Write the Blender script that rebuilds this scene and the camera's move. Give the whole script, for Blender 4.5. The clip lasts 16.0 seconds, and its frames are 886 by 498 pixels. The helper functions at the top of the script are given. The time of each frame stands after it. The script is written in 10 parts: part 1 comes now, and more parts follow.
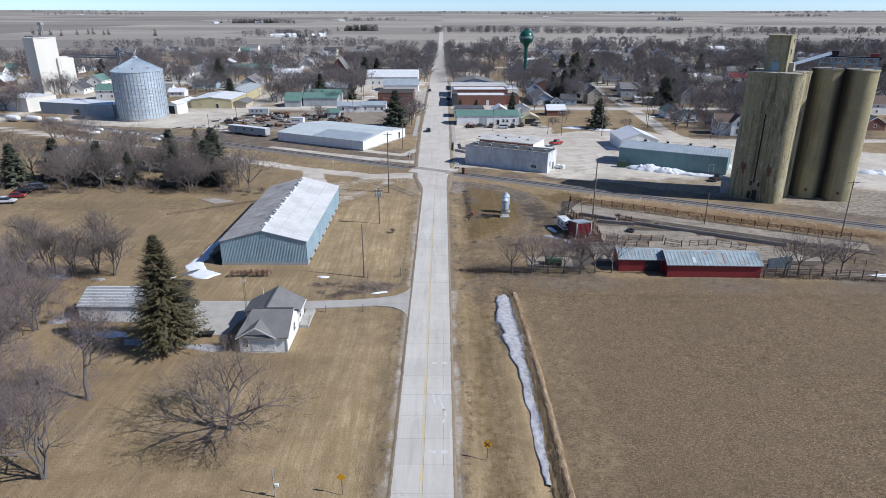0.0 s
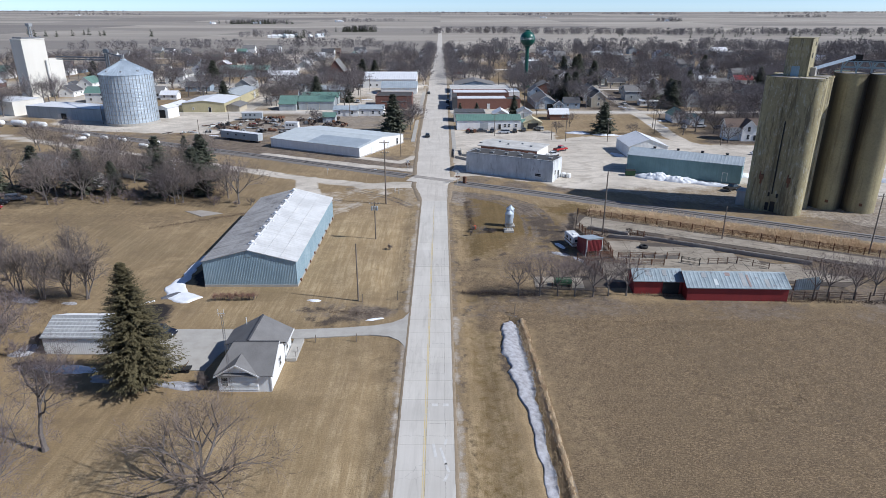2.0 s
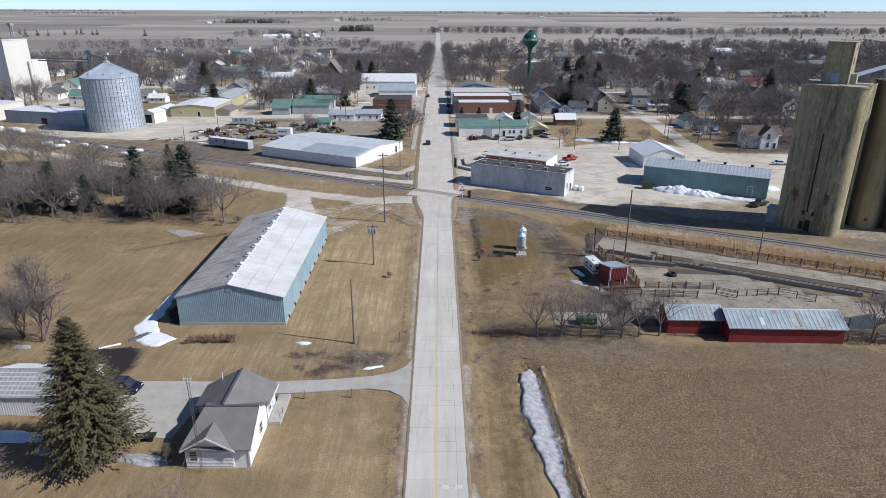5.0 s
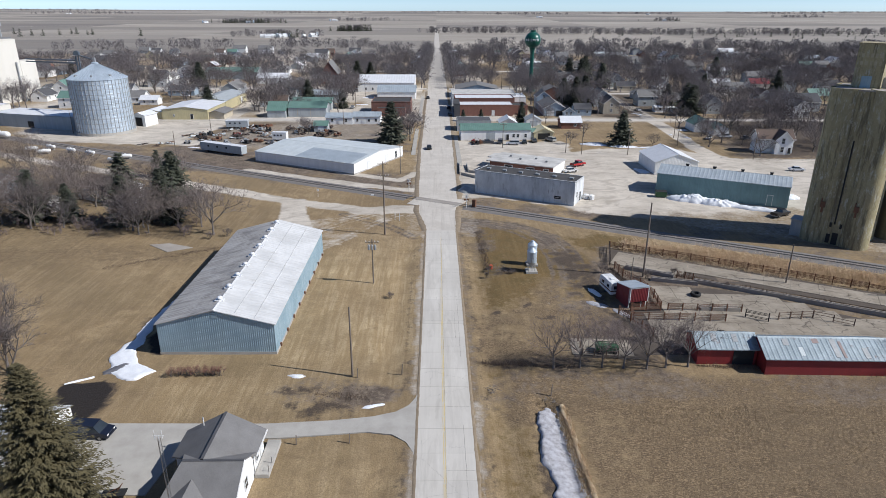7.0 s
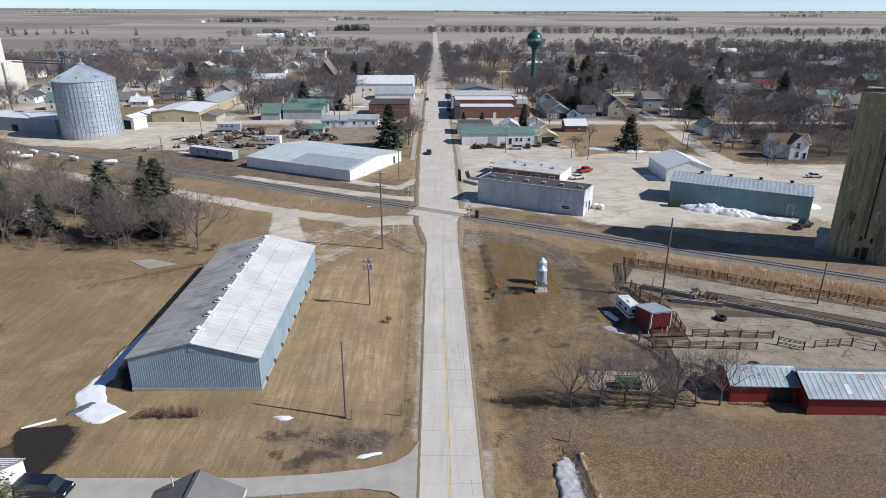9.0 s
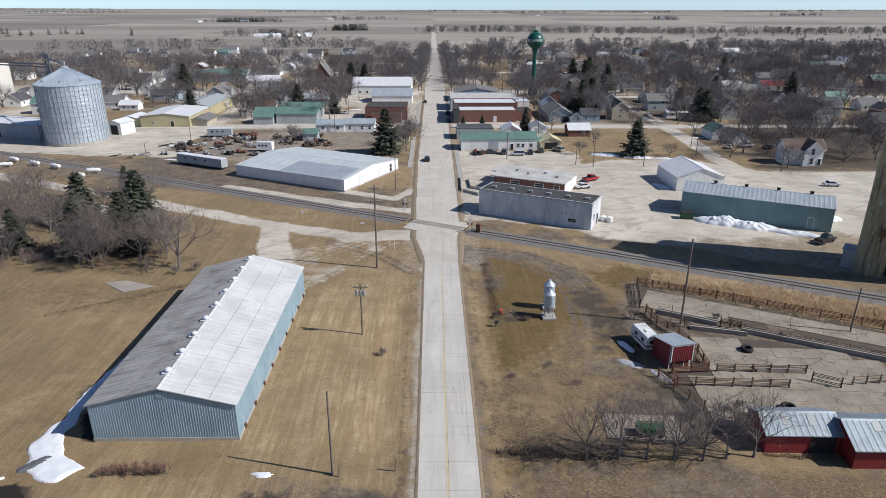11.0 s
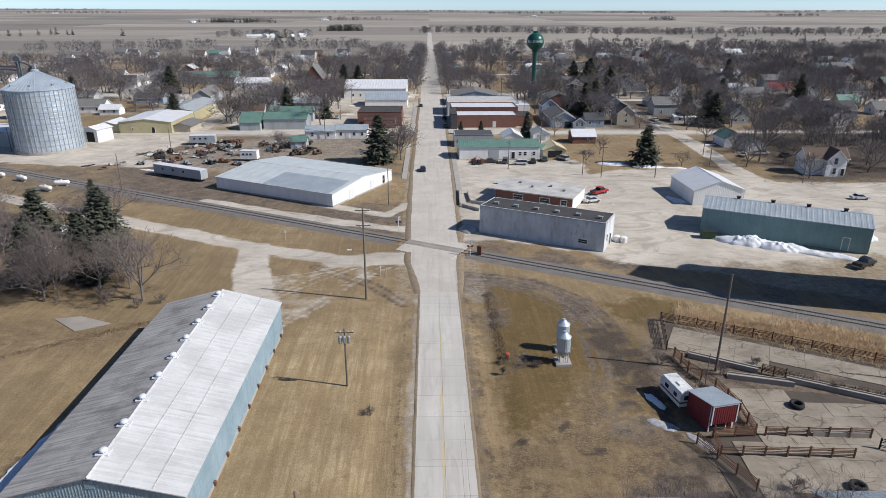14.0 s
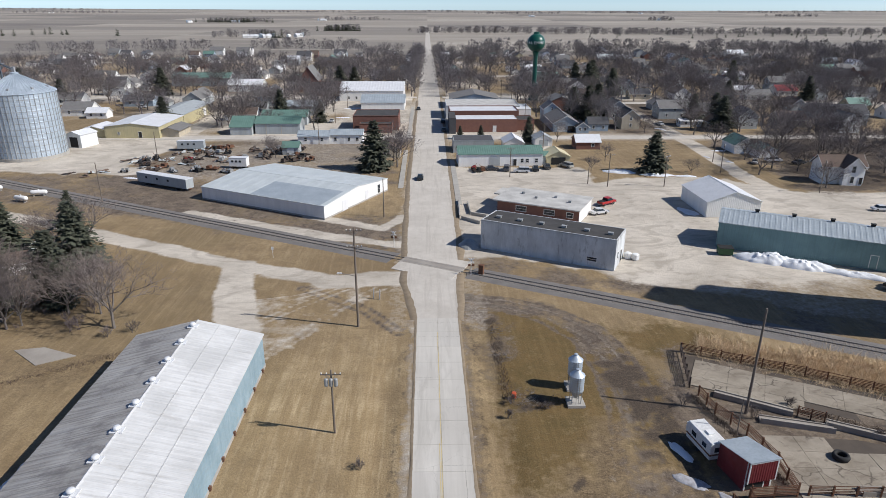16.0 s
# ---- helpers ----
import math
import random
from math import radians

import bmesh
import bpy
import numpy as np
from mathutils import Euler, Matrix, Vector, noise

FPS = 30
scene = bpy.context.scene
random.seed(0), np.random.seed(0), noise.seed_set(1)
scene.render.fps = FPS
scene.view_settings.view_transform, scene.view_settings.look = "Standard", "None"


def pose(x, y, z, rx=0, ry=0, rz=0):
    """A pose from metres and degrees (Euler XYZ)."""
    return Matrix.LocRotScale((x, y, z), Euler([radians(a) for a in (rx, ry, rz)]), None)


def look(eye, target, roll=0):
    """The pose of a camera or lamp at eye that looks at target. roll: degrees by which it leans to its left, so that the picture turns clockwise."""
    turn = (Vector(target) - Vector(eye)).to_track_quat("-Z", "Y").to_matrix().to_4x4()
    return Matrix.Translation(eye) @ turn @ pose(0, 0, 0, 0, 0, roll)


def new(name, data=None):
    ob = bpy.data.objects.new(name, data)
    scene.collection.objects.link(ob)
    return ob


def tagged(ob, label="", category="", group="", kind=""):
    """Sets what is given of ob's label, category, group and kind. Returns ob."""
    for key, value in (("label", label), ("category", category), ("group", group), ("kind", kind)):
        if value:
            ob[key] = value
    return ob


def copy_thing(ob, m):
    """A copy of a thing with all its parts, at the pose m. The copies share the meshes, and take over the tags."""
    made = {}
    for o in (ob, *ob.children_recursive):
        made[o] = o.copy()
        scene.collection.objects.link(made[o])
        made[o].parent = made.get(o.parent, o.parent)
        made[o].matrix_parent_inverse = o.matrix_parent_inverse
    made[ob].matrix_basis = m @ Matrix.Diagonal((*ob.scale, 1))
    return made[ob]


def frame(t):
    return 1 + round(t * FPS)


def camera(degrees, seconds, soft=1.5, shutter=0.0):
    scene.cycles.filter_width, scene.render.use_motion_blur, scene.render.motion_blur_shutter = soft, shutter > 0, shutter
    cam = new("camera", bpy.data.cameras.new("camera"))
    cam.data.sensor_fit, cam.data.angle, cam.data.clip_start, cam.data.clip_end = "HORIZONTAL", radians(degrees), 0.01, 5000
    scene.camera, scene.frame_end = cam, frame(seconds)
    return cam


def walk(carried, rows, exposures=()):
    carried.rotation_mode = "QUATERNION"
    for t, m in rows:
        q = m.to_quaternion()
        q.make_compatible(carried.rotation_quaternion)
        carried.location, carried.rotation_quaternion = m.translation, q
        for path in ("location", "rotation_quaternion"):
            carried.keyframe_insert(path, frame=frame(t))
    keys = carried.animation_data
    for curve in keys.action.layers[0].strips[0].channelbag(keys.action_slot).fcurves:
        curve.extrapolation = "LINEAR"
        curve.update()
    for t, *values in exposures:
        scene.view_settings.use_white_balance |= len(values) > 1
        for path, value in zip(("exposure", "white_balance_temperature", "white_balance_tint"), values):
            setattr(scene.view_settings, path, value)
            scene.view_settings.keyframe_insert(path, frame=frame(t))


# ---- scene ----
cam = camera(69.60, 16.0, soft=0.5)
# seconds, eye (x, y, z), pitch below level, turn to the left, lean, in degrees
PATH = [
    (0, 2.100, 0.213, 47.957, 20.830, -0.067, 0.044),
    (0.5, 2.042, 2.741, 47.949, 20.843, -0.101, 0.081),
    (1, 1.956, 5.263, 47.940, 20.822, -0.133, 0.071),
    (1.5, 1.867, 7.775, 47.959, 20.797, -0.156, 0.054),
    (2, 1.758, 10.281, 48.011, 20.781, -0.184, 0.060),
    (2.5, 1.585, 12.807, 48.073, 20.771, -0.235, 0.091),
    (3, 1.350, 15.345, 48.119, 20.767, -0.299, 0.123),
    (3.5, 1.095, 17.857, 48.160, 20.781, -0.346, 0.133),
    (4, 0.822, 20.326, 48.218, 20.813, -0.378, 0.138),
    (6.5, -0.869, 32.576, 47.949, 20.837, -0.614, 0.183),
    (7, -1.088, 34.976, 47.914, 20.846, -0.652, 0.189),
    (7.5, -1.246, 37.363, 47.907, 20.883, -0.682, 0.191),
    (8, -1.396, 39.812, 47.857, 20.911, -0.718, 0.193),
    (8.5, -1.561, 42.350, 47.747, 20.908, -0.767, 0.202),
    (9, -1.721, 44.971, 47.630, 20.884, -0.823, 0.217),
    (11.5, -1.550, 57.297, 47.986, 20.955, -0.951, 0.098),
    (12, -1.513, 59.757, 47.978, 20.962, -0.997, 0.088),
    (12.5, -1.517, 62.238, 47.908, 20.948, -1.053, 0.096),
    (13, -1.551, 64.753, 47.784, 20.926, -1.123, 0.114),
    (13.5, -1.578, 67.267, 47.655, 20.912, -1.199, 0.130),
    (14, -1.573, 69.751, 47.568, 20.908, -1.267, 0.134),
    (14.5, -1.548, 72.218, 47.527, 20.904, -1.324, 0.135),
    (15, -1.523, 74.697, 47.527, 20.899, -1.374, 0.150),
    (15.5, -1.500, 77.191, 47.568, 20.904, -1.415, 0.175),
    (16, -1.479, 79.676, 47.626, 20.909, -1.448, 0.195),
]
walk(cam, [(t, pose(x, y, z, 0, 0, turn) @ pose(0, 0, 0, 90 - dip) @ pose(0, 0, 0, 0, 0, lean)) for t, x, y, z, dip, turn, lean in PATH],
     exposures=[(0, 0.11, 5950, 10), (4, 0.08, 6080, 10), (8, 0.05, 6270, 10), (12, 0.0, 6370, 10), (16, 0.0, 6420, 10)])

# ---- world, sun ----
SUN_EL, SUN_AZ = 40.0, 104.0
world = bpy.data.worlds.new("sky")
scene.world = world
world.use_nodes = True
wn = world.node_tree.nodes
sky = wn.new("ShaderNodeTexSky")
sky.sky_type, sky.sun_disc = "NISHITA", False
sky.sun_elevation, sky.sun_rotation = radians(SUN_EL), radians(SUN_AZ)
sky.altitude, sky.air_density, sky.dust_density, sky.ozone_density = 350, 0.45, 0.15, 3.0
world.node_tree.links.new(sky.outputs[0], wn["Background"].inputs[0])
wn["Background"].inputs[1].default_value = 0.125
sun = new("sun", bpy.data.lights.new("sun", "SUN"))
sun.data.energy, sun.data.angle, sun.data.color = 4.9, radians(0.6), (1.0, 0.965, 0.925)
to_sun = Vector((math.sin(radians(SUN_AZ)) * math.cos(radians(SUN_EL)), math.cos(radians(SUN_AZ)) * math.cos(radians(SUN_EL)), math.sin(radians(SUN_EL))))
sun.matrix_world = look(to_sun * 300, (0, 0, 0))


# ---- materials ----
class Nodes:
    """A small hand for wiring one material."""

    def __init__(self, name):
        self.m = bpy.data.materials.new(name)
        self.m.use_nodes = True
        self.t = self.m.node_tree
        self.b = self.t.nodes["Principled BSDF"]

    def n(self, kind, **values):
        node = self.t.nodes.new(kind)
        for key, v in values.items():
            if key == "op":
                node.operation = v
            elif key == "blend":
                node.data_type, node.blend_type = "RGBA", v
        return node

    def l(self, a, b):
        self.t.links.new(a, b)

    def pos(self, local=False):
        if local:
            return self.n("ShaderNodeTexCoord").outputs["Object"]
        return self.n("ShaderNodeNewGeometry").outputs["Position"]

    def noise(self, scale, detail=4.0, rough=0.55, stretch=None, local=False, dist=0.0):
        p = self.pos(local)
        if stretch:
            mp = self.n("ShaderNodeMapping")
            mp.inputs["Scale"].default_value = stretch
            self.l(p, mp.inputs["Vector"])
            p = mp.outputs[0]
        t = self.n("ShaderNodeTexNoise")
        t.inputs["Scale"].default_value, t.inputs["Detail"].default_value = scale, detail
        t.inputs["Roughness"].default_value, t.inputs["Distortion"].default_value = rough, dist
        self.l(p, t.inputs["Vector"])
        return t.outputs["Fac"]

    def ramp(self, fac, lo, hi, a=0.0, b=1.0):
        r = self.n("ShaderNodeMapRange")
        r.inputs["From Min"].default_value, r.inputs["From Max"].default_value = lo, hi
        r.inputs["To Min"].default_value, r.inputs["To Max"].default_value = a, b
        self.l(fac, r.inputs["Value"])
        return r.outputs[0]

    def mix(self, fac, a, b, blend="MIX"):
        node = self.n("ShaderNodeMix", blend=blend)
        for v, s in ((fac, node.inputs[0]), (a, node.inputs[6]), (b, node.inputs[7])):
            if isinstance(v, (int, float)):
                s.default_value = v
            elif isinstance(v, tuple):
                s.default_value = (*v, 1)
            else:
                self.l(v, s)
        return node.outputs[2]

    def math(self, op, a, b=0.0):
        node = self.n("ShaderNodeMath", op=op)
        for v, s in ((a, node.inputs[0]), (b, node.inputs[1])):
            if isinstance(v, (int, float)):
                s.default_value = v
            else:
                self.l(v, s)
        return node.outputs[0]

    def bump(self, fac, strength, dist):
        b = self.n("ShaderNodeBump")
        b.inputs["Strength"].default_value, b.inputs["Distance"].default_value = strength, dist
        self.l(fac, b.inputs["Height"])
        self.l(b.outputs[0], self.b.inputs["Normal"])

    def done(self, colour, rough=0.8, metal=0.0):
        for v, s in ((colour, self.b.inputs["Base Color"]), (rough, self.b.inputs["Roughness"]), (metal, self.b.inputs["Metallic"])):
            if isinstance(v, (int, float)):
                s.default_value = v
            elif isinstance(v, tuple):
                s.default_value = (*v, 1)
            else:
                self.l(v, s)
        return self.m


def plain(name, a, b=None, scale=1.5, rough=0.8, metal=0.0, fine=18.0, bump=0.15, streak=False, vary=0.0):
    """A surface of one stuff: two tones at a coarse scale, grain at a fine one, small relief; streak: runs down upright faces."""
    k = Nodes(name)
    b = b or tuple(c * 0.72 for c in a)
    coarse = k.noise(scale, 5, stretch=(1, 1, 0.12) if streak else None)
    grain = k.noise(fine, 3)
    c = k.mix(k.ramp(coarse, 0.35, 0.68), a, b)
    c = k.mix(0.35, c, k.mix(k.ramp(grain, 0.3, 0.7), tuple(x * 0.78 for x in a), tuple(min(1, x * 1.12) for x in a)))
    if vary:
        r = k.n("ShaderNodeObjectInfo").outputs["Random"]
        c = k.mix(1.0, c, k.mix(r, (1 - vary,) * 3, (1 + vary,) * 3), "MULTIPLY")
    if bump:
        k.bump(grain, bump, 0.02)
    return k.done(c, rough, metal)


def panel_metal(name, a, b, pitch=0.0, rough=0.45, metal=0.3, rust=0.0):
    """Painted or zinc sheet: weathered streaks down the slope, and rust in places."""
    k = Nodes(name)
    c = k.mix(k.ramp(k.noise(0.35, 5), 0.35, 0.7), a, b)
    c = k.mix(k.ramp(k.noise(3.0, 4, stretch=(1, 1, 0.08)), 0.45, 0.75, 0, 0.5), c, tuple(x * 0.8 for x in b))
    if rust:
        c = k.mix(k.ramp(k.noise(0.9, 6, 0.7), 0.72 - rust, 0.8), c, (0.16, 0.075, 0.04))
    k.bump(k.noise(9, 3), 0.05, 0.01)
    return k.done(c, k.ramp(k.noise(1.7, 4), 0.3, 0.7, rough - 0.1, rough + 0.15), metal)


def old_wall_material():
    """Painted block wall: chalky white, grey rain runs, dark patches of lost paint."""
    k = Nodes("grey_block")
    c = k.mix(k.ramp(k.noise(0.3, 6, 0.7, stretch=(1, 1, 0.5)), 0.40, 0.6), (0.62, 0.64, 0.645), (0.47, 0.485, 0.49))
    c = k.mix(k.ramp(k.noise(0.8, 6, 0.75, stretch=(1, 1, 0.25)), 0.57, 0.66, 0, 0.7), c, (0.25, 0.25, 0.245))
    c = k.mix(k.ramp(k.noise(2.5, 5, 0.7, stretch=(1, 1, 0.1)), 0.55, 0.68, 0, 0.6), c, (0.68, 0.69, 0.69))
    k.bump(k.noise(6, 3), 0.15, 0.02)
    return k.done(c, 0.9)


M = {}
M["white_paint"] = plain("white_paint", (0.82, 0.82, 0.80), (0.70, 0.70, 0.68), 0.8, 0.6, streak=True)
M["cream"] = plain("cream", (0.62, 0.56, 0.36), (0.52, 0.46, 0.30), 0.6, 0.6, streak=True)
M["grey_block"] = old_wall_material()
M["concrete"] = plain("concrete", (0.42, 0.40, 0.36), (0.31, 0.29, 0.26), 0.5, 0.9)
M["dirty_concrete"] = plain("dirty_concrete", (0.36, 0.33, 0.29), (0.24, 0.21, 0.18), 0.25, 0.92)
M["white_concrete"] = plain("white_concrete", (0.70, 0.67, 0.60), (0.58, 0.55, 0.48), 0.12, 0.85, streak=True)
M["brick_red"] = plain("brick_red", (0.22, 0.105, 0.078), (0.16, 0.08, 0.062), 1.0, 0.9)
M["red_paint"] = plain("red_paint", (0.25, 0.022, 0.022), (0.17, 0.018, 0.02), 0.7, 0.65, streak=True)
M["white_trim"] = plain("white_trim", (0.75, 0.75, 0.73), None, 3, 0.5)
M["zinc"] = panel_metal("zinc", (0.54, 0.61, 0.67), (0.41, 0.475, 0.53), 0, 0.42, 0.35)
M["zinc_dull"] = panel_metal("zinc_dull", (0.42, 0.43, 0.43), (0.30, 0.31, 0.31), 0, 0.55, 0.35, 0.05)
M["white_roof"] = panel_metal("white_roof", (0.76, 0.77, 0.78), (0.66, 0.67, 0.68), 0, 0.5, 0.05)
M["barn_roof"] = panel_metal("barn_roof", (0.36, 0.42, 0.45), (0.24, 0.29, 0.31), 0, 0.5, 0.2, 0.14)
M["blue_sheet"] = panel_metal("blue_sheet", (0.315, 0.42, 0.475), (0.235, 0.335, 0.39), 0, 0.5, 0.1)
M["pale_steel"] = panel_metal("pale_steel", (0.62, 0.66, 0.66), (0.52, 0.56, 0.56), 0, 0.5, 0.1)
M["teal_sheet"] = panel_metal("teal_sheet", (0.18, 0.30, 0.315), (0.14, 0.24, 0.255), 0, 0.5, 0.1)
M["pale_blue_roof"] = panel_metal("pale_blue_roof", (0.45, 0.50, 0.53), (0.36, 0.41, 0.44), 0, 0.45, 0.2)
M["green_roof"] = panel_metal("green_roof", (0.155, 0.265, 0.22), (0.12, 0.21, 0.175), 0, 0.5, 0.1)
M["tan_sheet"] = panel_metal("tan_sheet", (0.52, 0.46, 0.27), (0.44, 0.39, 0.24), 0, 0.5, 0.05)
M["tower_green"] = plain("tower_green", (0.008, 0.085, 0.062), (0.007, 0.07, 0.052), 0.4, 0.35, bump=0.02)
M["tar_roof"] = plain("tar_roof", (0.068, 0.065, 0.063), (0.034, 0.033, 0.032), 0.45, 0.95)
M["shingle_grey"] = plain("shingle_grey", (0.19, 0.185, 0.18), (0.14, 0.135, 0.13), 0.6, 0.95, fine=7)
M["shingle_brown"] = plain("shingle_brown", (0.14, 0.10, 0.08), (0.10, 0.075, 0.06), 0.6, 0.95, fine=7)
M["shingle_dark"] = plain("shingle_dark", (0.085, 0.085, 0.09), (0.06, 0.06, 0.065), 0.6, 0.95, fine=7)
M["siding_grey"] = plain("siding_grey", (0.40, 0.43, 0.44), None, 0.8, 0.7, streak=True)
M["siding_blue"] = plain("siding_blue", (0.30, 0.37, 0.44), None, 0.8, 0.7, streak=True)
M["siding_tan"] = plain("siding_tan", (0.50, 0.44, 0.34), None, 0.8, 0.7, streak=True)
M["glass"] = plain("glass", (0.035, 0.045, 0.055), (0.02, 0.025, 0.03), 0.6, 0.08, bump=0)
M["dark"] = plain("dark", (0.02, 0.02, 0.02), None, 2, 0.8)
M["rubber"] = plain("rubber", (0.018, 0.018, 0.018), None, 5, 0.85)
M["steel"] = plain("steel", (0.32, 0.32, 0.32), (0.22, 0.2, 0.18), 2, 0.45, 0.8)
M["old_iron"] = plain("old_iron", (0.085, 0.062, 0.05), (0.05, 0.042, 0.038), 2.0, 0.9)
M["old_red_sheet"] = plain("old_red_sheet", (0.30, 0.225, 0.205), (0.22, 0.18, 0.17), 1.2, 0.6, fine=6)
M["rust"] = plain("rust", (0.17, 0.08, 0.045), (0.10, 0.055, 0.035), 2.0, 0.9)
M["red_can"] = plain("red_can", (0.52, 0.09, 0.03), (0.40, 0.07, 0.03), 2.0, 0.6)
M["pole_wood"] = plain("pole_wood", (0.19, 0.155, 0.125), (0.13, 0.11, 0.09), 2.0, 0.9, streak=True)
M["fence_wood"] = plain("fence_wood", (0.20, 0.14, 0.105), (0.115, 0.078, 0.058), 2.0, 0.95)
M["snow"] = plain("snow", (0.80, 0.82, 0.85), (0.68, 0.70, 0.73), 0.7, 0.6, fine=6, bump=0.5)
M["slush"] = plain("slush", (0.16, 0.16, 0.175), (0.09, 0.088, 0.09), 1.2, 0.5, fine=7, bump=0.5)
M["dirty_snow"] = plain("dirty_snow", (0.45, 0.45, 0.475), (0.16, 0.145, 0.138), 1.5, 0.75, fine=7, bump=0.8)
M["yellow_paint"] = plain("yellow_paint", (0.60, 0.47, 0.20), (0.56, 0.50, 0.38), 0.9, 0.85)
M["road_paint"] = plain("road_paint", (0.62, 0.61, 0.58), (0.45, 0.43, 0.40), 2, 0.8)
M["sign_yellow"] = plain("sign_yellow", (0.72, 0.36, 0.02), None, 3, 0.5)
M["bark"] = plain("bark", (0.15, 0.13, 0.118), (0.105, 0.092, 0.083), 1.5, 0.95, fine=9)
M["bark_pale"] = plain("bark_pale", (0.20, 0.175, 0.155), (0.13, 0.115, 0.10), 1.5, 0.95, fine=9)
M["twig"] = plain("twig", (0.185, 0.152, 0.136), (0.14, 0.115, 0.103), 0.2, 0.95, bump=0, vary=0.25)
# lighter grey twigs for the far groves: distance haze mixed into the colour
M["twig_haze"] = plain("twig_haze", (0.20, 0.182, 0.18), (0.14, 0.127, 0.125), 0.02, 0.95, bump=0, vary=0.25)
M["blue_steel"] = plain("blue_steel", (0.115, 0.145, 0.175), (0.075, 0.09, 0.105), 1.5, 0.6)
# greyer twigs for the town's trees, with some haze put into the tone
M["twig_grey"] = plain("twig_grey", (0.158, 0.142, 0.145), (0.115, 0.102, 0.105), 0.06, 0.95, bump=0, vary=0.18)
M["shrub_red"] = plain("shrub_red", (0.27, 0.15, 0.115), (0.20, 0.11, 0.085), 0.6, 0.95, bump=0)
M["needle_dark"] = plain("needle_dark", (0.056, 0.063, 0.042), (0.09, 0.095, 0.062), 0.5, 0.9, bump=0, vary=0.2)
M["twig_town"] = plain("twig_town", (0.145, 0.124, 0.122), (0.107, 0.09, 0.089), 0.12, 0.95, bump=0, vary=0.22)
M["twig_oak"] = plain("twig_oak", (0.215, 0.168, 0.135), (0.155, 0.12, 0.098), 0.5, 0.95, bump=0)
M["twig_red"] = plain("twig_red", (0.20, 0.158, 0.15), (0.15, 0.122, 0.116), 0.2, 0.95, bump=0, vary=0.2)
M["needle"] = plain("needle", (0.082, 0.07, 0.031), (0.135, 0.11, 0.052), 0.9, 0.85, bump=0, vary=0.2)
M["dry_grass"] = plain("dry_grass", (0.70, 0.545, 0.36), (0.49, 0.365, 0.23), 0.7, 0.95, bump=0)
M["bank_grass"] = plain("bank_grass", (0.46, 0.36, 0.235), (0.30, 0.225, 0.14), 2.2, 0.95, fine=9, bump=0.6)
M["straw"] = plain("straw", (0.40, 0.298, 0.18), (0.23, 0.165, 0.097), 0.5, 0.95, bump=0)
M["dead_stems"] = plain("dead_stems", (0.16, 0.115, 0.085), (0.11, 0.08, 0.06), 0.7, 0.95, bump=0)
M["ballast"] = plain("ballast", (0.20, 0.185, 0.17), (0.13, 0.12, 0.115), 0.4, 0.95, fine=5, bump=0.6)
M["tie"] = plain("tie", (0.24, 0.215, 0.19), (0.12, 0.10, 0.09), 1.2, 0.95)


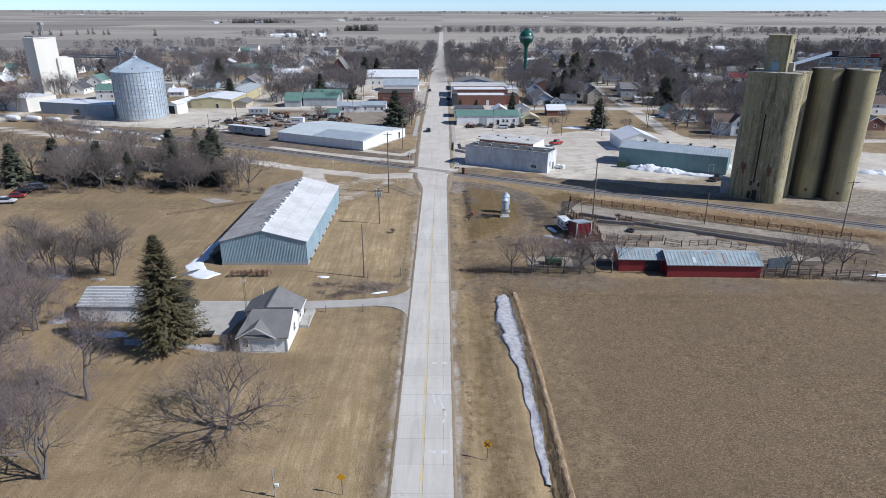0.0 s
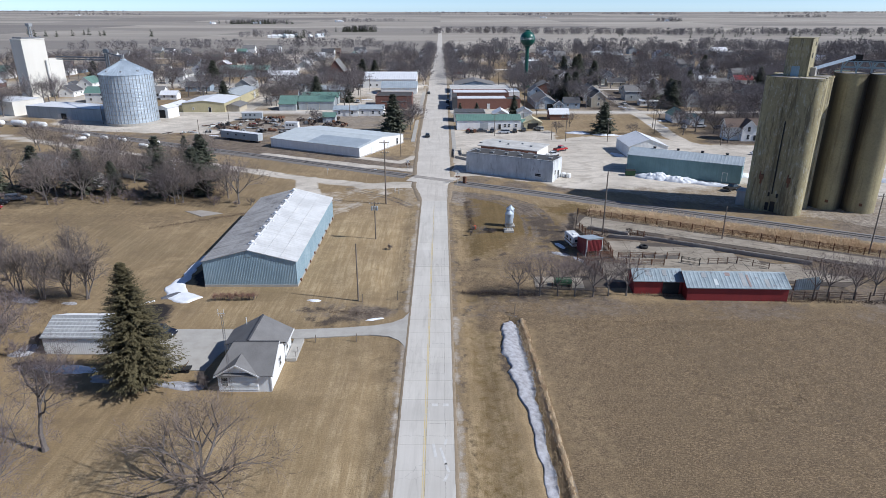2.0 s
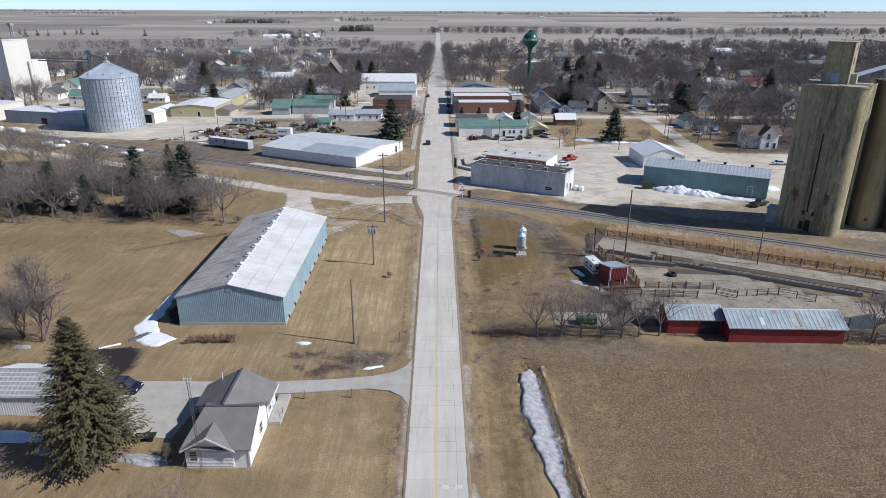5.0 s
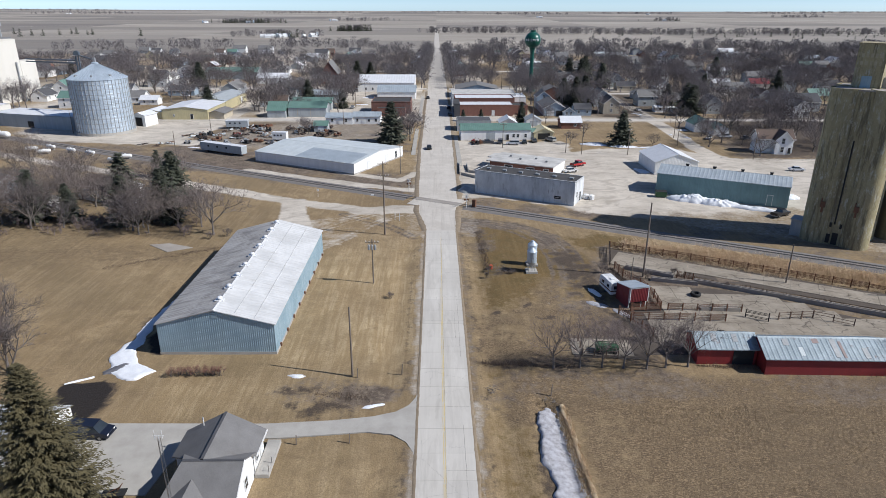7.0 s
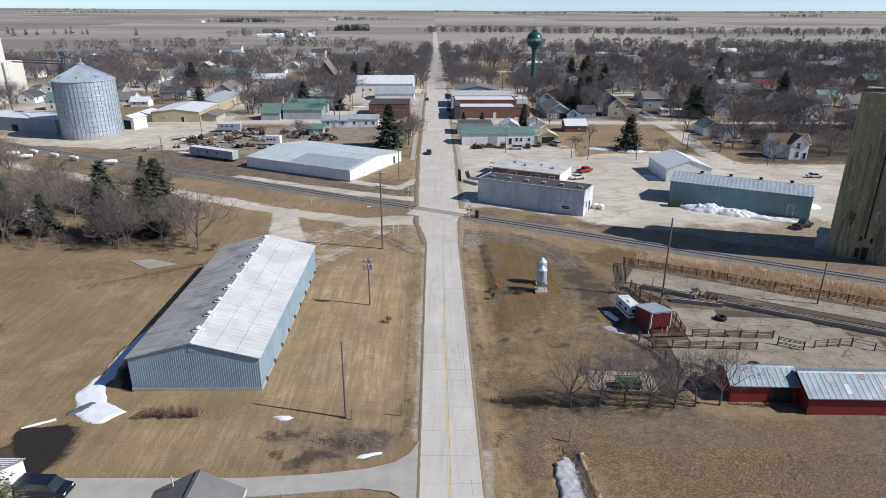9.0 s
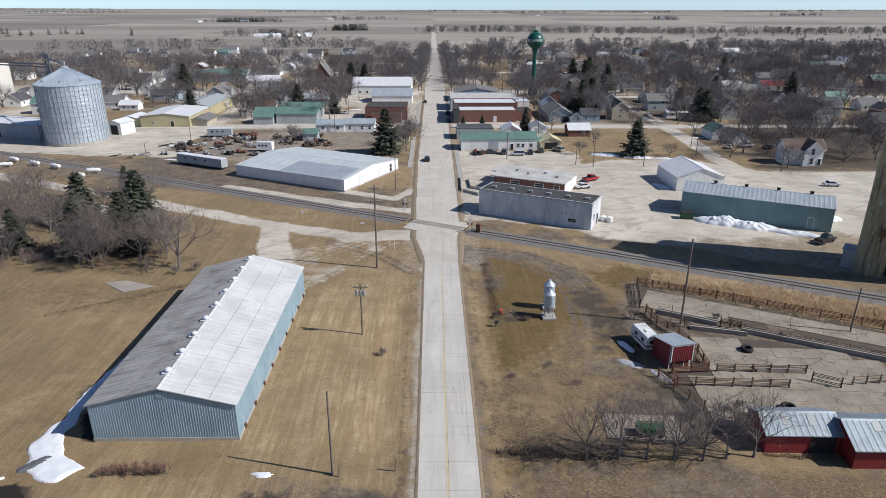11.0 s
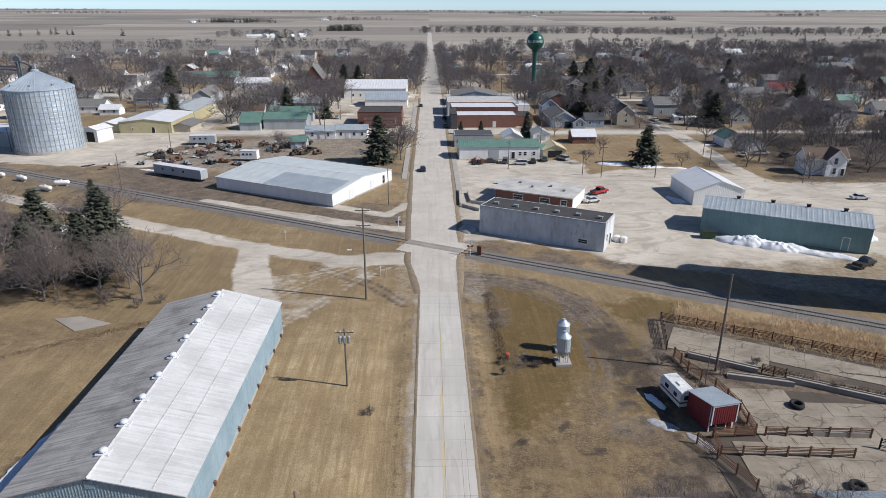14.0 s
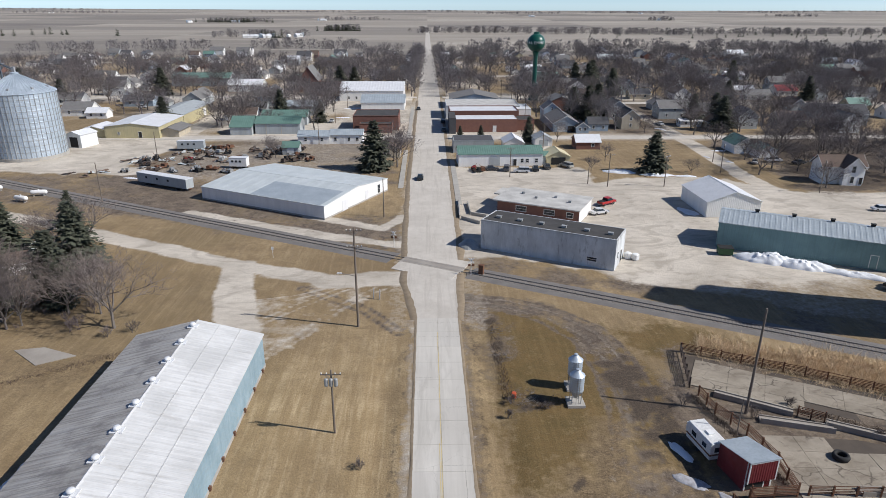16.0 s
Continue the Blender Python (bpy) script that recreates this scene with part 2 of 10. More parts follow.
def ground_material():
    """Dead lawn, stubble, gravel and mud, laid out by the sheet's cover weights; beyond the town, fields of several browns."""
    k = Nodes("ground")
    big, mid, fine = k.noise(0.035, 5, 0.6), k.noise(0.28, 6, 0.62), k.noise(4.5, 4, 0.65)
    cov = k.n("ShaderNodeAttribute")
    cov.attribute_name = "cover"
    sep = k.n("ShaderNodeSeparateColor")
    k.l(cov.outputs["Color"], sep.inputs[0])
    cov2 = k.n("ShaderNodeAttribute")
    cov2.attribute_name = "cover_two"
    sep2 = k.n("ShaderNodeSeparateColor")
    k.l(cov2.outputs["Color"], sep2.inputs[0])
    lawn = k.mix(k.ramp(mid, 0.36, 0.62), (0.375, 0.277, 0.152), (0.262, 0.186, 0.098))
    lawn = k.mix(k.ramp(big, 0.40, 0.60, 0, 0.8), lawn, (0.228, 0.159, 0.08))
    lawn = k.mix(k.ramp(k.noise(0.018, 4, 0.6, dist=1.0), 0.46, 0.60, 0, 0.55), lawn, (0.188, 0.138, 0.07))
    mow = k.noise(1.3, 3, 0.6, stretch=(1, 0.07, 1), dist=0.6)
    lawn = k.mix(k.ramp(mow, 0.45, 0.70, 0, 0.38), lawn, (0.42, 0.32, 0.19))
    lawn = k.mix(k.ramp(k.noise(0.85, 7, 0.78), 0.52, 0.64, 0, 0.5), lawn, (0.19, 0.133, 0.075))
    lawn = k.mix(k.ramp(k.noise(0.11, 5, 0.7, dist=1.5), 0.55, 0.68, 0, 0.6), lawn, (0.175, 0.12, 0.066))
    lawn = k.mix(k.ramp(k.noise(0.4, 6, 0.75, stretch=(1, 0.1, 1), dist=0.8), 0.52, 0.64, 0, 0.35), lawn, (0.18, 0.128, 0.07))
    lawn = k.mix(k.ramp(fine, 0.42, 0.64, 0, 0.45), lawn, (0.145, 0.10, 0.053))
    green = k.mix(k.ramp(mid, 0.3, 0.7), (0.112, 0.078, 0.024), (0.168, 0.104, 0.036))
    green = k.mix(k.ramp(mow, 0.42, 0.66, 0, 0.4), green, (0.22, 0.148, 0.06))
    green = k.mix(k.ramp(fine, 0.45, 0.68, 0, 0.4), green, (0.07, 0.052, 0.02))
    stub = k.mix(k.ramp(k.noise(0.5, 6, 0.75), 0.36, 0.62), (0.18, 0.124, 0.066), (0.114, 0.077, 0.042))
    stub = k.mix(k.ramp(k.noise(5.5, 4, 0.7, stretch=(0.5, 1, 1)), 0.50, 0.58, 0, 0.75), stub, (0.35, 0.252, 0.143))
    stub = k.mix(k.ramp(k.noise(0.02, 4, 0.6), 0.4, 0.6, 0, 0.4), stub, (0.175, 0.125, 0.067))
    stub = k.mix(k.ramp(k.noise(0.16, 5, 0.7, stretch=(0.35, 1, 1)), 0.5, 0.66, 0, 0.5), stub, (0.15, 0.108, 0.062))
    stub = k.mix(k.ramp(k.noise(7.5, 3, 0.65, stretch=(0.6, 1.1, 1)), 0.51, 0.59, 0, 0.65), stub, (0.08, 0.056, 0.033))
    gravel = k.mix(k.ramp(k.noise(0.07, 6, 0.7), 0.38, 0.62), (0.62, 0.56, 0.475), (0.46, 0.41, 0.34))
    gravel = k.mix(k.ramp(k.noise(0.13, 5, 0.6, stretch=(0.5, 1, 1), dist=2.5), 0.50, 0.62, 0, 0.5), gravel, (0.30, 0.26, 0.21))
    gravel = k.mix(k.ramp(k.noise(1.6, 4, 0.7, stretch=(0.15, 1, 1), dist=0.8), 0.52, 0.68, 0, 0.35), gravel, (0.29, 0.25, 0.20))
    gravel = k.mix(k.ramp(k.noise(0.35, 6, 0.75, stretch=(1, 0.4, 1), dist=2.0), 0.60, 0.68, 0, 0.3), gravel, (0.26, 0.22, 0.175))
    gravel = k.mix(k.ramp(fine, 0.45, 0.75, 0, 0.22), gravel, (0.22, 0.195, 0.16))
    mud = k.mix(k.ramp(mid, 0.38, 0.62), (0.19, 0.148, 0.108), (0.10, 0.076, 0.056))
    mud = k.mix(k.ramp(k.noise(1.8, 5, 0.7), 0.5, 0.66, 0, 0.7), mud, (0.27, 0.215, 0.16))
    mud = k.mix(k.ramp(k.noise(0.75, 7, 0.78), 0.51, 0.60, 0, 0.7), mud, (0.07, 0.05, 0.036))
    soil = k.mix(k.ramp(fine, 0.3, 0.7), (0.047, 0.034, 0.024), (0.088, 0.064, 0.043))
    soil = k.mix(k.ramp(k.noise(2.2, 6, 0.75), 0.52, 0.64, 0, 0.6), soil, (0.138, 0.10, 0.067))
    cov3 = k.n("ShaderNodeAttribute")
    cov3.attribute_name = "cover_three"
    sep3 = k.n("ShaderNodeSeparateColor")
    k.l(cov3.outputs["Color"], sep3.inputs[0])
    comb = k.noise(0.55, 6, 0.75, stretch=(1, 0.05, 1), dist=0.7)
    gold = k.mix(k.ramp(mow, 0.42, 0.60), (0.36, 0.258, 0.135), (0.52, 0.40, 0.235))
    gold = k.mix(k.ramp(comb, 0.50, 0.62, 0, 0.55), gold, (0.235, 0.165, 0.084))
    gold = k.mix(k.ramp(mid, 0.42, 0.62, 0, 0.7), gold, (0.30, 0.215, 0.11))
    gold = k.mix(k.ramp(fine, 0.42, 0.66, 0, 0.4), gold, (0.19, 0.135, 0.07))
    gold = k.mix(k.ramp(k.noise(0.5, 6, 0.75), 0.56, 0.68, 0, 0.6), gold, (0.17, 0.12, 0.065))
    c = lawn
    fray = k.math("MULTIPLY", k.math("SUBTRACT", k.noise(0.9, 7, 0.72), 0.5), 1.7)
    c = k.mix(k.ramp(k.math("ADD", sep3.outputs["Red"], k.math("MULTIPLY", fray, 0.4)), 0.1, 0.8), c, gold)
    for fac, other in ((sep2.outputs["Red"], green), (sep.outputs["Blue"], stub), (sep.outputs["Green"], mud), (sep.outputs["Red"], gravel), (sep2.outputs["Green"], soil)):
        rough = k.math("MULTIPLY", fray, 0.5 if other is gravel else 1.0)
        c = k.mix(k.ramp(k.math("ADD", fac, rough), 0.28, 0.72), c, other)
    # near-black tone for wet soil and for shade painted beside the shed
    wet_shade = k.mix(k.ramp(fine, 0.35, 0.65), (0.011, 0.008, 0.007), (0.022, 0.016, 0.013))
    c = k.mix(k.ramp(k.math("ADD", sep3.outputs["Green"], k.math("MULTIPLY", fray, 0.5)), 0.35, 0.65), c, wet_shade)
    # fields beyond the town: strips that run with the section lines
    xyz = k.n("ShaderNodeSeparateXYZ")
    k.l(k.pos(), xyz.inputs[0])
    cell = k.n("ShaderNodeCombineXYZ")
    k.l(k.math("FLOOR", k.math("DIVIDE", xyz.outputs[0], 410.0)), cell.inputs[0])
    k.l(k.math("FLOOR", k.math("DIVIDE", xyz.outputs[1], 205.0)), cell.inputs[1])
    wh = k.n("ShaderNodeTexWhiteNoise")
    k.l(cell.outputs[0], wh.inputs["Vector"])
    field = k.mix(wh.outputs["Value"], (0.17, 0.152, 0.135), (0.43, 0.385, 0.32))
    field = k.mix(k.ramp(k.noise(0.012, 6, 0.65, stretch=(0.4, 1, 1)), 0.35, 0.7, 0, 0.7), field, (0.23, 0.20, 0.165))
    field = k.mix(k.ramp(k.noise(0.03, 4, 0.6, stretch=(0.05, 1, 1)), 0.58, 0.66, 0, 0.6), field, (0.13, 0.112, 0.095))
    field = k.mix(k.ramp(k.noise(0.05, 4, 0.6, stretch=(0.04, 1, 1)), 0.64, 0.69, 0, 0.75), field, (0.62, 0.57, 0.47))
    c = k.mix(sep2.outputs["Blue"], c, field)
    k.bump(k.math("ADD", fine, mid), 0.6, 0.16)
    return k.done(c, 0.95)


def old_roof_material():
    """Aged galvanized roofing: dark runs down the slope, faint lap lines, pale worn areas."""
    k = Nodes("shed_roof")
    c = k.mix(k.ramp(k.noise(0.25, 5, 0.6), 0.38, 0.62), (0.63, 0.63, 0.62), (0.52, 0.52, 0.51))
    c = k.mix(k.ramp(k.noise(2.6, 5, 0.7, stretch=(0.05, 1, 0.05)), 0.48, 0.66, 0, 0.32), c, (0.36, 0.355, 0.345))
    c = k.mix(k.ramp(k.noise(0.8, 6, 0.75, stretch=(0.2, 1, 0.2)), 0.56, 0.68, 0, 0.4), c, (0.36, 0.34, 0.31))
    k.bump(k.noise(9, 3), 0.05, 0.01)
    return k.done(c, 0.65)


def west_roof_material():
    """The west slope of the old roof: a darker grey galvanized tone, black runs down every rib."""
    k = Nodes("west_roof")
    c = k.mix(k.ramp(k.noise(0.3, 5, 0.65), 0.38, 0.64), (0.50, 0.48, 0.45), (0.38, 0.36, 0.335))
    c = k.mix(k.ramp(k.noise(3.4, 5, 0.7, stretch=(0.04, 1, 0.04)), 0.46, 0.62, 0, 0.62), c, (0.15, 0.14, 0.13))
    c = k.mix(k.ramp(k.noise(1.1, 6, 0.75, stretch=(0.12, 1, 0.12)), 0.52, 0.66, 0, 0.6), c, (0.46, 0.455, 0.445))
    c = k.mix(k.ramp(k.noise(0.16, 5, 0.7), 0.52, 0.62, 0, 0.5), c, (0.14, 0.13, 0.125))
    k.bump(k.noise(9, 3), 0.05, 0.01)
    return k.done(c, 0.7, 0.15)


def silo_material(name="ochre_silo", flaked=0.7, soot_shade_at=None):
    """Old ochre paint on slip-formed concrete: soot runs, lift lines and flaked pale patches; a given joint also gets
    soot and painted-in shade.
    """
    k = Nodes(name)
    c = k.mix(k.ramp(k.noise(0.12, 5, 0.6), 0.38, 0.62), (0.385, 0.335, 0.185), (0.30, 0.26, 0.15))
    c = k.mix(k.ramp(k.noise(0.55, 6, 0.7, stretch=(1, 1, 0.05)), 0.53, 0.70, 0, 0.65), c, (0.115, 0.092, 0.055))
    c = k.mix(k.ramp(k.noise(0.42, 7, 0.75, stretch=(1, 1, 0.28)), 0.585, 0.62, 0, flaked), c, (0.42, 0.39, 0.30))
    if flaked > 0.5:
        c = k.mix(k.ramp(k.noise(1.5, 7, 0.8, stretch=(1, 1, 0.3)), 0.55, 0.575, 0, 0.8), c, (0.47, 0.45, 0.36))
        c = k.mix(k.ramp(k.noise(0.9, 6, 0.75, stretch=(1, 1, 0.1)), 0.50, 0.60, 0, 0.8), c, (0.10, 0.085, 0.052))
    c = k.mix(k.ramp(k.noise(2.2, 5, 0.7), 0.42, 0.7, 0, 0.4), c, (0.17, 0.14, 0.08))
    if soot_shade_at is not None:
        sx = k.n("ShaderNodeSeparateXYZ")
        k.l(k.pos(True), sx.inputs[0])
        off = k.math("ABSOLUTE", k.math("SUBTRACT", sx.outputs[0], soot_shade_at))
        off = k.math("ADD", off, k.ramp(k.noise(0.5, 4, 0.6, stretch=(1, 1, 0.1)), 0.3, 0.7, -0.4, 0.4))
        # joint band: soot plus the cleft's shade, painted into the colour
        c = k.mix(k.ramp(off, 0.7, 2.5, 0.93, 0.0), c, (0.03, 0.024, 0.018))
        # the first silo's unlit left side, painted on as a dark tone
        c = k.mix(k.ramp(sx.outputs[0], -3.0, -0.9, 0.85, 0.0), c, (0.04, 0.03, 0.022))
    k.bump(k.noise(5, 4), 0.2, 0.03)
    return k.done(c, 0.88)


def street_material():
    """Worn main street: pale chip seal with gravel drifts, dark wheel lanes and patches."""
    k = Nodes("street")
    c = k.mix(k.ramp(k.noise(0.14, 6, 0.7), 0.36, 0.64), (0.56, 0.52, 0.46), (0.45, 0.412, 0.36))
    c = k.mix(k.ramp(k.noise(0.9, 6, 0.7, stretch=(1, 0.05, 1), dist=0.6), 0.50, 0.66, 0, 0.55), c, (0.36, 0.325, 0.28))
    c = k.mix(k.ramp(k.noise(0.4, 6, 0.75), 0.56, 0.64, 0, 0.45), c, (0.40, 0.36, 0.30))
    c = k.mix(k.ramp(k.noise(6, 4), 0.42, 0.72, 0, 0.35), c, (0.62, 0.585, 0.53))
    k.bump(k.noise(12, 3), 0.25, 0.015)
    return k.done(c, 0.93)


def lot_material():
    """Feedlot concrete: worn pale, with dung stains, dark broken cracks and dirt in patches."""
    k = Nodes("lot_concrete")
    c = k.mix(k.ramp(k.noise(0.25, 5, 0.65), 0.38, 0.64), (0.335, 0.292, 0.232), (0.24, 0.205, 0.158))
    c = k.mix(k.ramp(k.noise(0.8, 6, 0.75, stretch=(0.5, 1, 1), dist=0.8), 0.52, 0.64, 0, 0.6), c, (0.16, 0.128, 0.095))
    v = k.n("ShaderNodeTexVoronoi")
    v.feature = "DISTANCE_TO_EDGE"
    v.inputs["Scale"].default_value = 0.3
    mp = k.n("ShaderNodeVectorMath", op="ADD")
    k.l(k.pos(), mp.inputs[0])
    nz = k.n("ShaderNodeTexNoise")
    nz.inputs["Scale"].default_value = 0.7
    k.l(k.pos(), nz.inputs["Vector"])
    k.l(nz.outputs["Color"], mp.inputs[1])
    k.l(mp.outputs[0], v.inputs["Vector"])
    crack = k.math("MULTIPLY", k.ramp(v.outputs["Distance"], 0.0, 0.035, 0.85, 0.0), k.ramp(k.noise(0.3, 3), 0.48, 0.56))
    c = k.mix(crack, c, (0.07, 0.055, 0.042))
    r = k.n("ShaderNodeObjectInfo").outputs["Random"]
    c = k.mix(1.0, c, k.mix(r, (0.92,) * 3, (1.05,) * 3), "MULTIPLY")
    k.bump(k.noise(3, 4), 0.3, 0.03)
    return k.done(c, 0.92)


def road_material():
    """Old pale concrete pavement: tar seams, worn wheel lanes, small cracks, slab to slab changes."""
    k = Nodes("road_concrete")
    c = k.mix(k.ramp(k.noise(0.12, 5), 0.35, 0.65), (0.57, 0.54, 0.49), (0.50, 0.472, 0.425))
    c = k.mix(k.ramp(k.noise(1.3, 5, 0.65, stretch=(1, 0.04, 1)), 0.45, 0.75, 0, 0.45), c, (0.40, 0.375, 0.335))
    c = k.mix(k.ramp(k.noise(7, 4), 0.4, 0.75, 0, 0.4), c, (0.50, 0.475, 0.43))
    c = k.mix(k.ramp(k.noise(0.55, 6, 0.7, stretch=(1, 0.12, 1), dist=0.8), 0.52, 0.66, 0, 0.5), c, (0.37, 0.345, 0.305))
    c = k.mix(k.ramp(k.noise(0.25, 5, 0.7, stretch=(1.6, 0.2, 1)), 0.56, 0.68, 0, 0.5), c, (0.64, 0.61, 0.56))
    r = k.n("ShaderNodeObjectInfo").outputs["Random"]
    c = k.mix(1.0, c, k.mix(r, (0.96, 0.96, 0.96), (1.03, 1.03, 1.02)), "MULTIPLY")
    v = k.n("ShaderNodeTexVoronoi")
    v.feature = "DISTANCE_TO_EDGE"
    v.inputs["Scale"].default_value = 0.16
    mp = k.n("ShaderNodeVectorMath", op="ADD")
    k.l(k.pos(), mp.inputs[0])
    nz = k.n("ShaderNodeTexNoise")
    nz.inputs["Scale"].default_value = 0.9
    k.l(k.pos(), nz.inputs["Vector"])
    k.l(nz.outputs["Color"], mp.inputs[1])
    k.l(mp.outputs[0], v.inputs["Vector"])
    crack = k.math("MULTIPLY", k.ramp(v.outputs["Distance"], 0.0, 0.004, 0.45, 0.0), k.ramp(k.noise(0.07, 2), 0.5, 0.6))
    c = k.mix(crack, c, (0.10, 0.09, 0.08))
    k.bump(k.noise(20, 3), 0.15, 0.01)
    return k.done(c, 0.9)


M["patched_roof"] = plain("patched_roof", (0.56, 0.55, 0.52), (0.30, 0.29, 0.275), 0.35, 0.95, fine=3)
M["lot_concrete"] = lot_material()
M["lot_mud"] = plain("lot_mud", (0.10, 0.08, 0.062), (0.065, 0.052, 0.042), 0.5, 0.95)
M["red_sheet"] = panel_metal("red_sheet", (0.24, 0.035, 0.038), (0.18, 0.03, 0.033), 0, 0.5, 0.1)
M["wagon_green"] = plain("wagon_green", (0.03, 0.10, 0.04), (0.02, 0.06, 0.03), 1.5, 0.6)
M["faded_paint"] = plain("faded_paint", (0.42, 0.37, 0.25), (0.33, 0.28, 0.17), 1.5, 0.9)
M["shed_roof"] = old_roof_material()
M["west_roof"] = west_roof_material()
M["ochre_silo"] = silo_material()
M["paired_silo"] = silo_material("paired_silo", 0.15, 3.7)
M["ground"] = ground_material()
M["road"] = road_material()
M["joint"] = plain("joint", (0.27, 0.25, 0.225), None, 2, 0.95)
M["dark_seam"] = plain("dark_seam", (0.13, 0.12, 0.105), (0.21, 0.19, 0.17), 1.0, 0.95)
M["shoulder"] = plain("shoulder", (0.285, 0.225, 0.155), (0.18, 0.136, 0.088), 0.9, 0.95, fine=5, bump=0.5)
M["street"] = street_material()


# ---- mesh helpers ----
class Geo:
    """Collects corners and faces of one mesh."""

    def __init__(self):
        self.v, self.f = [], []

    def add(self, verts, faces, m=None):
        k = len(self.v)
        self.v += [tuple(m @ Vector(p)) for p in verts] if m else [tuple(p) for p in verts]
        self.f += [tuple(k + i for i in f) for f in faces]
        return self

    def box(self, c, s, rz=0.0, m=None):
        x, y, z = (a / 2 for a in s)
        pts = [(-x, -y, -z), (x, -y, -z), (x, y, -z), (-x, y, -z), (-x, -y, z), (x, -y, z), (x, y, z), (-x, y, z)]
        t = (m or Matrix()) @ pose(*c, 0, 0, rz)
        return self.add(pts, [(0, 3, 2, 1), (4, 5, 6, 7), (0, 1, 5, 4), (1, 2, 6, 5), (2, 3, 7, 6), (3, 0, 4, 7)], t)

    def prism(self, pts, z0, z1):
        n = len(pts)
        self.add([(x, y, z0) for x, y in pts] + [(x, y, z1) for x, y in pts],
                 [tuple(range(n - 1, -1, -1)), tuple(range(n, 2 * n))] + [(i, (i + 1) % n, n + (i + 1) % n, n + i) for i in range(n)])
        return self

    def along(self, section, a, b, axis="x"):
        """A cross-section, (across, up) pairs, drawn from a to b along x or y."""
        n = len(section)
        at = (lambda s, p: (s, p[0], p[1])) if axis == "x" else (lambda s, p: (p[0], s, p[1]))
        return self.add([at(a, p) for p in section] + [at(b, p) for p in section],
                        [tuple(range(n)), tuple(range(2 * n - 1, n - 1, -1))] + [(i, n + i, n + (i + 1) % n, (i + 1) % n) for i in range(n)])

    def lathe(self, x, y, rings, n=24, cap=True, start=0.0):
        """Rings of (radius, height) round an upright axis."""
        k = len(self.v)
        for r, z in rings:
            self.v += [(x + r * math.cos(start + 2 * math.pi * i / n), y + r * math.sin(start + 2 * math.pi * i / n), z) for i in range(n)]
        for j in range(len(rings) - 1):
            self.f += [(k + j * n + i, k + j * n + (i + 1) % n, k + (j + 1) * n + (i + 1) % n, k + (j + 1) * n + i) for i in range(n)]
        if cap:
            self.f += [tuple(k + i for i in range(n - 1, -1, -1)), tuple(k + (len(rings) - 1) * n + i for i in range(n))]
        return self

    def tube(self, p, q, r0, r1=None, n=6):
        p, q = Vector(p), Vector(q)
        r1 = r0 if r1 is None else r1
        d = (q - p).normalized()
        u = d.orthogonal().normalized()
        w = d.cross(u)
        k = len(self.v)
        for c, r in ((p, r0), (q, r1)):
            self.v += [tuple(c + r * (math.cos(a) * u + math.sin(a) * w)) for a in (2 * math.pi * i / n for i in range(n))]
        self.f += [(k + i, k + (i + 1) % n, k + n + (i + 1) % n, k + n + i) for i in range(n)]
        self.f += [tuple(k + i for i in range(n - 1, -1, -1)), tuple(k + n + i for i in range(n))]
        return self

    def data(self, name, smooth=False):
        me = bpy.data.meshes.new(name)
        me.from_pydata(self.v, [], self.f)
        if smooth:
            me.polygons.foreach_set("use_smooth", [True] * len(self.f))
        me.update()
        return me


def part(name, geo, material, parent, label="", smooth=False):
    """One mesh of its own under a thing or a part, in the thing's own axes."""
    me = geo if isinstance(geo, bpy.types.Mesh) else geo.data(name, smooth)
    if not me.materials:
        me.materials.append(material)
    ob = new(name, me)
    ob.parent = parent
    return tagged(ob, label)


def thing(name, m, label, category, group="", kind=""):
    ob = new(name)
    ob.empty_display_size = 0.3
    ob.matrix_world = m
    return tagged(ob, label, category, group, kind)


def solid(name, geo, material, label, category="", group="", kind="", smooth=False, m=None):
    """A thing that is one mesh."""
    me = geo if isinstance(geo, bpy.types.Mesh) else geo.data(name, smooth)
    if not me.materials:
        me.materials.append(material)
    ob = new(name, me)
    if m is not None:
        ob.matrix_world = m
    return tagged(ob, label, category, group, kind)


# side streets: y, from x, to x
STREETS = [(325, -293, -7), (325, 7, 293), (440, -293, -7), (440, 7, 100), (418, 100, 300), (555, -293, -7), (555, 7, 293), (670, -293, -7), (670, 7, 293)]


def rail_y(x):
    """The railway's line."""
    return 195.0 - 0.523 * x


RAIL_TURN = -27.6
U, N = Vector((0.886, -0.463, 0)), Vector((0.463, 0.886, 0))


# ---- ground, one sheet to the horizon ----
def spread(lo, hi, step, far_lo, far_hi):
    inner = list(np.arange(lo, hi + step / 2, step))
    out, s, x = [], step, hi
    while x < far_hi:
        s *= 1.17
        x += s
        out.append(min(x, far_hi))
    back, s, x = [], step, lo
    while x > far_lo:
        s *= 1.17
        x -= s
        back.append(max(x, far_lo))
    return np.array(back[::-1] + inner + out)


def finer(lo, hi, s):
    """Extra lines between lo and hi, where the camera passes lowest over worn turf."""
    mid = (s[1:] + s[:-1]) / 2
    return np.sort(np.concatenate([s, mid[(mid > lo) & (mid < hi)]]))


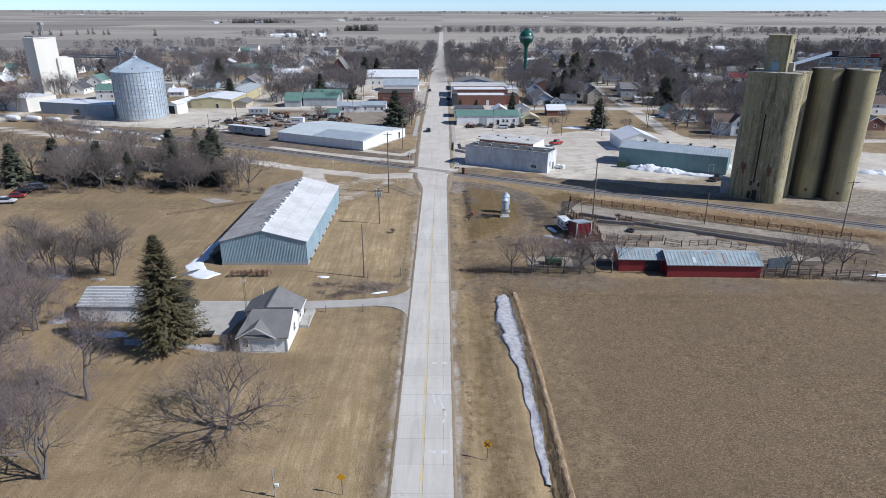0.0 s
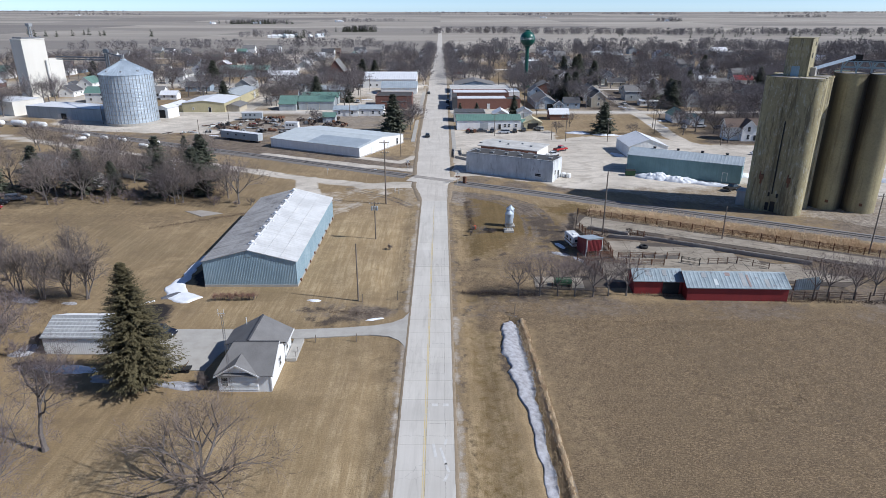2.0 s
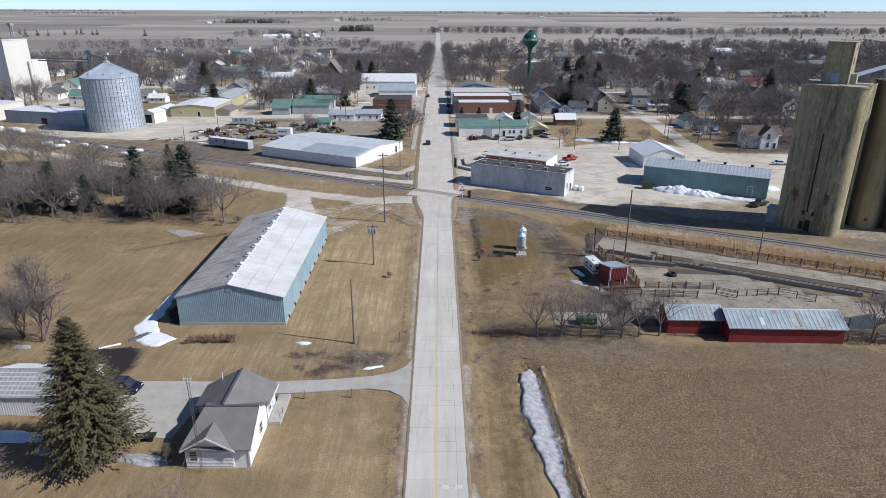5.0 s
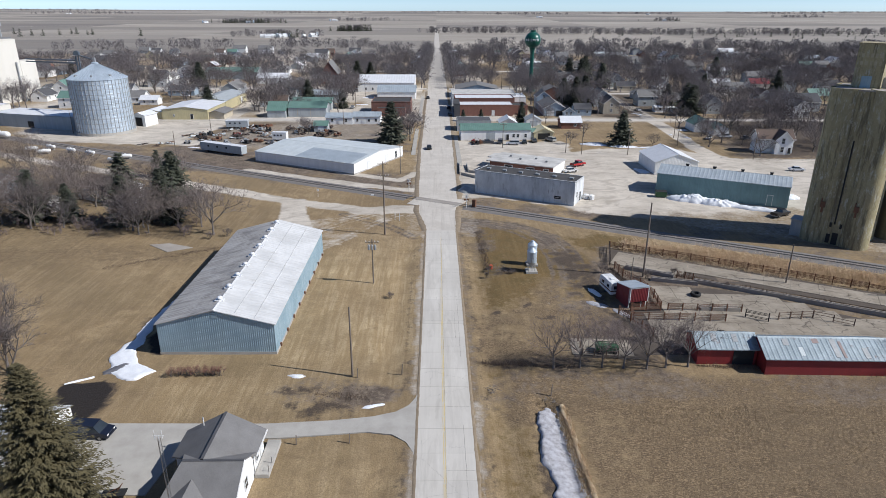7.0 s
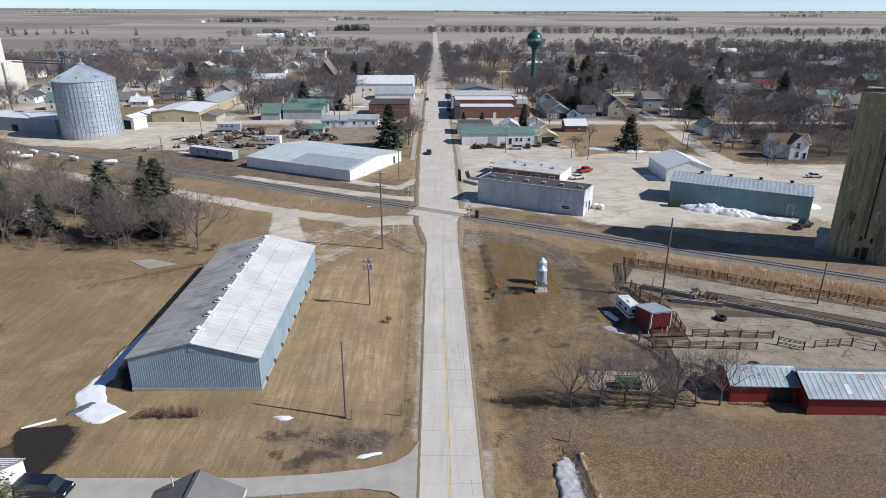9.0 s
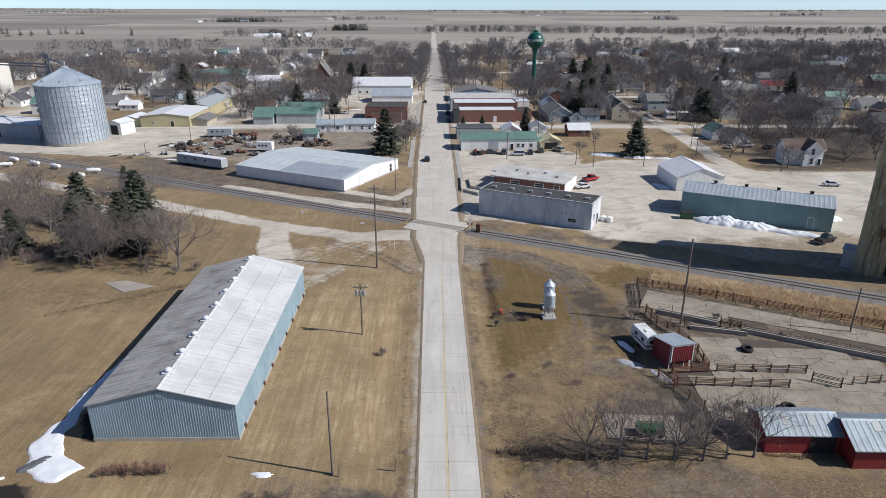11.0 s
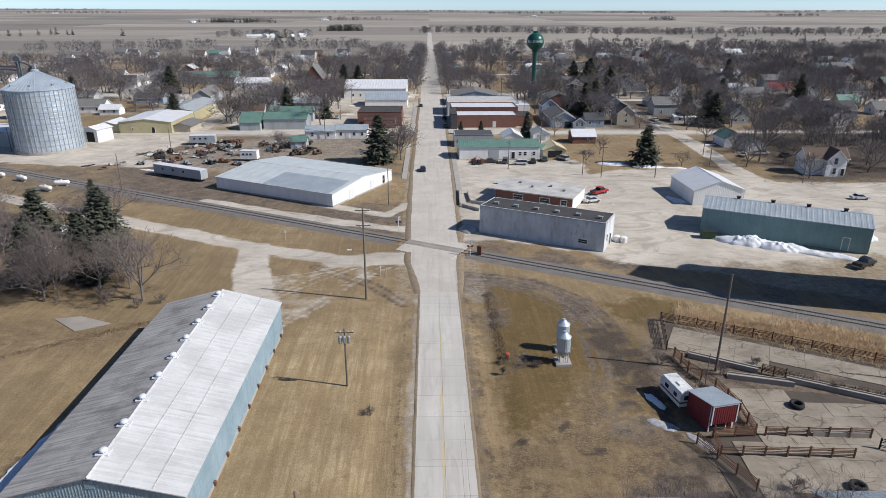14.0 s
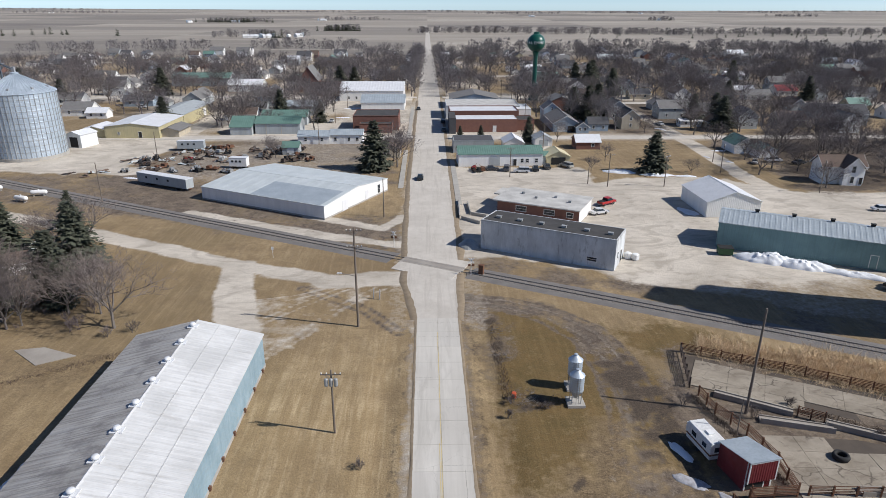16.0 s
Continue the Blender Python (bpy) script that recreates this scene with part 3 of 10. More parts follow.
def value_noise(x, y, size, seed):
    """Smooth noise from -1 to 1 on a lattice."""
    rng = np.random.default_rng(seed)
    tab = rng.uniform(-1, 1, (256, 256))
    gx, gy = x / size, y / size
    ix, iy = np.floor(gx).astype(int), np.floor(gy).astype(int)
    fx, fy = gx - ix, gy - iy
    fx, fy = fx * fx * (3 - 2 * fx), fy * fy * (3 - 2 * fy)
    a, b = tab[ix % 256, iy % 256], tab[(ix + 1) % 256, iy % 256]
    c, d = tab[ix % 256, (iy + 1) % 256], tab[(ix + 1) % 256, (iy + 1) % 256]
    return (a * (1 - fx) + b * fx) * (1 - fy) + (c * (1 - fx) + d * fx) * fy


def inside(x, y, poly):
    """Signed distance to a polygon, positive within."""
    best, odd = np.full(x.shape, 1e9), np.zeros(x.shape, bool)
    for (ax, ay), (bx, by) in zip(poly, poly[1:] + poly[:1]):
        dx, dy = bx - ax, by - ay
        t = np.clip(((x - ax) * dx + (y - ay) * dy) / (dx * dx + dy * dy + 1e-9), 0, 1)
        best = np.minimum(best, np.hypot(x - ax - t * dx, y - ay - t * dy))
        if dy:
            odd ^= ((ay > y) != (by > y)) & (x < dx * (y - ay) / dy + ax)
    return np.where(odd, best, -best)


def beside(x, y, line, width):
    """Positive within width / 2 of a line through points."""
    best = np.full(x.shape, 1e9)
    for (ax, ay), (bx, by) in zip(line, line[1:]):
        dx, dy = bx - ax, by - ay
        t = np.clip(((x - ax) * dx + (y - ay) * dy) / (dx * dx + dy * dy), 0, 1)
        best = np.minimum(best, np.hypot(x - ax - t * dx, y - ay - t * dy))
    return width / 2 - best


def soft(d, edge):
    t = np.clip(d / edge * 0.5 + 0.5, 0, 1)
    return t * t * (3 - 2 * t)


def far_rise(x, y):
    """The land rises slowly towards the horizon."""
    return 15.0 * np.clip((np.hypot(x, y) - 1500) / 3400, 0, 2) ** 1.4


DITCH = [(14.3, 30), (14.2, 53), (14.4, 66), (14.0, 78), (13.4, 90), (12.9, 105)]
GRAVEL_AREAS = [
    [(4, 199), (12, 201), (45, 183), (130, 138), (190, 112), (190, 190), (135, 238), (128, 246), (100, 248), (86, 262), (64, 263), (48, 258), (46, 276), (5, 277)],
    [(-170, 292), (-150, 276), (-110, 268), (-92, 286), (-92, 318), (-60, 320), (-60, 328), (-150, 328), (-180, 312)],
]
GRAVEL_LINES = [([(-38, 196), (-37, 187), (-34.5, 178), (-31, 169)], 6.4), ([(-20, 188), (-12, 188.5), (-4, 190)], 6.5), ([(-190, 272), (-106, 230), (-86, 221), (-67, 210.5), (-51, 202.5), (-35.5, 195), (-20, 188.5), (-4, 191)], 4.8), ([(-93, 318), (-97, 345), (-99, 400)], 7),
                ([(97, 240), (93.5, 259), (96, 300), (98, 345), (98, 420)], 6.5), ([(-92, 272), (-150, 290)], 10), ([(90, 243), (250, 243)], 7),
                ([(41, 281), (40, 330), (43, 440)], 4.5), ([(-60, 230), (-24, 213), (-8, 207)], 4.0), ([(-30, 227), (-12, 218), (-7, 226)], 3.5)]
MUD_AREAS = [
    [(34, 180), (130, 132), (130, 168), (96, 178), (66, 188), (48, 186)],
    [(-170, 264), (-60, 222), (-6, 200), (-6, 226), (-26, 226), (-62, 244), (-64, 250), (-80, 258), (-140, 288)],
    [(-96, 262), (-64, 250), (-60, 262), (-12, 258), (-12, 320), (-60, 322), (-92, 312)],
    [(30, 156), (33, 162), (130, 112), (130, 100), (66, 111), (36, 116), (20, 114), (19, 124), (30, 130), (29, 138)],
    [(102, 246), (160, 246), (175, 330), (104, 322), (100, 300), (106, 270)],
    [(5, 178), (8, 174), (10, 164), (10.5, 150), (7.5, 146), (6, 160)],
    [(5, 195.5), (9, 202), (45, 185), (62, 176), (58, 168), (20, 187)],
]


def build_ground():
    xs, ys = finer(4, 34, spread(-112, 112, 0.8, -4700, 4700)), finer(130, 184, spread(48, 272, 0.8, -2200, 4950))
    gx, gy = np.meshgrid(xs, ys)
    x, y = gx.ravel(), gy.ravel()
    n1, n2, n3 = value_noise(x, y, 6.0, 1), value_noise(x, y, 1.8, 2), value_noise(x, y, 22.0, 3)
    wob = n1 * 1.1 + n2 * 0.6
    grav = np.zeros(x.shape)
    lot_dirt = 0.6 * soft(inside(x, y, [(36, 179), (130, 129), (130, 172), (90, 193), (74, 187), (54, 187)]) + wob * 2, 5)
    for poly in GRAVEL_AREAS:
        grav = np.maximum(grav, soft(inside(x, y, poly) + wob * 1.6, 2.2))
    for line, w in (([(-25.5, 161), (-20.6, 168), (-16.5, 176.8), (-11.3, 183.6), (-4.5, 189)], 3.2), ([(-30, 170), (-24.1, 177), (-17.5, 184), (-10, 188.5)], 3.6), ([(-33, 179), (-25, 181), (-16, 186)], 3.0)):
        rut = np.clip(0.62 + 0.35 * np.sin(6.0 * beside(x, y, line, 0)) + 0.3 * n2, 0.15, 1)
        grav = np.maximum(grav, 0.7 * soft(beside(x, y, line, w) + wob * 0.6, 1.2) * rut)
    grav = np.maximum(grav, 0.58 * soft(inside(x, y, [(-40, 193), (-36, 176), (-29, 165), (-24.5, 160), (-10, 184), (-6, 190), (-20, 190)]) + wob * 1.4, 2.2) * np.clip(0.6 + 0.5 * n1 + 0.4 * n2, 0, 1) * (1 - soft(inside(x, y, [(-33.9, 189.8), (-22.8, 186.4), (-25, 182), (-32.1, 181)]) + wob * 0.5, 1.0)))
    for line, w in GRAVEL_LINES:
        grav = np.maximum(grav, soft(beside(x, y, line, w) + wob * 0.5, 0.9))
    grav = np.maximum(grav, np.where((x > 0) & (y > 105), 0.3, 0.5) * soft(0.7 - np.abs(np.abs(x) - 3.9) + n2 * 0.5 + n1 * 0.35, 0.7) * (y < 172) * (y > -200))
    grav = np.maximum(grav, 0.38 * soft(2.2 - np.abs(np.abs(x) - 6.5) + n2 * 0.8 + n1 * 0.7, 1.6) * (y > 168) * (y < 460))
    for street, x0, x1 in STREETS:
        grav = np.maximum(grav, 0.8 * soft(3.4 - np.abs(y - street) + wob * 0.3, 1.0) * (x > x0 * 1.3) * (x < x1 * 1.3) * (np.abs(x) > 5))
    for street in (-297, -198, 196, 294):
        grav = np.maximum(grav, 0.8 * soft(3.2 - np.abs(x - street) + wob * 0.3, 1.0) * (y > 240) * (y < 780))
    grav = np.maximum(grav, 0.75 * soft(0.32 - np.abs(beside(x, y, DITCH, 0) + 1.5) + n2 * 0.12, 0.3) * (x > 14.2) * (y < 104) * (y > 30))
    yard = np.where(x > 44, 0.14, np.where((x > -112) & (y < 432), 0.62, 0.34))
    grav = np.maximum(grav, np.clip(yard + n3 * 0.35 - n1 * 0.25, 0, 0.8) * soft(y - 318, 14) * (y < 900))
    grav = np.maximum(grav, 0.4 * soft(inside(x, y, [(-90, 262), (-60, 256), (-14, 262), (-14, 318), (-60, 318), (-90, 310)]) + wob * 2, 4))
    grav = grav * (1 - lot_dirt)
    mud, soil = np.zeros(x.shape), np.zeros(x.shape)
    for poly in MUD_AREAS:
        mud = np.maximum(mud, 0.9 * soft(inside(x, y, poly) + wob * 2.2, 4.0) * np.clip(0.8 + n3 * 0.5 + n1 * 0.35, 0, 1))
    # wheel tracks in the turf by the crossing and round the feed bin
    for line in ([(5.4, 176.5), (11.1, 176.2), (17.1, 172.1), (21.4, 165.4), (22.6, 156), (22.2, 148), (20.5, 139), (18.5, 133)], [(4.7, 180.9), (12.5, 179.4), (19.6, 175.2), (25.4, 168.6), (27.3, 160.3), (27.4, 152.8), (26.0, 145.3), (24.5, 138.9)], [(5, 178.8), (12, 178), (18.4, 173.8), (23.4, 167.0), (25.0, 158.0), (24.8, 150), (23.4, 141)], 
                 [(-24, 185), (-12, 176), (-6, 168)], [(-60, 224), (-20, 207), (-8, 203)], [(-95, 246), (-50, 226), (-12, 211)]):
        off = beside(x, y, line, 0)
        mud = np.maximum(mud, 0.85 * soft(0.42 - np.abs(off + 0.85) + n2 * 0.25, 0.5) * soft(y - 142, 9))
        soil = np.maximum(soil, 0.45 * soft(0.3 - np.abs(off + 0.85) + n2 * 0.25, 0.4) * soft(y - 142, 9))
    churn = soft(beside(x, y, [(5, 179), (12, 178), (18.6, 173.6), (23.6, 167), (25.4, 158), (25.2, 149), (23.6, 140), (22, 133)], 5.0) + wob * 0.8, 1.8)
    mud = np.maximum(mud, churn * np.clip(0.62 + 0.4 * n2 + 0.25 * n1, 0, 0.95))
    dark_mud = soft(inside(x, y, [(23, 158), (27, 160), (29.4, 151.4), (28.3, 143), (25.5, 136.5), (22.5, 138), (23.3, 145.4)]) + wob * 0.9, 1.8)
    soil = np.maximum(soil, dark_mud * np.clip(0.55 + 0.5 * n2 + 0.3 * n1, 0, 0.9))
    arc = beside(x, y, [(5, 179), (12, 178), (18.6, 173.6), (23.6, 167), (25.4, 158), (25.2, 149), (23.6, 140), (21, 130)], 0)
    grav = np.maximum(grav, 0.36 * soft(0.55 - np.abs(arc + 1.15) + n2 * 0.2, 0.5) * soft(y - 139, 8))
    grav = np.maximum(grav, 0.28 * soft(0.5 - np.abs(beside(x, y, [(12, 176), (17.5, 171.5), (21.2, 165), (22, 156), (21.3, 147), (19.3, 138), (17.5, 131)], 0)) + n2 * 0.3, 0.6))
    trash = soft(beside(x, y, [(8.4, 172), (9.6, 170), (8.8, 162), (9.2, 156.5), (9.4, 152)], 1.3) + n2 * 0.7 + n1 * 0.3, 0.7)
    trash = np.maximum(trash, soft(inside(x, y, [(8.2, 152.2), (13.6, 151.7), (13.2, 148), (8.7, 147.6)]) + wob * 0.8, 1.0))
    soil = np.maximum(soil, trash * np.clip(0.4 + 0.6 * n2, 0.1, 0.85))
    # churned verge along the pavement, and thin dirt in the town
    edge = np.abs(np.abs(x) - 4.1)
    mud = np.maximum(mud, 0.55 * soft(0.75 - edge + n2 * 0.5, 0.8) * (y < 330))
    mud = np.maximum(mud, 0.6 * soft(inside(x, y, [(5, 104), (16, 105.5), (110, 102), (110, 110), (36, 113), (5, 114)]) + wob, 2.5) * np.clip(0.75 + 0.4 * n1 + 0.3 * n2, 0, 1))
    mud = np.maximum(mud, 0.9 * soft(2.0 - np.hypot((x + 10) / 2.2, (y - 106.5) / 1.2) + wob, 1.4))
    mud = np.maximum(mud, 0.5 * soft(3.0 - np.hypot((x + 17) / 2.5, (y - 107.5)) + wob * 1.5, 1.6))
    mud = np.maximum(mud, np.clip(0.35 + n3 * 0.5 + n1 * 0.25, 0, 0.8) * soft(y - 318, 14) * (y < 900))
    stub = soft(inside(x, y, [(16.2, -400), (16.0, 60), (16.4, 104), (18, 110.5), (60, 110), (420, 103), (420, -400)]) + wob * 0.4, 1.2)
    stub = np.maximum(stub, 0.55 * soft(inside(x, y, [(-150, 150), (-43, 152), (-47, 164), (-150, 166)]) + wob, 6))
    stub *= np.clip(0.92 + n1 * 0.16 + n2 * 0.1, 0, 1)
    stub *= 1 - 0.3 * soft(np.minimum(x - 15.5, 22.6 + 0.25 * n1 - x), 0.6) * (y < 108)
    stub *= 1 - 0.2 * soft(y - 104.2 + n1, 1.5) * (y < 112) * (x > 10)
    stub = np.maximum(stub, 0.85 * soft(inside(x, y, [(8, 100.5), (16, 101.5), (110, 99), (110, 109), (36, 112), (8, 112.5)]) + wob, 2.0))
    green = 0.9 * soft(inside(x, y, [(5, 112), (5, 172), (20, 166), (30, 172), (40, 170), (48, 163), (36, 160), (29, 164), (22, 160), (21, 140)]) + wob * 1.5, 4) * np.clip(0.75 + n3 * 0.5 + n1 * 0.3, 0, 1)
    green = np.maximum(green, 0.8 * soft(inside(x, y, [(5, 110), (5, 178), (14, 176), (27, 166), (32, 150), (31, 112)]) + wob, 3))
    green *= 1 - 0.22 * soft(inside(x, y, [(5, 112), (5, 133), (9, 135.5), (12, 134), (15.5, 134), (21, 140), (31, 150), (31, 112)]) + wob * 1.6, 3)
    green *= 1 - 0.4 * soft(2.2 - np.abs(x - 6.3) + n1 * 0.6, 1.0) * (y > 112) * (y < 178)
    dry = soft(inside(x, y, [(4.5, 113), (5.5, 131.5), (9, 133.5), (16, 136), (20, 146), (23.5, 146), (23, 138), (30, 131), (31, 114)]) + wob * 1.4, 3)
    stub = np.maximum(stub, 0.72 * dry * np.clip(0.85 + 0.5 * n2 + 0.3 * n1, 0, 1))
    green *= 1 - 0.5 * dry
    green = np.maximum(green, 0.9 * soft(inside(x, y, [(27, 169), (41, 166.5), (47, 163.5), (36, 161.5), (32.7, 158), (29, 162)]) + wob, 2.0))
    green = np.maximum(green, 0.45 * soft(inside(x, y, [(5, 40), (12, 40), (11, 100), (5, 110)]) + wob, 2))
    green = np.maximum(green, 0.4 * soft(inside(x, y, [(-36, 46), (-5, 46), (-5, 96), (-19, 96), (-34, 78)]) + wob, 6) * np.clip(n3 + n1 * 0.4, 0, 1))
    wet_shade = soft(inside(x, y, [(-52, 109.6), (-49.5, 110), (-46.3, 110.8), (-44.2, 108.3), (-44, 104.9), (-44.7, 101.2), (-46.6, 101.7), (-51.1, 106.6)]) + wob * 0.4, 0.7)
    # shed corner: wet ground, with the shed's shadow put into its tone
    wet_shade = np.maximum(wet_shade, 0.8 * soft(inside(x, y, [(-45.5, 122.4), (-44.8, 126.6), (-40.9, 117), (-43.1, 117.7)]) + wob * 0.3, 0.7))
    soil = np.maximum(soil, 0.95 * soft(inside(x, y, [(-52, 101.5), (-52, 106), (-50, 109), (-48, 110.8), (-44, 110.2), (-43.2, 106), (-44.2, 102.5), (-47, 101.6)]) + wob * 0.8, 0.7))
    soil = np.maximum(soil, soft(inside(x, y, [(-24.5, 105), (-23.5, 108.8), (-16.5, 108.4), (-11.5, 105.8), (-11.5, 103), (-18, 102.2)]) + wob * 1.5, 2.5) * np.clip(0.25 + 0.9 * n2 + 0.5 * n1, 0, 0.75))
    soil = np.maximum(soil, 0.7 * soft(1.0 - np.hypot((x - 27.5) / 1.3, (y - 141) / 9) + n1 * 0.3, 0.5))
    soil = np.maximum(soil, 0.65 * soft(0.9 - np.hypot((x - 11.5) / 1.6, (y - 92) / 9) + n1 * 0.35, 0.6))
    soil = np.maximum(soil, 0.8 * soft(1.0 - np.hypot((x - 12) / 9, (y - 115.3) / 0.9) + n1 * 0.3, 0.5))
    soil = np.maximum(soil, 0.5 * soft(inside(x, y, [(70, 120), (120, 96), (120, 118), (80, 134)]) + wob * 2, 3))
    soil = np.maximum(soil, 0.72 * soft(inside(x, y, [(108, 246), (175, 244), (190, 340), (112, 330)]) + wob * 3, 8))
    gold = np.zeros(x.shape)
    for poly, w in (([(-24, 114.5), (-5, 114.5), (-5, 166), (-14, 166), (-23.5, 160)], 0.85), ([(-17, 40), (-4.6, 40), (-4.6, 96), (-13, 96.5), (-16, 80)], 0.6), ([(-34, 76), (-18, 78), (-18, 64), (-40, 60), (-40, 74)], 0.45), ([(-40, 103.5), (-8, 103.5), (-5, 112), (-40, 112)], 0.5), ([(4.6, 40), (8.5, 40), (8, 104), (4.6, 108)], 0.5), ([(5.5, 116), (6.3, 126), (11, 133.4), (21.2, 137), (26, 128.5), (22.4, 120), (13, 116.4)], 0.3), ([(18, 134), (22.5, 134), (24, 150), (20.5, 150)], 0.4), ([(8.6, 134), (10.3, 134), (10.6, 147), (9.0, 147)], 0.7), ([(36, 163), (52, 156), (92, 136), (130, 117), (130, 124), (92, 144), (60, 159), (44, 166)], 0.9)):
        gold = np.maximum(gold, w * soft(inside(x, y, poly) + wob * 1.5, 5) * np.clip(0.85 + 0.5 * n3 + 0.3 * n1, 0, 1))
    soil = np.maximum(soil, 0.3 * soft(inside(x, y, [(-150, 164), (-60, 166.5), (-54, 170), (-60, 186), (-150, 190)]) + wob * 2, 4))
    soil = np.maximum(soil, soft(inside(x, y, [(13, 114), (30, 115), (31, 128), (24, 128)]) + wob * 2, 4) * np.clip(0.1 + 0.8 * n2 + 0.6 * n1, 0, 0.6))
    soil = np.maximum(soil, 0.85 * soft(inside(x, y, [(5.8, 113.2), (6.2, 115.6), (12.7, 116.2), (18.5, 115.2), (18.5, 113.6)]) + wob * 0.9, 1.2) * np.clip(0.6 + 0.5 * n2, 0, 1))
    mud = np.maximum(mud, 0.5 * soft(inside(x, y, [(22, 114), (31, 115), (31, 140), (25, 142)]) + wob * 2, 5) * np.clip(0.6 + 0.5 * n1, 0, 1))
    for line in ([(6.6, 130.6), (10, 131.6), (13.7, 132.9), (16, 135.3)], [(15.6, 128.3), (18, 129.2), (20.7, 129.4)], [(8.2, 114.6), (11.5, 115.6), (15.4, 114.0), (20, 114.2)]):
        soil = np.maximum(soil, 0.75 * soft(beside(x, y, line, 0.5) + n2 * 0.7, 0.6) * np.clip(0.6 + 0.6 * n2, 0, 1))
    soil = np.maximum(soil, 0.7 * soft(1.4 - np.hypot(x + 47.6, (y - 127.8) / 1.4) + n2 * 0.5, 0.7))
    verge = soft(0.55 - np.abs(np.abs(x) - 5.3 - 0.4 * n1) + n2 * 0.4, 0.7) * (y < 170) * (y > 20) * (np.abs(y - 101) > 4.5)
    soil = np.maximum(soil, 0.42 * verge)
    soil = np.maximum(soil, np.clip(0.36 + n3 * 0.4 + n1 * 0.25, 0, 0.6) * soft(y - 335, 10) * soft(x - 60, 12) * (y < 700))
    town_edge = np.minimum(np.minimum(y - 745, 1e9), 1e9)
    far = soft(np.maximum(town_edge, np.maximum(np.abs(x) - 430 + 0 * y, -y - 150)) + n3 * 10, 30)
    z = 0.05 * n1 + 0.03 * n2 + 0.10 * n3
    flat = soft(np.abs(x) - 5.5, 1.5)
    z *= flat
    z -= 0.75 * np.exp(-((beside(x, y, DITCH, 0)) / 1.5) ** 2) * (y < 112)
    z -= 0.25 * np.exp(-((np.abs(x) - 7.5) / 2.0) ** 2) * (1 - soft(8.5 - np.abs(y - 100.5), 2) * (x < 0)) * (y < 160) * (y > -300) * (np.abs(x) < 20)
    z += 0.16 * soft(5.0 - np.abs(x), 1.5) * (y < 172)
    z = np.where(np.abs(y - rail_y(x)) < 9, z * 0.2, z)
    z = np.minimum(z, 0.0) * 1.0 + np.maximum(z, 0) * 0.5 - 0.06 + far_rise(x, y)
    nx, ny = len(xs), len(ys)
    me = bpy.data.meshes.new("ground")
    i = (np.arange(ny - 1)[:, None] * nx + np.arange(nx - 1)[None]).ravel()
    quads = np.stack([i, i + 1, i + nx + 1, i + nx], 1).astype(np.int32)
    me.vertices.add(len(x))
    me.vertices.foreach_set("co", np.stack([x, y, z], 1).astype(np.float32).ravel())
    me.loops.add(quads.size)
    me.loops.foreach_set("vertex_index", quads.ravel())
    me.polygons.add(len(quads))
    me.polygons.foreach_set("loop_start", np.arange(0, quads.size, 4, dtype=np.int32))
    me.polygons.foreach_set("use_smooth", np.ones(len(quads), bool))
    me.update(calc_edges=True)
    one = np.ones(x.shape)
    for name, rgb in (("cover", (grav, mud, stub)), ("cover_two", (green, soil, far)), ("cover_three", (gold, wet_shade, 0 * x))):
        att = me.attributes.new(name, "FLOAT_COLOR", "POINT")
        att.data.foreach_set("color", np.stack([*rgb, one], 1).astype(np.float32).ravel())
    return solid("ground", me, M["ground"], "dead winter turf, gravel and bare farm fields", "ground", kind="structure")


build_ground()


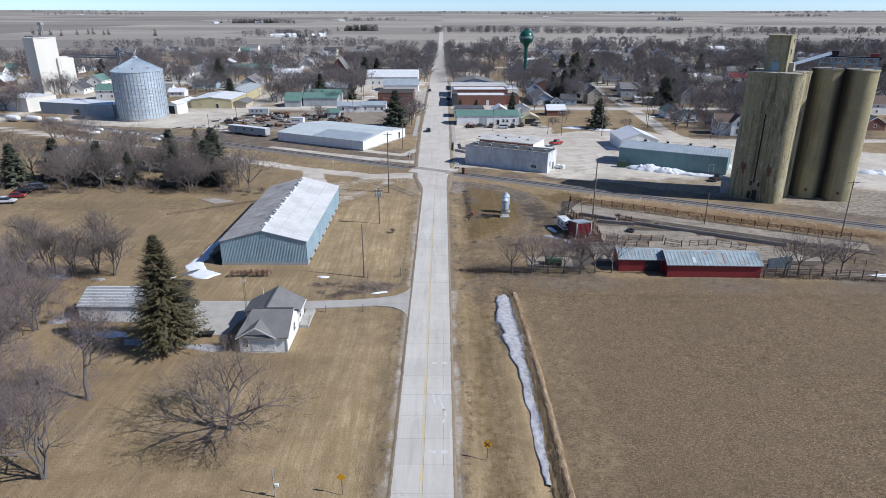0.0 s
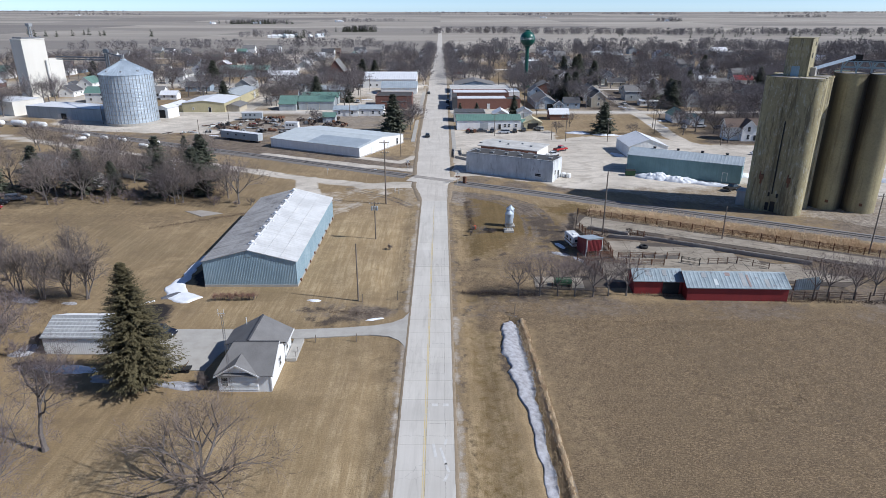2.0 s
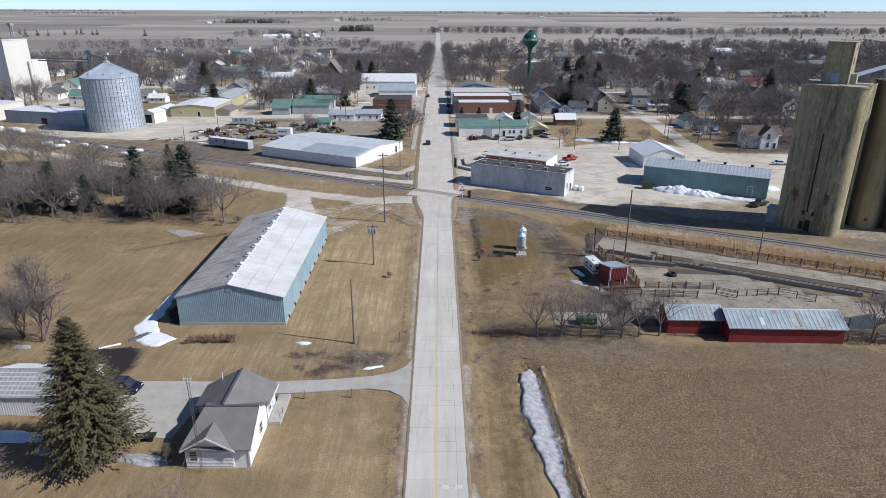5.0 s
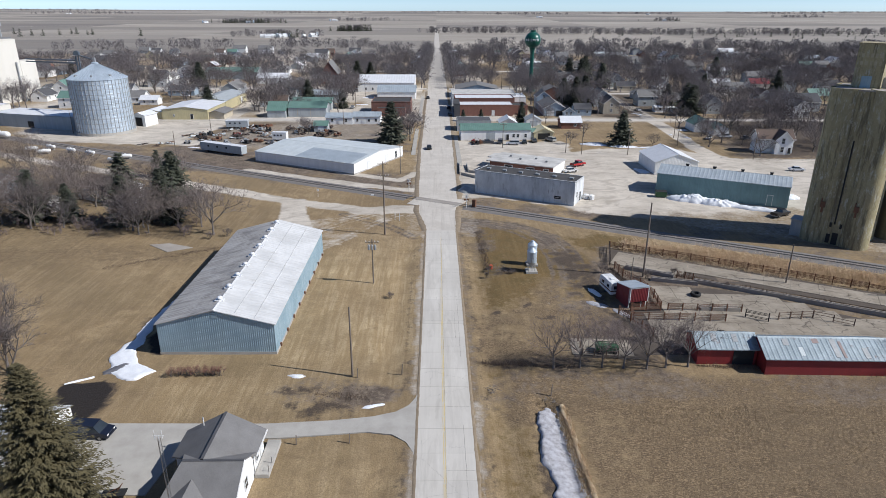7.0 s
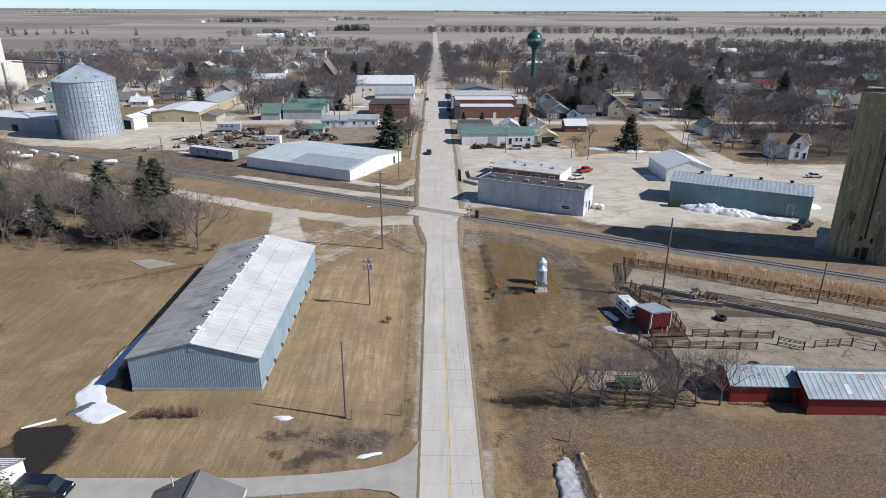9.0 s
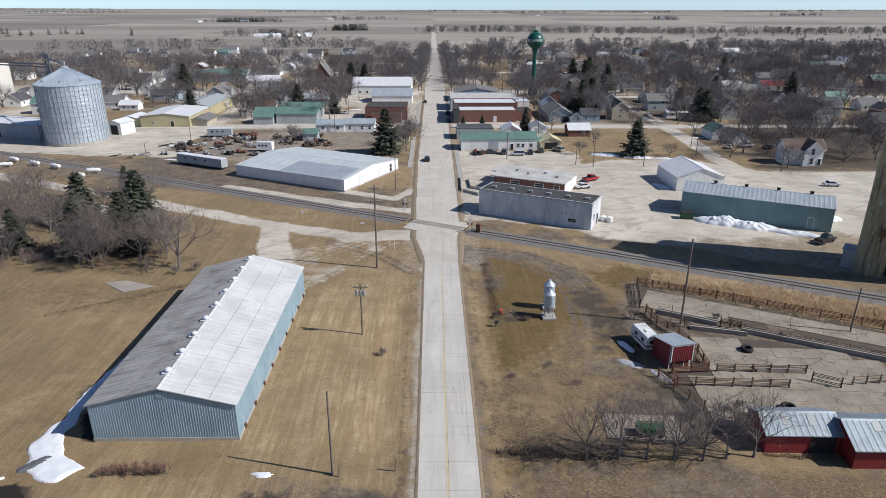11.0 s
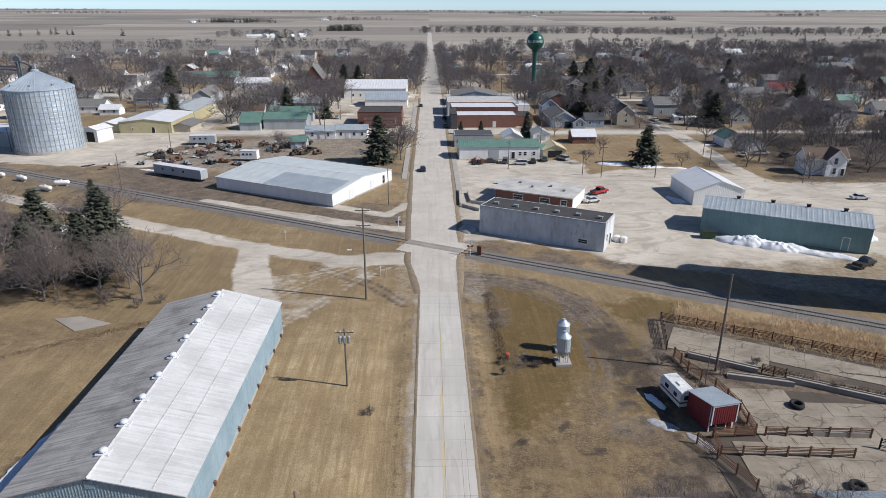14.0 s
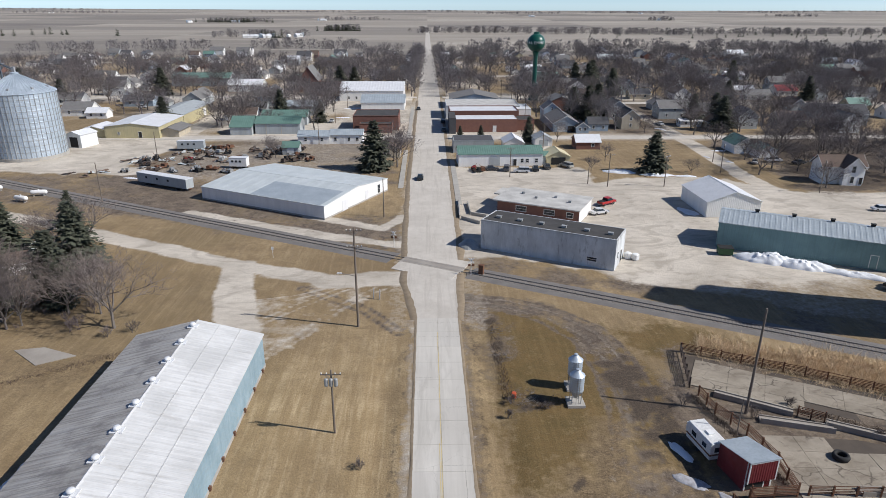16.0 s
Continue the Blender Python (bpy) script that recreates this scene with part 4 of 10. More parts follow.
# ---- road and railway ----
def build_road():
    road = solid("road", Geo().box((0, 40, -0.045), (6.74, 264, 0.11)), M["joint"], "old pale concrete two-lane road with tarred joints", "road", kind="structure")
    meshes = [Geo().box((0, 0, 0), (3.325, ln, 0.05)).data("slab") for ln in (4.545,)]
    for me in meshes:
        me.materials.append(M["road"])
    for j in range(30):
        for s in (-1, 1):
            slab = new("slab", meshes[0])
            slab.matrix_world = pose(s * 1.675, 37.8 + 4.57 * j, 0.022 + 0.004 * math.sin(j * 2.3 + s), 0, 0, 0)
            slab.parent = road
    rest = part("pavement", Geo().box((0, -28, 0.022), (6.68, 127, 0.05)), M["road"], road)
    for side in (-1, 1):
        shoulder = Geo()
        n = 300
        for i in range(n + 1):
            y0 = 22 + 0.5 * i
            inn = 3.32 + 0.05 * noise.noise(Vector((side * 9, y0 * 0.55, 1))) + 0.06 * noise.noise(Vector((side * 5, y0 * 1.9, 4)))
            out = 3.72 + 0.14 * noise.noise(Vector((side * 3, y0 * 0.2, 7))) + 0.12 * noise.noise(Vector((side * 3, y0 * 0.9, 8)))
            shoulder.v += [(side * inn, y0, 0.053), (side * (inn + 0.3), y0, 0.055), (side * out, y0, 0.0), (side * (out + 0.25), y0, -0.2)]
            if i:
                k = 4 * i
                shoulder.f += [(k - 4 + j, k - 3 + j, k + 1 + j, k + j)[::side] for j in range(3)]
        part("shoulder", shoulder, M["shoulder"], road, "loose gravel and dirt shoulder", True)
    seams, wander = Geo(), random.Random(12)
    for x0, y0, y1 in ((2.25, 58, 100), (2.5, 116, 136), (1.9, 122, 131)):
        p = Vector((x0, y0, 0.051))
        while p.y < y1:
            q = Vector((x0 + wander.uniform(-0.05, 0.05), p.y + wander.uniform(0.7, 1.6), 0.051))
            seams.add([(p.x - 0.013, p.y, 0.051), (p.x + 0.013, p.y, 0.051), (q.x + 0.013, q.y, 0.051), (q.x - 0.013, q.y, 0.051)], [(0, 1, 2, 3)])
            p = q
    for x0, x1, y0 in ((0.2, 2.9, 76.1), (-3.2, 3.1, 73.6), (0.2, 2.4, 80.2), (0.2, 2.2, 87.6), (0.3, 2.4, 96), (0.1, 3.2, 92), (0.2, 3.1, 104), (0.2, 3.2, 119.5), (-3.2, 3.2, 128), (0.1, 3.2, 137), (-3.2, 3.2, 171.0), (-3.2, 3.2, 166.4), (0.1, 3.2, 148), (-3.2, 0, 155)):
        x, y = x0, y0
        while x < x1:
            nx, ny = min(x1, x + wander.uniform(0.4, 0.9)), y0 + wander.uniform(-0.08, 0.08)
            seams.add([(x, y - 0.014, 0.0514), (nx, ny - 0.014, 0.0514), (nx, ny + 0.014, 0.0514), (x, y + 0.014, 0.0514)], [(0, 1, 2, 3)])
            x, y = nx, ny
    part("tar_seam", seams, M["dark_seam"], road, "dark wandering cracks and tarred seams")
    line = Geo()
    for y0 in np.arange(30, 168, 3.0):
        line.box((-0.07 + 0.02 * math.sin(y0), y0 + 1.4, 0.052), (0.10, 2.9, 0.006))
        if y0 < 140:
            line.box((-0.26 + 0.02 * math.sin(y0), y0 + 1.4, 0.052), (0.09, 2.9, 0.006))
    part("centre_line", line, M["yellow_paint"], road, "worn yellow centre line")
    marks = Geo()
    for y0 in (60.5, 80.0):
        for x0 in (0.95, 2.35):
            marks.box((x0, y0, 0.052), (0.75, 0.6, 0.006))
    for x0, y0, w, l, r in ((1.0, 71.0, 0.35, 2.4, 8), (2.3, 72.5, 0.3, 1.2, -10), (2.0, 70.0, 0.3, 3.0, 12), (2.3, 66.4, 0.3, 1.2, -20), (2.45, 68.0, 0.3, 1.5, 14)):
        marks.box((x0, y0, 0.052), (w, l, 0.006), r)
    part("crossing_mark", marks, M["road_paint"], road, "faded white railway marking")
    # the main street through the town, wider, with its edges worn
    pts_l, pts_r = [], []
    for y0, l, r in ((171.9, -3.5, 3.6), (180, -4.6, 3.8), (187, -5.6, 4.1), (199, -6.0, 4.8), (212, -6.3, 5.0), (260, -6.8, 5.2), (318, -6.6, 5.4), (430, -6.4, 5.6), (640, -6, 5.6), (800, -4, 4)):
        pts_l.append((l, y0))
        pts_r.append((r, y0))
    solid("street", Geo().prism(pts_r + pts_l[::-1], -0.1, 0.02), M["street"], "pale worn main street running through the town", "street", kind="structure")
    for pts, side in ((pts_l, -1), (pts_r, 1)):
        edge = Geo()
        for i in range(320):
            y0 = 172 + 0.8 * i
            x0 = float(np.interp(y0, [p[1] for p in pts], [p[0] for p in pts]))
            inn = x0 - side * (0.35 + 0.3 * noise.noise(Vector((side * 4, y0 * 0.11, 2))) + 0.2 * noise.noise(Vector((side * 7, y0 * 0.6, 3))))
            out = x0 + side * (0.9 + 0.4 * noise.noise(Vector((side * 6, y0 * 0.13, 9))))
            edge.v += [(inn, y0, 0.028), (x0, y0, 0.04), (out, y0, -0.02), (out + side * 0.3, y0, -0.25)]
            if i:
                k = 4 * i
                edge.f += [(k - 4 + j, k - 3 + j, k + 1 + j, k + j)[::side] for j in range(3)]
        solid("street_edge", edge, M["shoulder"], "loose gravel drifted along the street edge", "gravel", kind="structure", smooth=True)
    solid("country_road", Geo().along([(-3.5, -0.1), (3.5, -0.1), (3.5, 0.0), (-3.5, 0.0)], 800, 1500, "y"), M["street"], "straight country road to the horizon", "road", kind="structure")
    for y0, x0, x1 in STREETS:
        solid("cross_street", Geo().box(((x0 + x1) / 2, y0, -0.04), (x1 - x0, 6.4, 0.09)), M["street"], "narrow pale side street between house lots", "street", kind="structure")
    # the house's driveway
    drive = Geo().prism([(-3.30, 93.0), (-3.30, 108.6), (-3.75, 106.2), (-4.6, 104.4), (-6.2, 103.0), (-9, 102.0), (-14, 101.2), (-22, 100.6), (-46.5, 100.8), (-46.5, 96.5), (-43.0, 89.0), (-31.6, 88.4), (-31.0, 93), (-29, 97.6), (-20, 97.8), (-9.5, 98.9), (-6.4, 98.4), (-4.7, 97.0), (-3.8, 95.2)][::-1], -0.12, 0.046)
    solid("driveway", drive, M["concrete"], "pale concrete driveway leading to the white house", "driveway", kind="structure")


def build_railway():
    m = pose(0, 195, 0, 0, 0, RAIL_TURN)
    track = thing("railway", m, "single railway track on grey ballast", "railway", kind="structure")
    part("ballast", Geo().along([(-3.4, -0.14), (-1.7, 0.09), (1.7, 0.09), (3.4, -0.14)], -420, -9.5).along([(-3.4, -0.14), (-1.7, 0.09), (1.7, 0.09), (3.4, -0.14)], 7.5, 420), M["ballast"], track)
    ties = Geo()
    rng = random.Random(4)
    for i in range(-560, 620):
        x = i * 0.56
        if -9.2 < x < 7.2:
            continue
        ties.box((x, rng.uniform(-0.05, 0.05), 0.09), (0.24, 2.5, 0.07), rng.uniform(-1, 1))
    tagged(part("ties", ties, M["tie"], track, "weathered wooden sleepers"), kind="stuff")
    for s in (-0.7175, 0.7175):
        part("rail", Geo().along([(s - 0.035, 0.10), (s - 0.035, 0.27), (s + 0.035, 0.27), (s + 0.035, 0.10)], -420, 420), M["steel"], track)
    part("ramp", Geo().along([(-5.0, -0.1), (-5.0, 0.025), (-1.6, 0.22), (1.6, 0.22), (5.0, 0.025), (5.0, -0.1)], -7.2, 5.6), M["street"], track, "pale crossing ramp")
    part("crossing_deck", Geo().box((-0.8, 0, 0.10), (13.2, 2.6, 0.31)), M["dirty_concrete"], track, "worn grey crossing deck")


build_road()
build_railway()


# ---- buildings ----
def opening(parent, side, L, W, u, z, w, h, kind="window", material=None):
    """A window or door on a side of a box L by W: f and b are the long sides (-y, +y), l and r the ends (-x, +x)."""
    turn = {"f": 0, "r": 90, "b": 180, "l": 270}[side]
    off = W / 2 if side in "fb" else L / 2
    m = pose(0, 0, 0, 0, 0, turn)
    c = lambda g, d, x, zz, sx, sz, t: g.box((x, -off - d, zz), (sx, t, sz), 0, m)
    if kind == "window":
        fr = Geo()
        for x, zz, sx, sz in ((u - w / 2, z, 0.12, h + 0.24), (u + w / 2, z, 0.12, h + 0.24), (u, z - h / 2 - 0.06, w, 0.14), (u, z + h / 2 + 0.06, w, 0.12), (u, z, w, 0.06)):
            c(fr, 0.03, x, zz, sx, sz, 0.08)
        ob = part("window", fr, M["white_trim"], parent)
        part("pane", c(Geo(), 0.005, u, z, w, h, 0.03), M["glass"], ob)
    elif kind == "door":
        ob = part("door", c(Geo(), 0.03, u, z, w, h, 0.08), material or M["white_trim"], parent)
        part("door_frame", c(c(c(Geo(), 0.04, u - w / 2 - 0.06, z, 0.12, h + 0.1, 0.1), 0.04, u + w / 2 + 0.06, z, 0.12, h + 0.1, 0.1), 0.04, u, z + h / 2 + 0.06, w + 0.24, 0.12, 0.1), M["white_trim"], ob)
    else:
        # dark sheets here stand in for the shade inside an open doorway
        ob = part(kind, c(Geo(), 0.03, u, z, w, h, 0.08), material or M["dark"], parent)
    return ob


def rib_section(a, b, pitch, depth):
    """Trapezoid ribs between a and b: (along, out) pairs."""
    out, n = [], max(1, round((b - a) / pitch))
    p = (b - a) / n
    for i in range(n):
        s = a + i * p
        out += [(s, 0), (s + 0.55 * p, 0), (s + 0.65 * p, depth), (s + 0.9 * p, depth)]
    return out + [(b, 0)]


def ribbed_sheet(geo, p, q, z0, top, pitch, depth, out):
    """An upright ribbed sheet from p to q; top: height as a function of the way along; out: the side that it faces."""
    p, q, out = Vector(p), Vector(q), Vector(out)
    d = (q - p)
    ln = d.length
    d = d / ln
    sec = rib_section(0, ln, pitch, depth)
    k = len(geo.v)
    for s, o in sec:
        b = p + d * s + out * o
        geo.v += [(b.x, b.y, z0), (b.x, b.y, top(s))]
    geo.f += [(k + 2 * i, k + 2 * i + 2, k + 2 * i + 3, k + 2 * i + 1) for i in range(len(sec) - 1)]
    return geo


def gable_building(name, m, L, W, eave, peak, wall, roof, label, category, over=0.35, holes=(), group="", rib=0.0, wall_rib=0.0, trim=None, fascia=None, chimney=None, base=0.0):
    """Ridge along local x. rib: spacing of the roof sheet's standing ribs; wall_rib: pitch of ribbed wall sheets."""
    b = thing(name, m, label, category, group)
    x, y, e, p = L / 2, W / 2, eave, peak
    core = Geo()
    q = 0.06 if wall_rib else 0.0
    core.along([(-y + q, -0.3), (y - q, -0.3), (y - q, e), (0, p - 0.05), (-y + q, e)], -x + q, x - q)
    part("wall", core, wall, b)
    if wall_rib:
        slope = lambda s: e + (p - e) * (1 - abs(s - y) / y)
        for a, c, top, out in (((-x, -y), (x, -y), lambda s: e, (0, -1)), ((x, y), (-x, y), lambda s: e, (0, 1)), ((x, -y), (x, y), slope, (1, 0)), ((-x, y), (-x, -y), slope, (-1, 0))):
            part("wall_sheet", ribbed_sheet(Geo(), (*a, 0), (*c, 0), base, top, wall_rib, 0.022, (*out, 0)), wall, b)
    if base:
        part("plinth", Geo().box((0, 0, base / 2 - 0.15), (L + 0.12, W + 0.12, base + 0.3)), M["concrete"], b)
    t, k = 0.12, (p - e) / y
    low = e - k * over
    for s in (-1, 1):
        sec = rib_section(-x - over, x + over, rib, 0.035) if rib else [(-x - over, 0), (x + over, 0)]
        outline = [(sx, t + so) for sx, so in sec] + [(x + over, 0), (-x - over, 0)]
        n = len(outline)
        ends = [[(sx, yy, zz + so) for sx, so in outline] for yy, zz in ((0, p), (s * (y + over), low))]
        order = 1 if s < 0 else -1
        faces = [tuple(range(n))[::order], tuple(range(2 * n - 1, n - 1, -1))[::order]] + [(i, n + i, n + (i + 1) % n, (i + 1) % n)[::order] for i in range(n)]
        part("roof_slope", Geo().add(ends[0] + ends[1], faces), roof, b)
    part("ridge_cap", Geo().along([(-0.22, p + t - k * 0.22 + 0.01), (0.22, p + t - k * 0.22 + 0.01), (0, p + t + 0.08)], -x - over, x + over), roof, b)
    if trim:
        for s in (-1, 1):
            part("gable_trim", Geo().along([(-y - over, low - 0.12), (0, p - 0.14), (y + over, low - 0.12), (y + over, low + t + 0.02), (0, p + t + 0.02), (-y - over, low + t + 0.02)], s * (x + over), s * (x + over + 0.05)), trim, b)
            part("fascia", Geo().box((0, s * (y + over + 0.02), low), (L + 2 * over, 0.06, 0.24)), trim, b)
    if chimney:
        cx, cy, ch = chimney
        part("chimney", Geo().box((cx, cy, p - 0.4), (0.6, 0.6, ch + 0.8)).box((cx, cy, p + ch / 2 + 0.05), (0.72, 0.72, 0.14)), M["brick_red"], b)
    for side, u, z, w, h, kind, *mt in holes:
        opening(b, side, L, W, u, z, w, h, kind, mt[0] if mt else None)
    return b


def flat_building(name, m, L, W, h, wall, roof, label, category, holes=(), group="", parapet=0.35, fall=0.0, skylights=0):
    """A flat-roofed box with a parapet; fall: how much the roof drops towards +y."""
    b = thing(name, m, label, category, group)
    x, y = L / 2, W / 2
    g = Geo().along([(-y, -0.3), (y, -0.3), (y, h - fall), (-y, h)], -x, x)
    part("wall", g, wall, b)
    part("roof", Geo().along([(-y + 0.2, h - 0.1), (y - 0.2, h - fall - 0.1), (y - 0.2, h - fall + 0.06), (-y + 0.2, h + 0.06)], -x + 0.2, x - 0.2), roof, b)
    if parapet:
        for a in (-1, 1):
            part("parapet", Geo().along([(-y, h - 0.2), (y, h - fall - 0.2), (y, h - fall + parapet), (-y, h + parapet)], a * x - 0.1 - 0.1 * a, a * x + 0.1 - 0.1 * a), wall, b)
            hh = h if a < 0 else h - fall
            part("parapet", Geo().box((0, a * (y - 0.1), hh + parapet / 2 - 0.1), (L - 0.42, 0.2, parapet + 0.19)), wall, b)
    for i in range(skylights):
        xx = -x + L * (i + 0.6) / skylights
        v = part("roof_vent", Geo().box((xx, -0.15 * W, h + 0.2), (0.9, 0.7, 0.4)).box((xx, -0.15 * W, h + 0.42), (1.1, 0.9, 0.06)), M["zinc_dull"], b)
    for side, u, z, w, hh, kind, *mt in holes:
        opening(b, side, L, W, u, z, w, hh, kind, mt[0] if mt else None)
    return b


def at_rail(fx, fy, L, W):
    """The pose of a box L by W, square to the railway, whose front left corner stands at (fx, fy)."""
    c = Vector((fx, fy, 0)) + U * (L / 2) + N * (W / 2)
    return pose(c.x, c.y, 0, 0, 0, RAIL_TURN)


def big_shed():
    L, W = 41.0, 17.0
    b = gable_building("machine_shed", pose(-33.05, 138.0, 0, 0, 0, 90), L, W, 4.9, 7.1, M["blue_sheet"], M["shed_roof"],
                       "long blue steel machine shed with a weathered pale metal roof", "shed", over=0.25, rib=0.92, wall_rib=0.30, base=0.35,
                       holes=[("l", 0.0, 6.3, 0.9, 0.9, "vent", M["blue_sheet"])])
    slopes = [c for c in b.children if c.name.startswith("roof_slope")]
    slopes[1].data.materials[0] = M["west_roof"]
    tagged(slopes[1], "darker grey galvanized slope with black runs")
    for i in range(9):
        x = -L / 2 + 3.4 + i * 4.5
        v = part("ridge_vent", Geo().lathe(x, 0.1, [(0.28, 7.0), (0.28, 7.36), (0.38, 7.4), (0.41, 7.55), (0.32, 7.7), (0.12, 7.75)], 14), M["white_roof"], b, "white round ridge ventilator", True)
        part("vent_skirt", Geo().box((x, 0.1, 7.2), (1.0, 1.3, 0.1)), M["white_roof"], v)
    for yy in (-2.9, -5.7):
        part("purlin_line", Geo().along([(yy - 0.06, 7.1 - 2.2 / 8.5 * (-yy - 0.06) + 0.13), (yy + 0.06, 7.1 - 2.2 / 8.5 * (-yy + 0.06) + 0.16), (yy + 0.06, 7.1 - 2.2 / 8.5 * (-yy + 0.06) + 0.19), (yy - 0.06, 7.1 - 2.2 / 8.5 * (-yy - 0.06) + 0.17)], -L / 2, L / 2), M["shed_roof"], b, "lap seam along the roof")
    for i in range(9):
        part("downspout", Geo().box((-L / 2 + 2.3 + i * 4.6, -W / 2 - 0.12, 0.35), (0.35, 0.3, 0.5)), M["rust"], b)
    return b


def silo_group():
    """Four joined grain silos with a headhouse, and a later pair beside them."""
    def ring_wall(cx, cy, r, h, name, parent, mat):
        g = Geo().lathe(cx, cy, [(r, -0.3), (r, h), (r + 0.12, h), (r + 0.12, h + 0.35), (r - 0.1, h + 0.35), (r - 0.1, h + 0.1)], 48)
        return part(name, g, mat, parent)
    a = thing("grain_elevator", pose(82.9, 167.3, 0, 0, 0, -39.5), "weathered ochre concrete grain elevator with a square headhouse", "grain elevator")
    r, sp, top = 3.0, 7.2, 32.4
    for i in range(2):
        for j in range(2):
            ring_wall(sp * i, sp * j, r, top, "silo", a, M["ochre_silo"])
    for c, s in (((sp / 2, -1.6, 16.0), (4.2, 0.6, 32.6)), ((sp / 2, sp + 2.2, 16.0), (4.2, 0.6, 32.6)), ((-2.4, sp / 2, 16.0), (0.6, 4.2, 32.6)), ((sp + 2.1, sp / 2, 16.0), (0.6, 4.6, 32.6))):
        part("infill_wall", Geo().box(c, s), M["ochre_silo"], a)
    part("roof_slab", Geo().box((sp / 2, sp / 2, top + 0.1), (11.6, 11.6, 0.3)), M["dirty_concrete"], a)
    m = pose(2.75, 4.6, 0)
    head = part("headhouse", Geo().box((0, 0, 36.8), (5.1, 6.0, 8.9), 0, m).box((0, 0, 41.3), (5.4, 6.3, 0.2), 0, m), M["ochre_silo"], a)
    part("head_door", Geo().box((-0.1, -3.04, 33.8), (1.8, 0.1, 2.4), 0, m), M["blue_sheet"], head, "blue steel door")
    part("head_window", Geo().box((2.57, -0.6, 37.4), (0.06, 0.9, 1.3), 0, m), M["dark"], head)
    part("head_window", Geo().box((2.57, 0.9, 40.0), (0.06, 0.9, 0.9), 0, m), M["dark"], head)
    part("side_dormer", Geo().box((3.1, 1.0, 33.5), (1.2, 2.4, 2.4), 0, m), M["concrete"], head, "pale lean-to beside the headhouse")
    for row, (z, widths) in enumerate(((39.0, (0.5, 0.45, 0.5, 0.55, 0.55)), (37.5, (0.5, 0.55, 0.3, 0.5, 0.45)))):
        for i, wd in enumerate(widths):
            part("faded_bar", Geo().box((-1.55 + 0.8 * i, -3.03, z), (wd, 0.03, 0.8), 0, m), M["faded_paint"], head, "faded pale paint mark")
    part("chute", Geo().box((3.4, -2.0, 13.5), (0.28, 0.25, 18.0)), M["dark"], a, "dark steel down-spout")
    for x, z, w, h in ((3.9, 1.3, 1.1, 2.6), (2.6, 1.2, 0.8, 2.0), (2.7, 4.3, 0.45, 1.0), (4.6, 4.2, 0.45, 1.0)):
        part("door" if z < 2 else "window", Geo().box((x, -1.94, z), (w, 0.1, h)), M["dark"], a)
    for x in (0.55, 6.75):
        part("chute_box", Geo().box((x, -3.1, 8.7), (0.9, 0.6, 1.2)).box((x, -3.1, 7.6), (0.4, 0.4, 1.2)).box((x - 0.3, -3.1, 9.6), (0.2, 0.3, 0.9)), M["rust"], a, "rusty spout box")
    part("side_bay", Geo().box((-3.9, 1.2, 1.7), (2.4, 3.6, 3.6)).box((-3.9, 1.2, 3.6), (2.8, 4.0, 0.2)), M["zinc_dull"], a, "grey sheet-metal lean-to at the foot")
    b = thing("grain_silo_pair", pose(100.9, 168.7, 0, 0, 0, RAIL_TURN), "pair of tall ochre concrete grain silos with a roof walkway", "silo")
    sp, r, top = 7.4, 3.76, 33.0
    for i in range(2):
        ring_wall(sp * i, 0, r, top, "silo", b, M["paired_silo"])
        part("roof_slab", Geo().lathe(sp * i, 0, [(r - 0.15, top + 0.05), (r - 0.15, top + 0.25)], 32), M["dirty_concrete"], b)
        part("hatch", Geo().box((sp * i + 0.2, -r - 0.02, 2.2), (0.7, 0.3, 0.7)), M["rust"], b)
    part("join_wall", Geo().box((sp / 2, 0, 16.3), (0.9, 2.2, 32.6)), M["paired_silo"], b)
    g = Geo()
    for s in (-1.0, 1.0):
        for zz in (34.6, 36.0):
            g.tube((-2.6, s, zz), (10.2, s, zz), 0.15, n=4)
        for i in range(5):
            x = -2.4 + 3.1 * i
            g.tube((x, s, top + 0.1), (x, s, 36.0), 0.14, n=4)
            if i < 4:
                g.tube((x + 0.05, s, 34.3), (x + 0.9, s, 35.9), 0.12, n=4)
                g.tube((x + 3.05, s, 34.3), (x + 2.2, s, 35.9), 0.12, n=4)
    part("conveyor_frame", g, M["blue_sheet"], b, "blue-grey steel conveyor frame")
    part("conveyor_trough", Geo().box((4.0, 0, 36.1), (13.4, 1.7, 0.5)), M["dark"], b)
    part("conveyor_drive", Geo().box((9.2, 0, 36.6), (1.8, 1.5, 1.0)), M["red_sheet"], b, "dull red drive housing")
    part("conveyor_drive", Geo().box((0.6, 0, 37.0), (1.6, 1.4, 1.2)), M["dark"], b)
    p0 = b.matrix_world.inverted() @ a.matrix_world @ Vector((5.4, 5.0, 34.2))
    part("conveyor", Geo().tube(tuple(p0), (0.4, 0, 37.2), 0.5, n=4), M["zinc"], b, "sloping galvanized conveyor")
    return a, b


MAST = (-150.0, 312.0, 30.5)


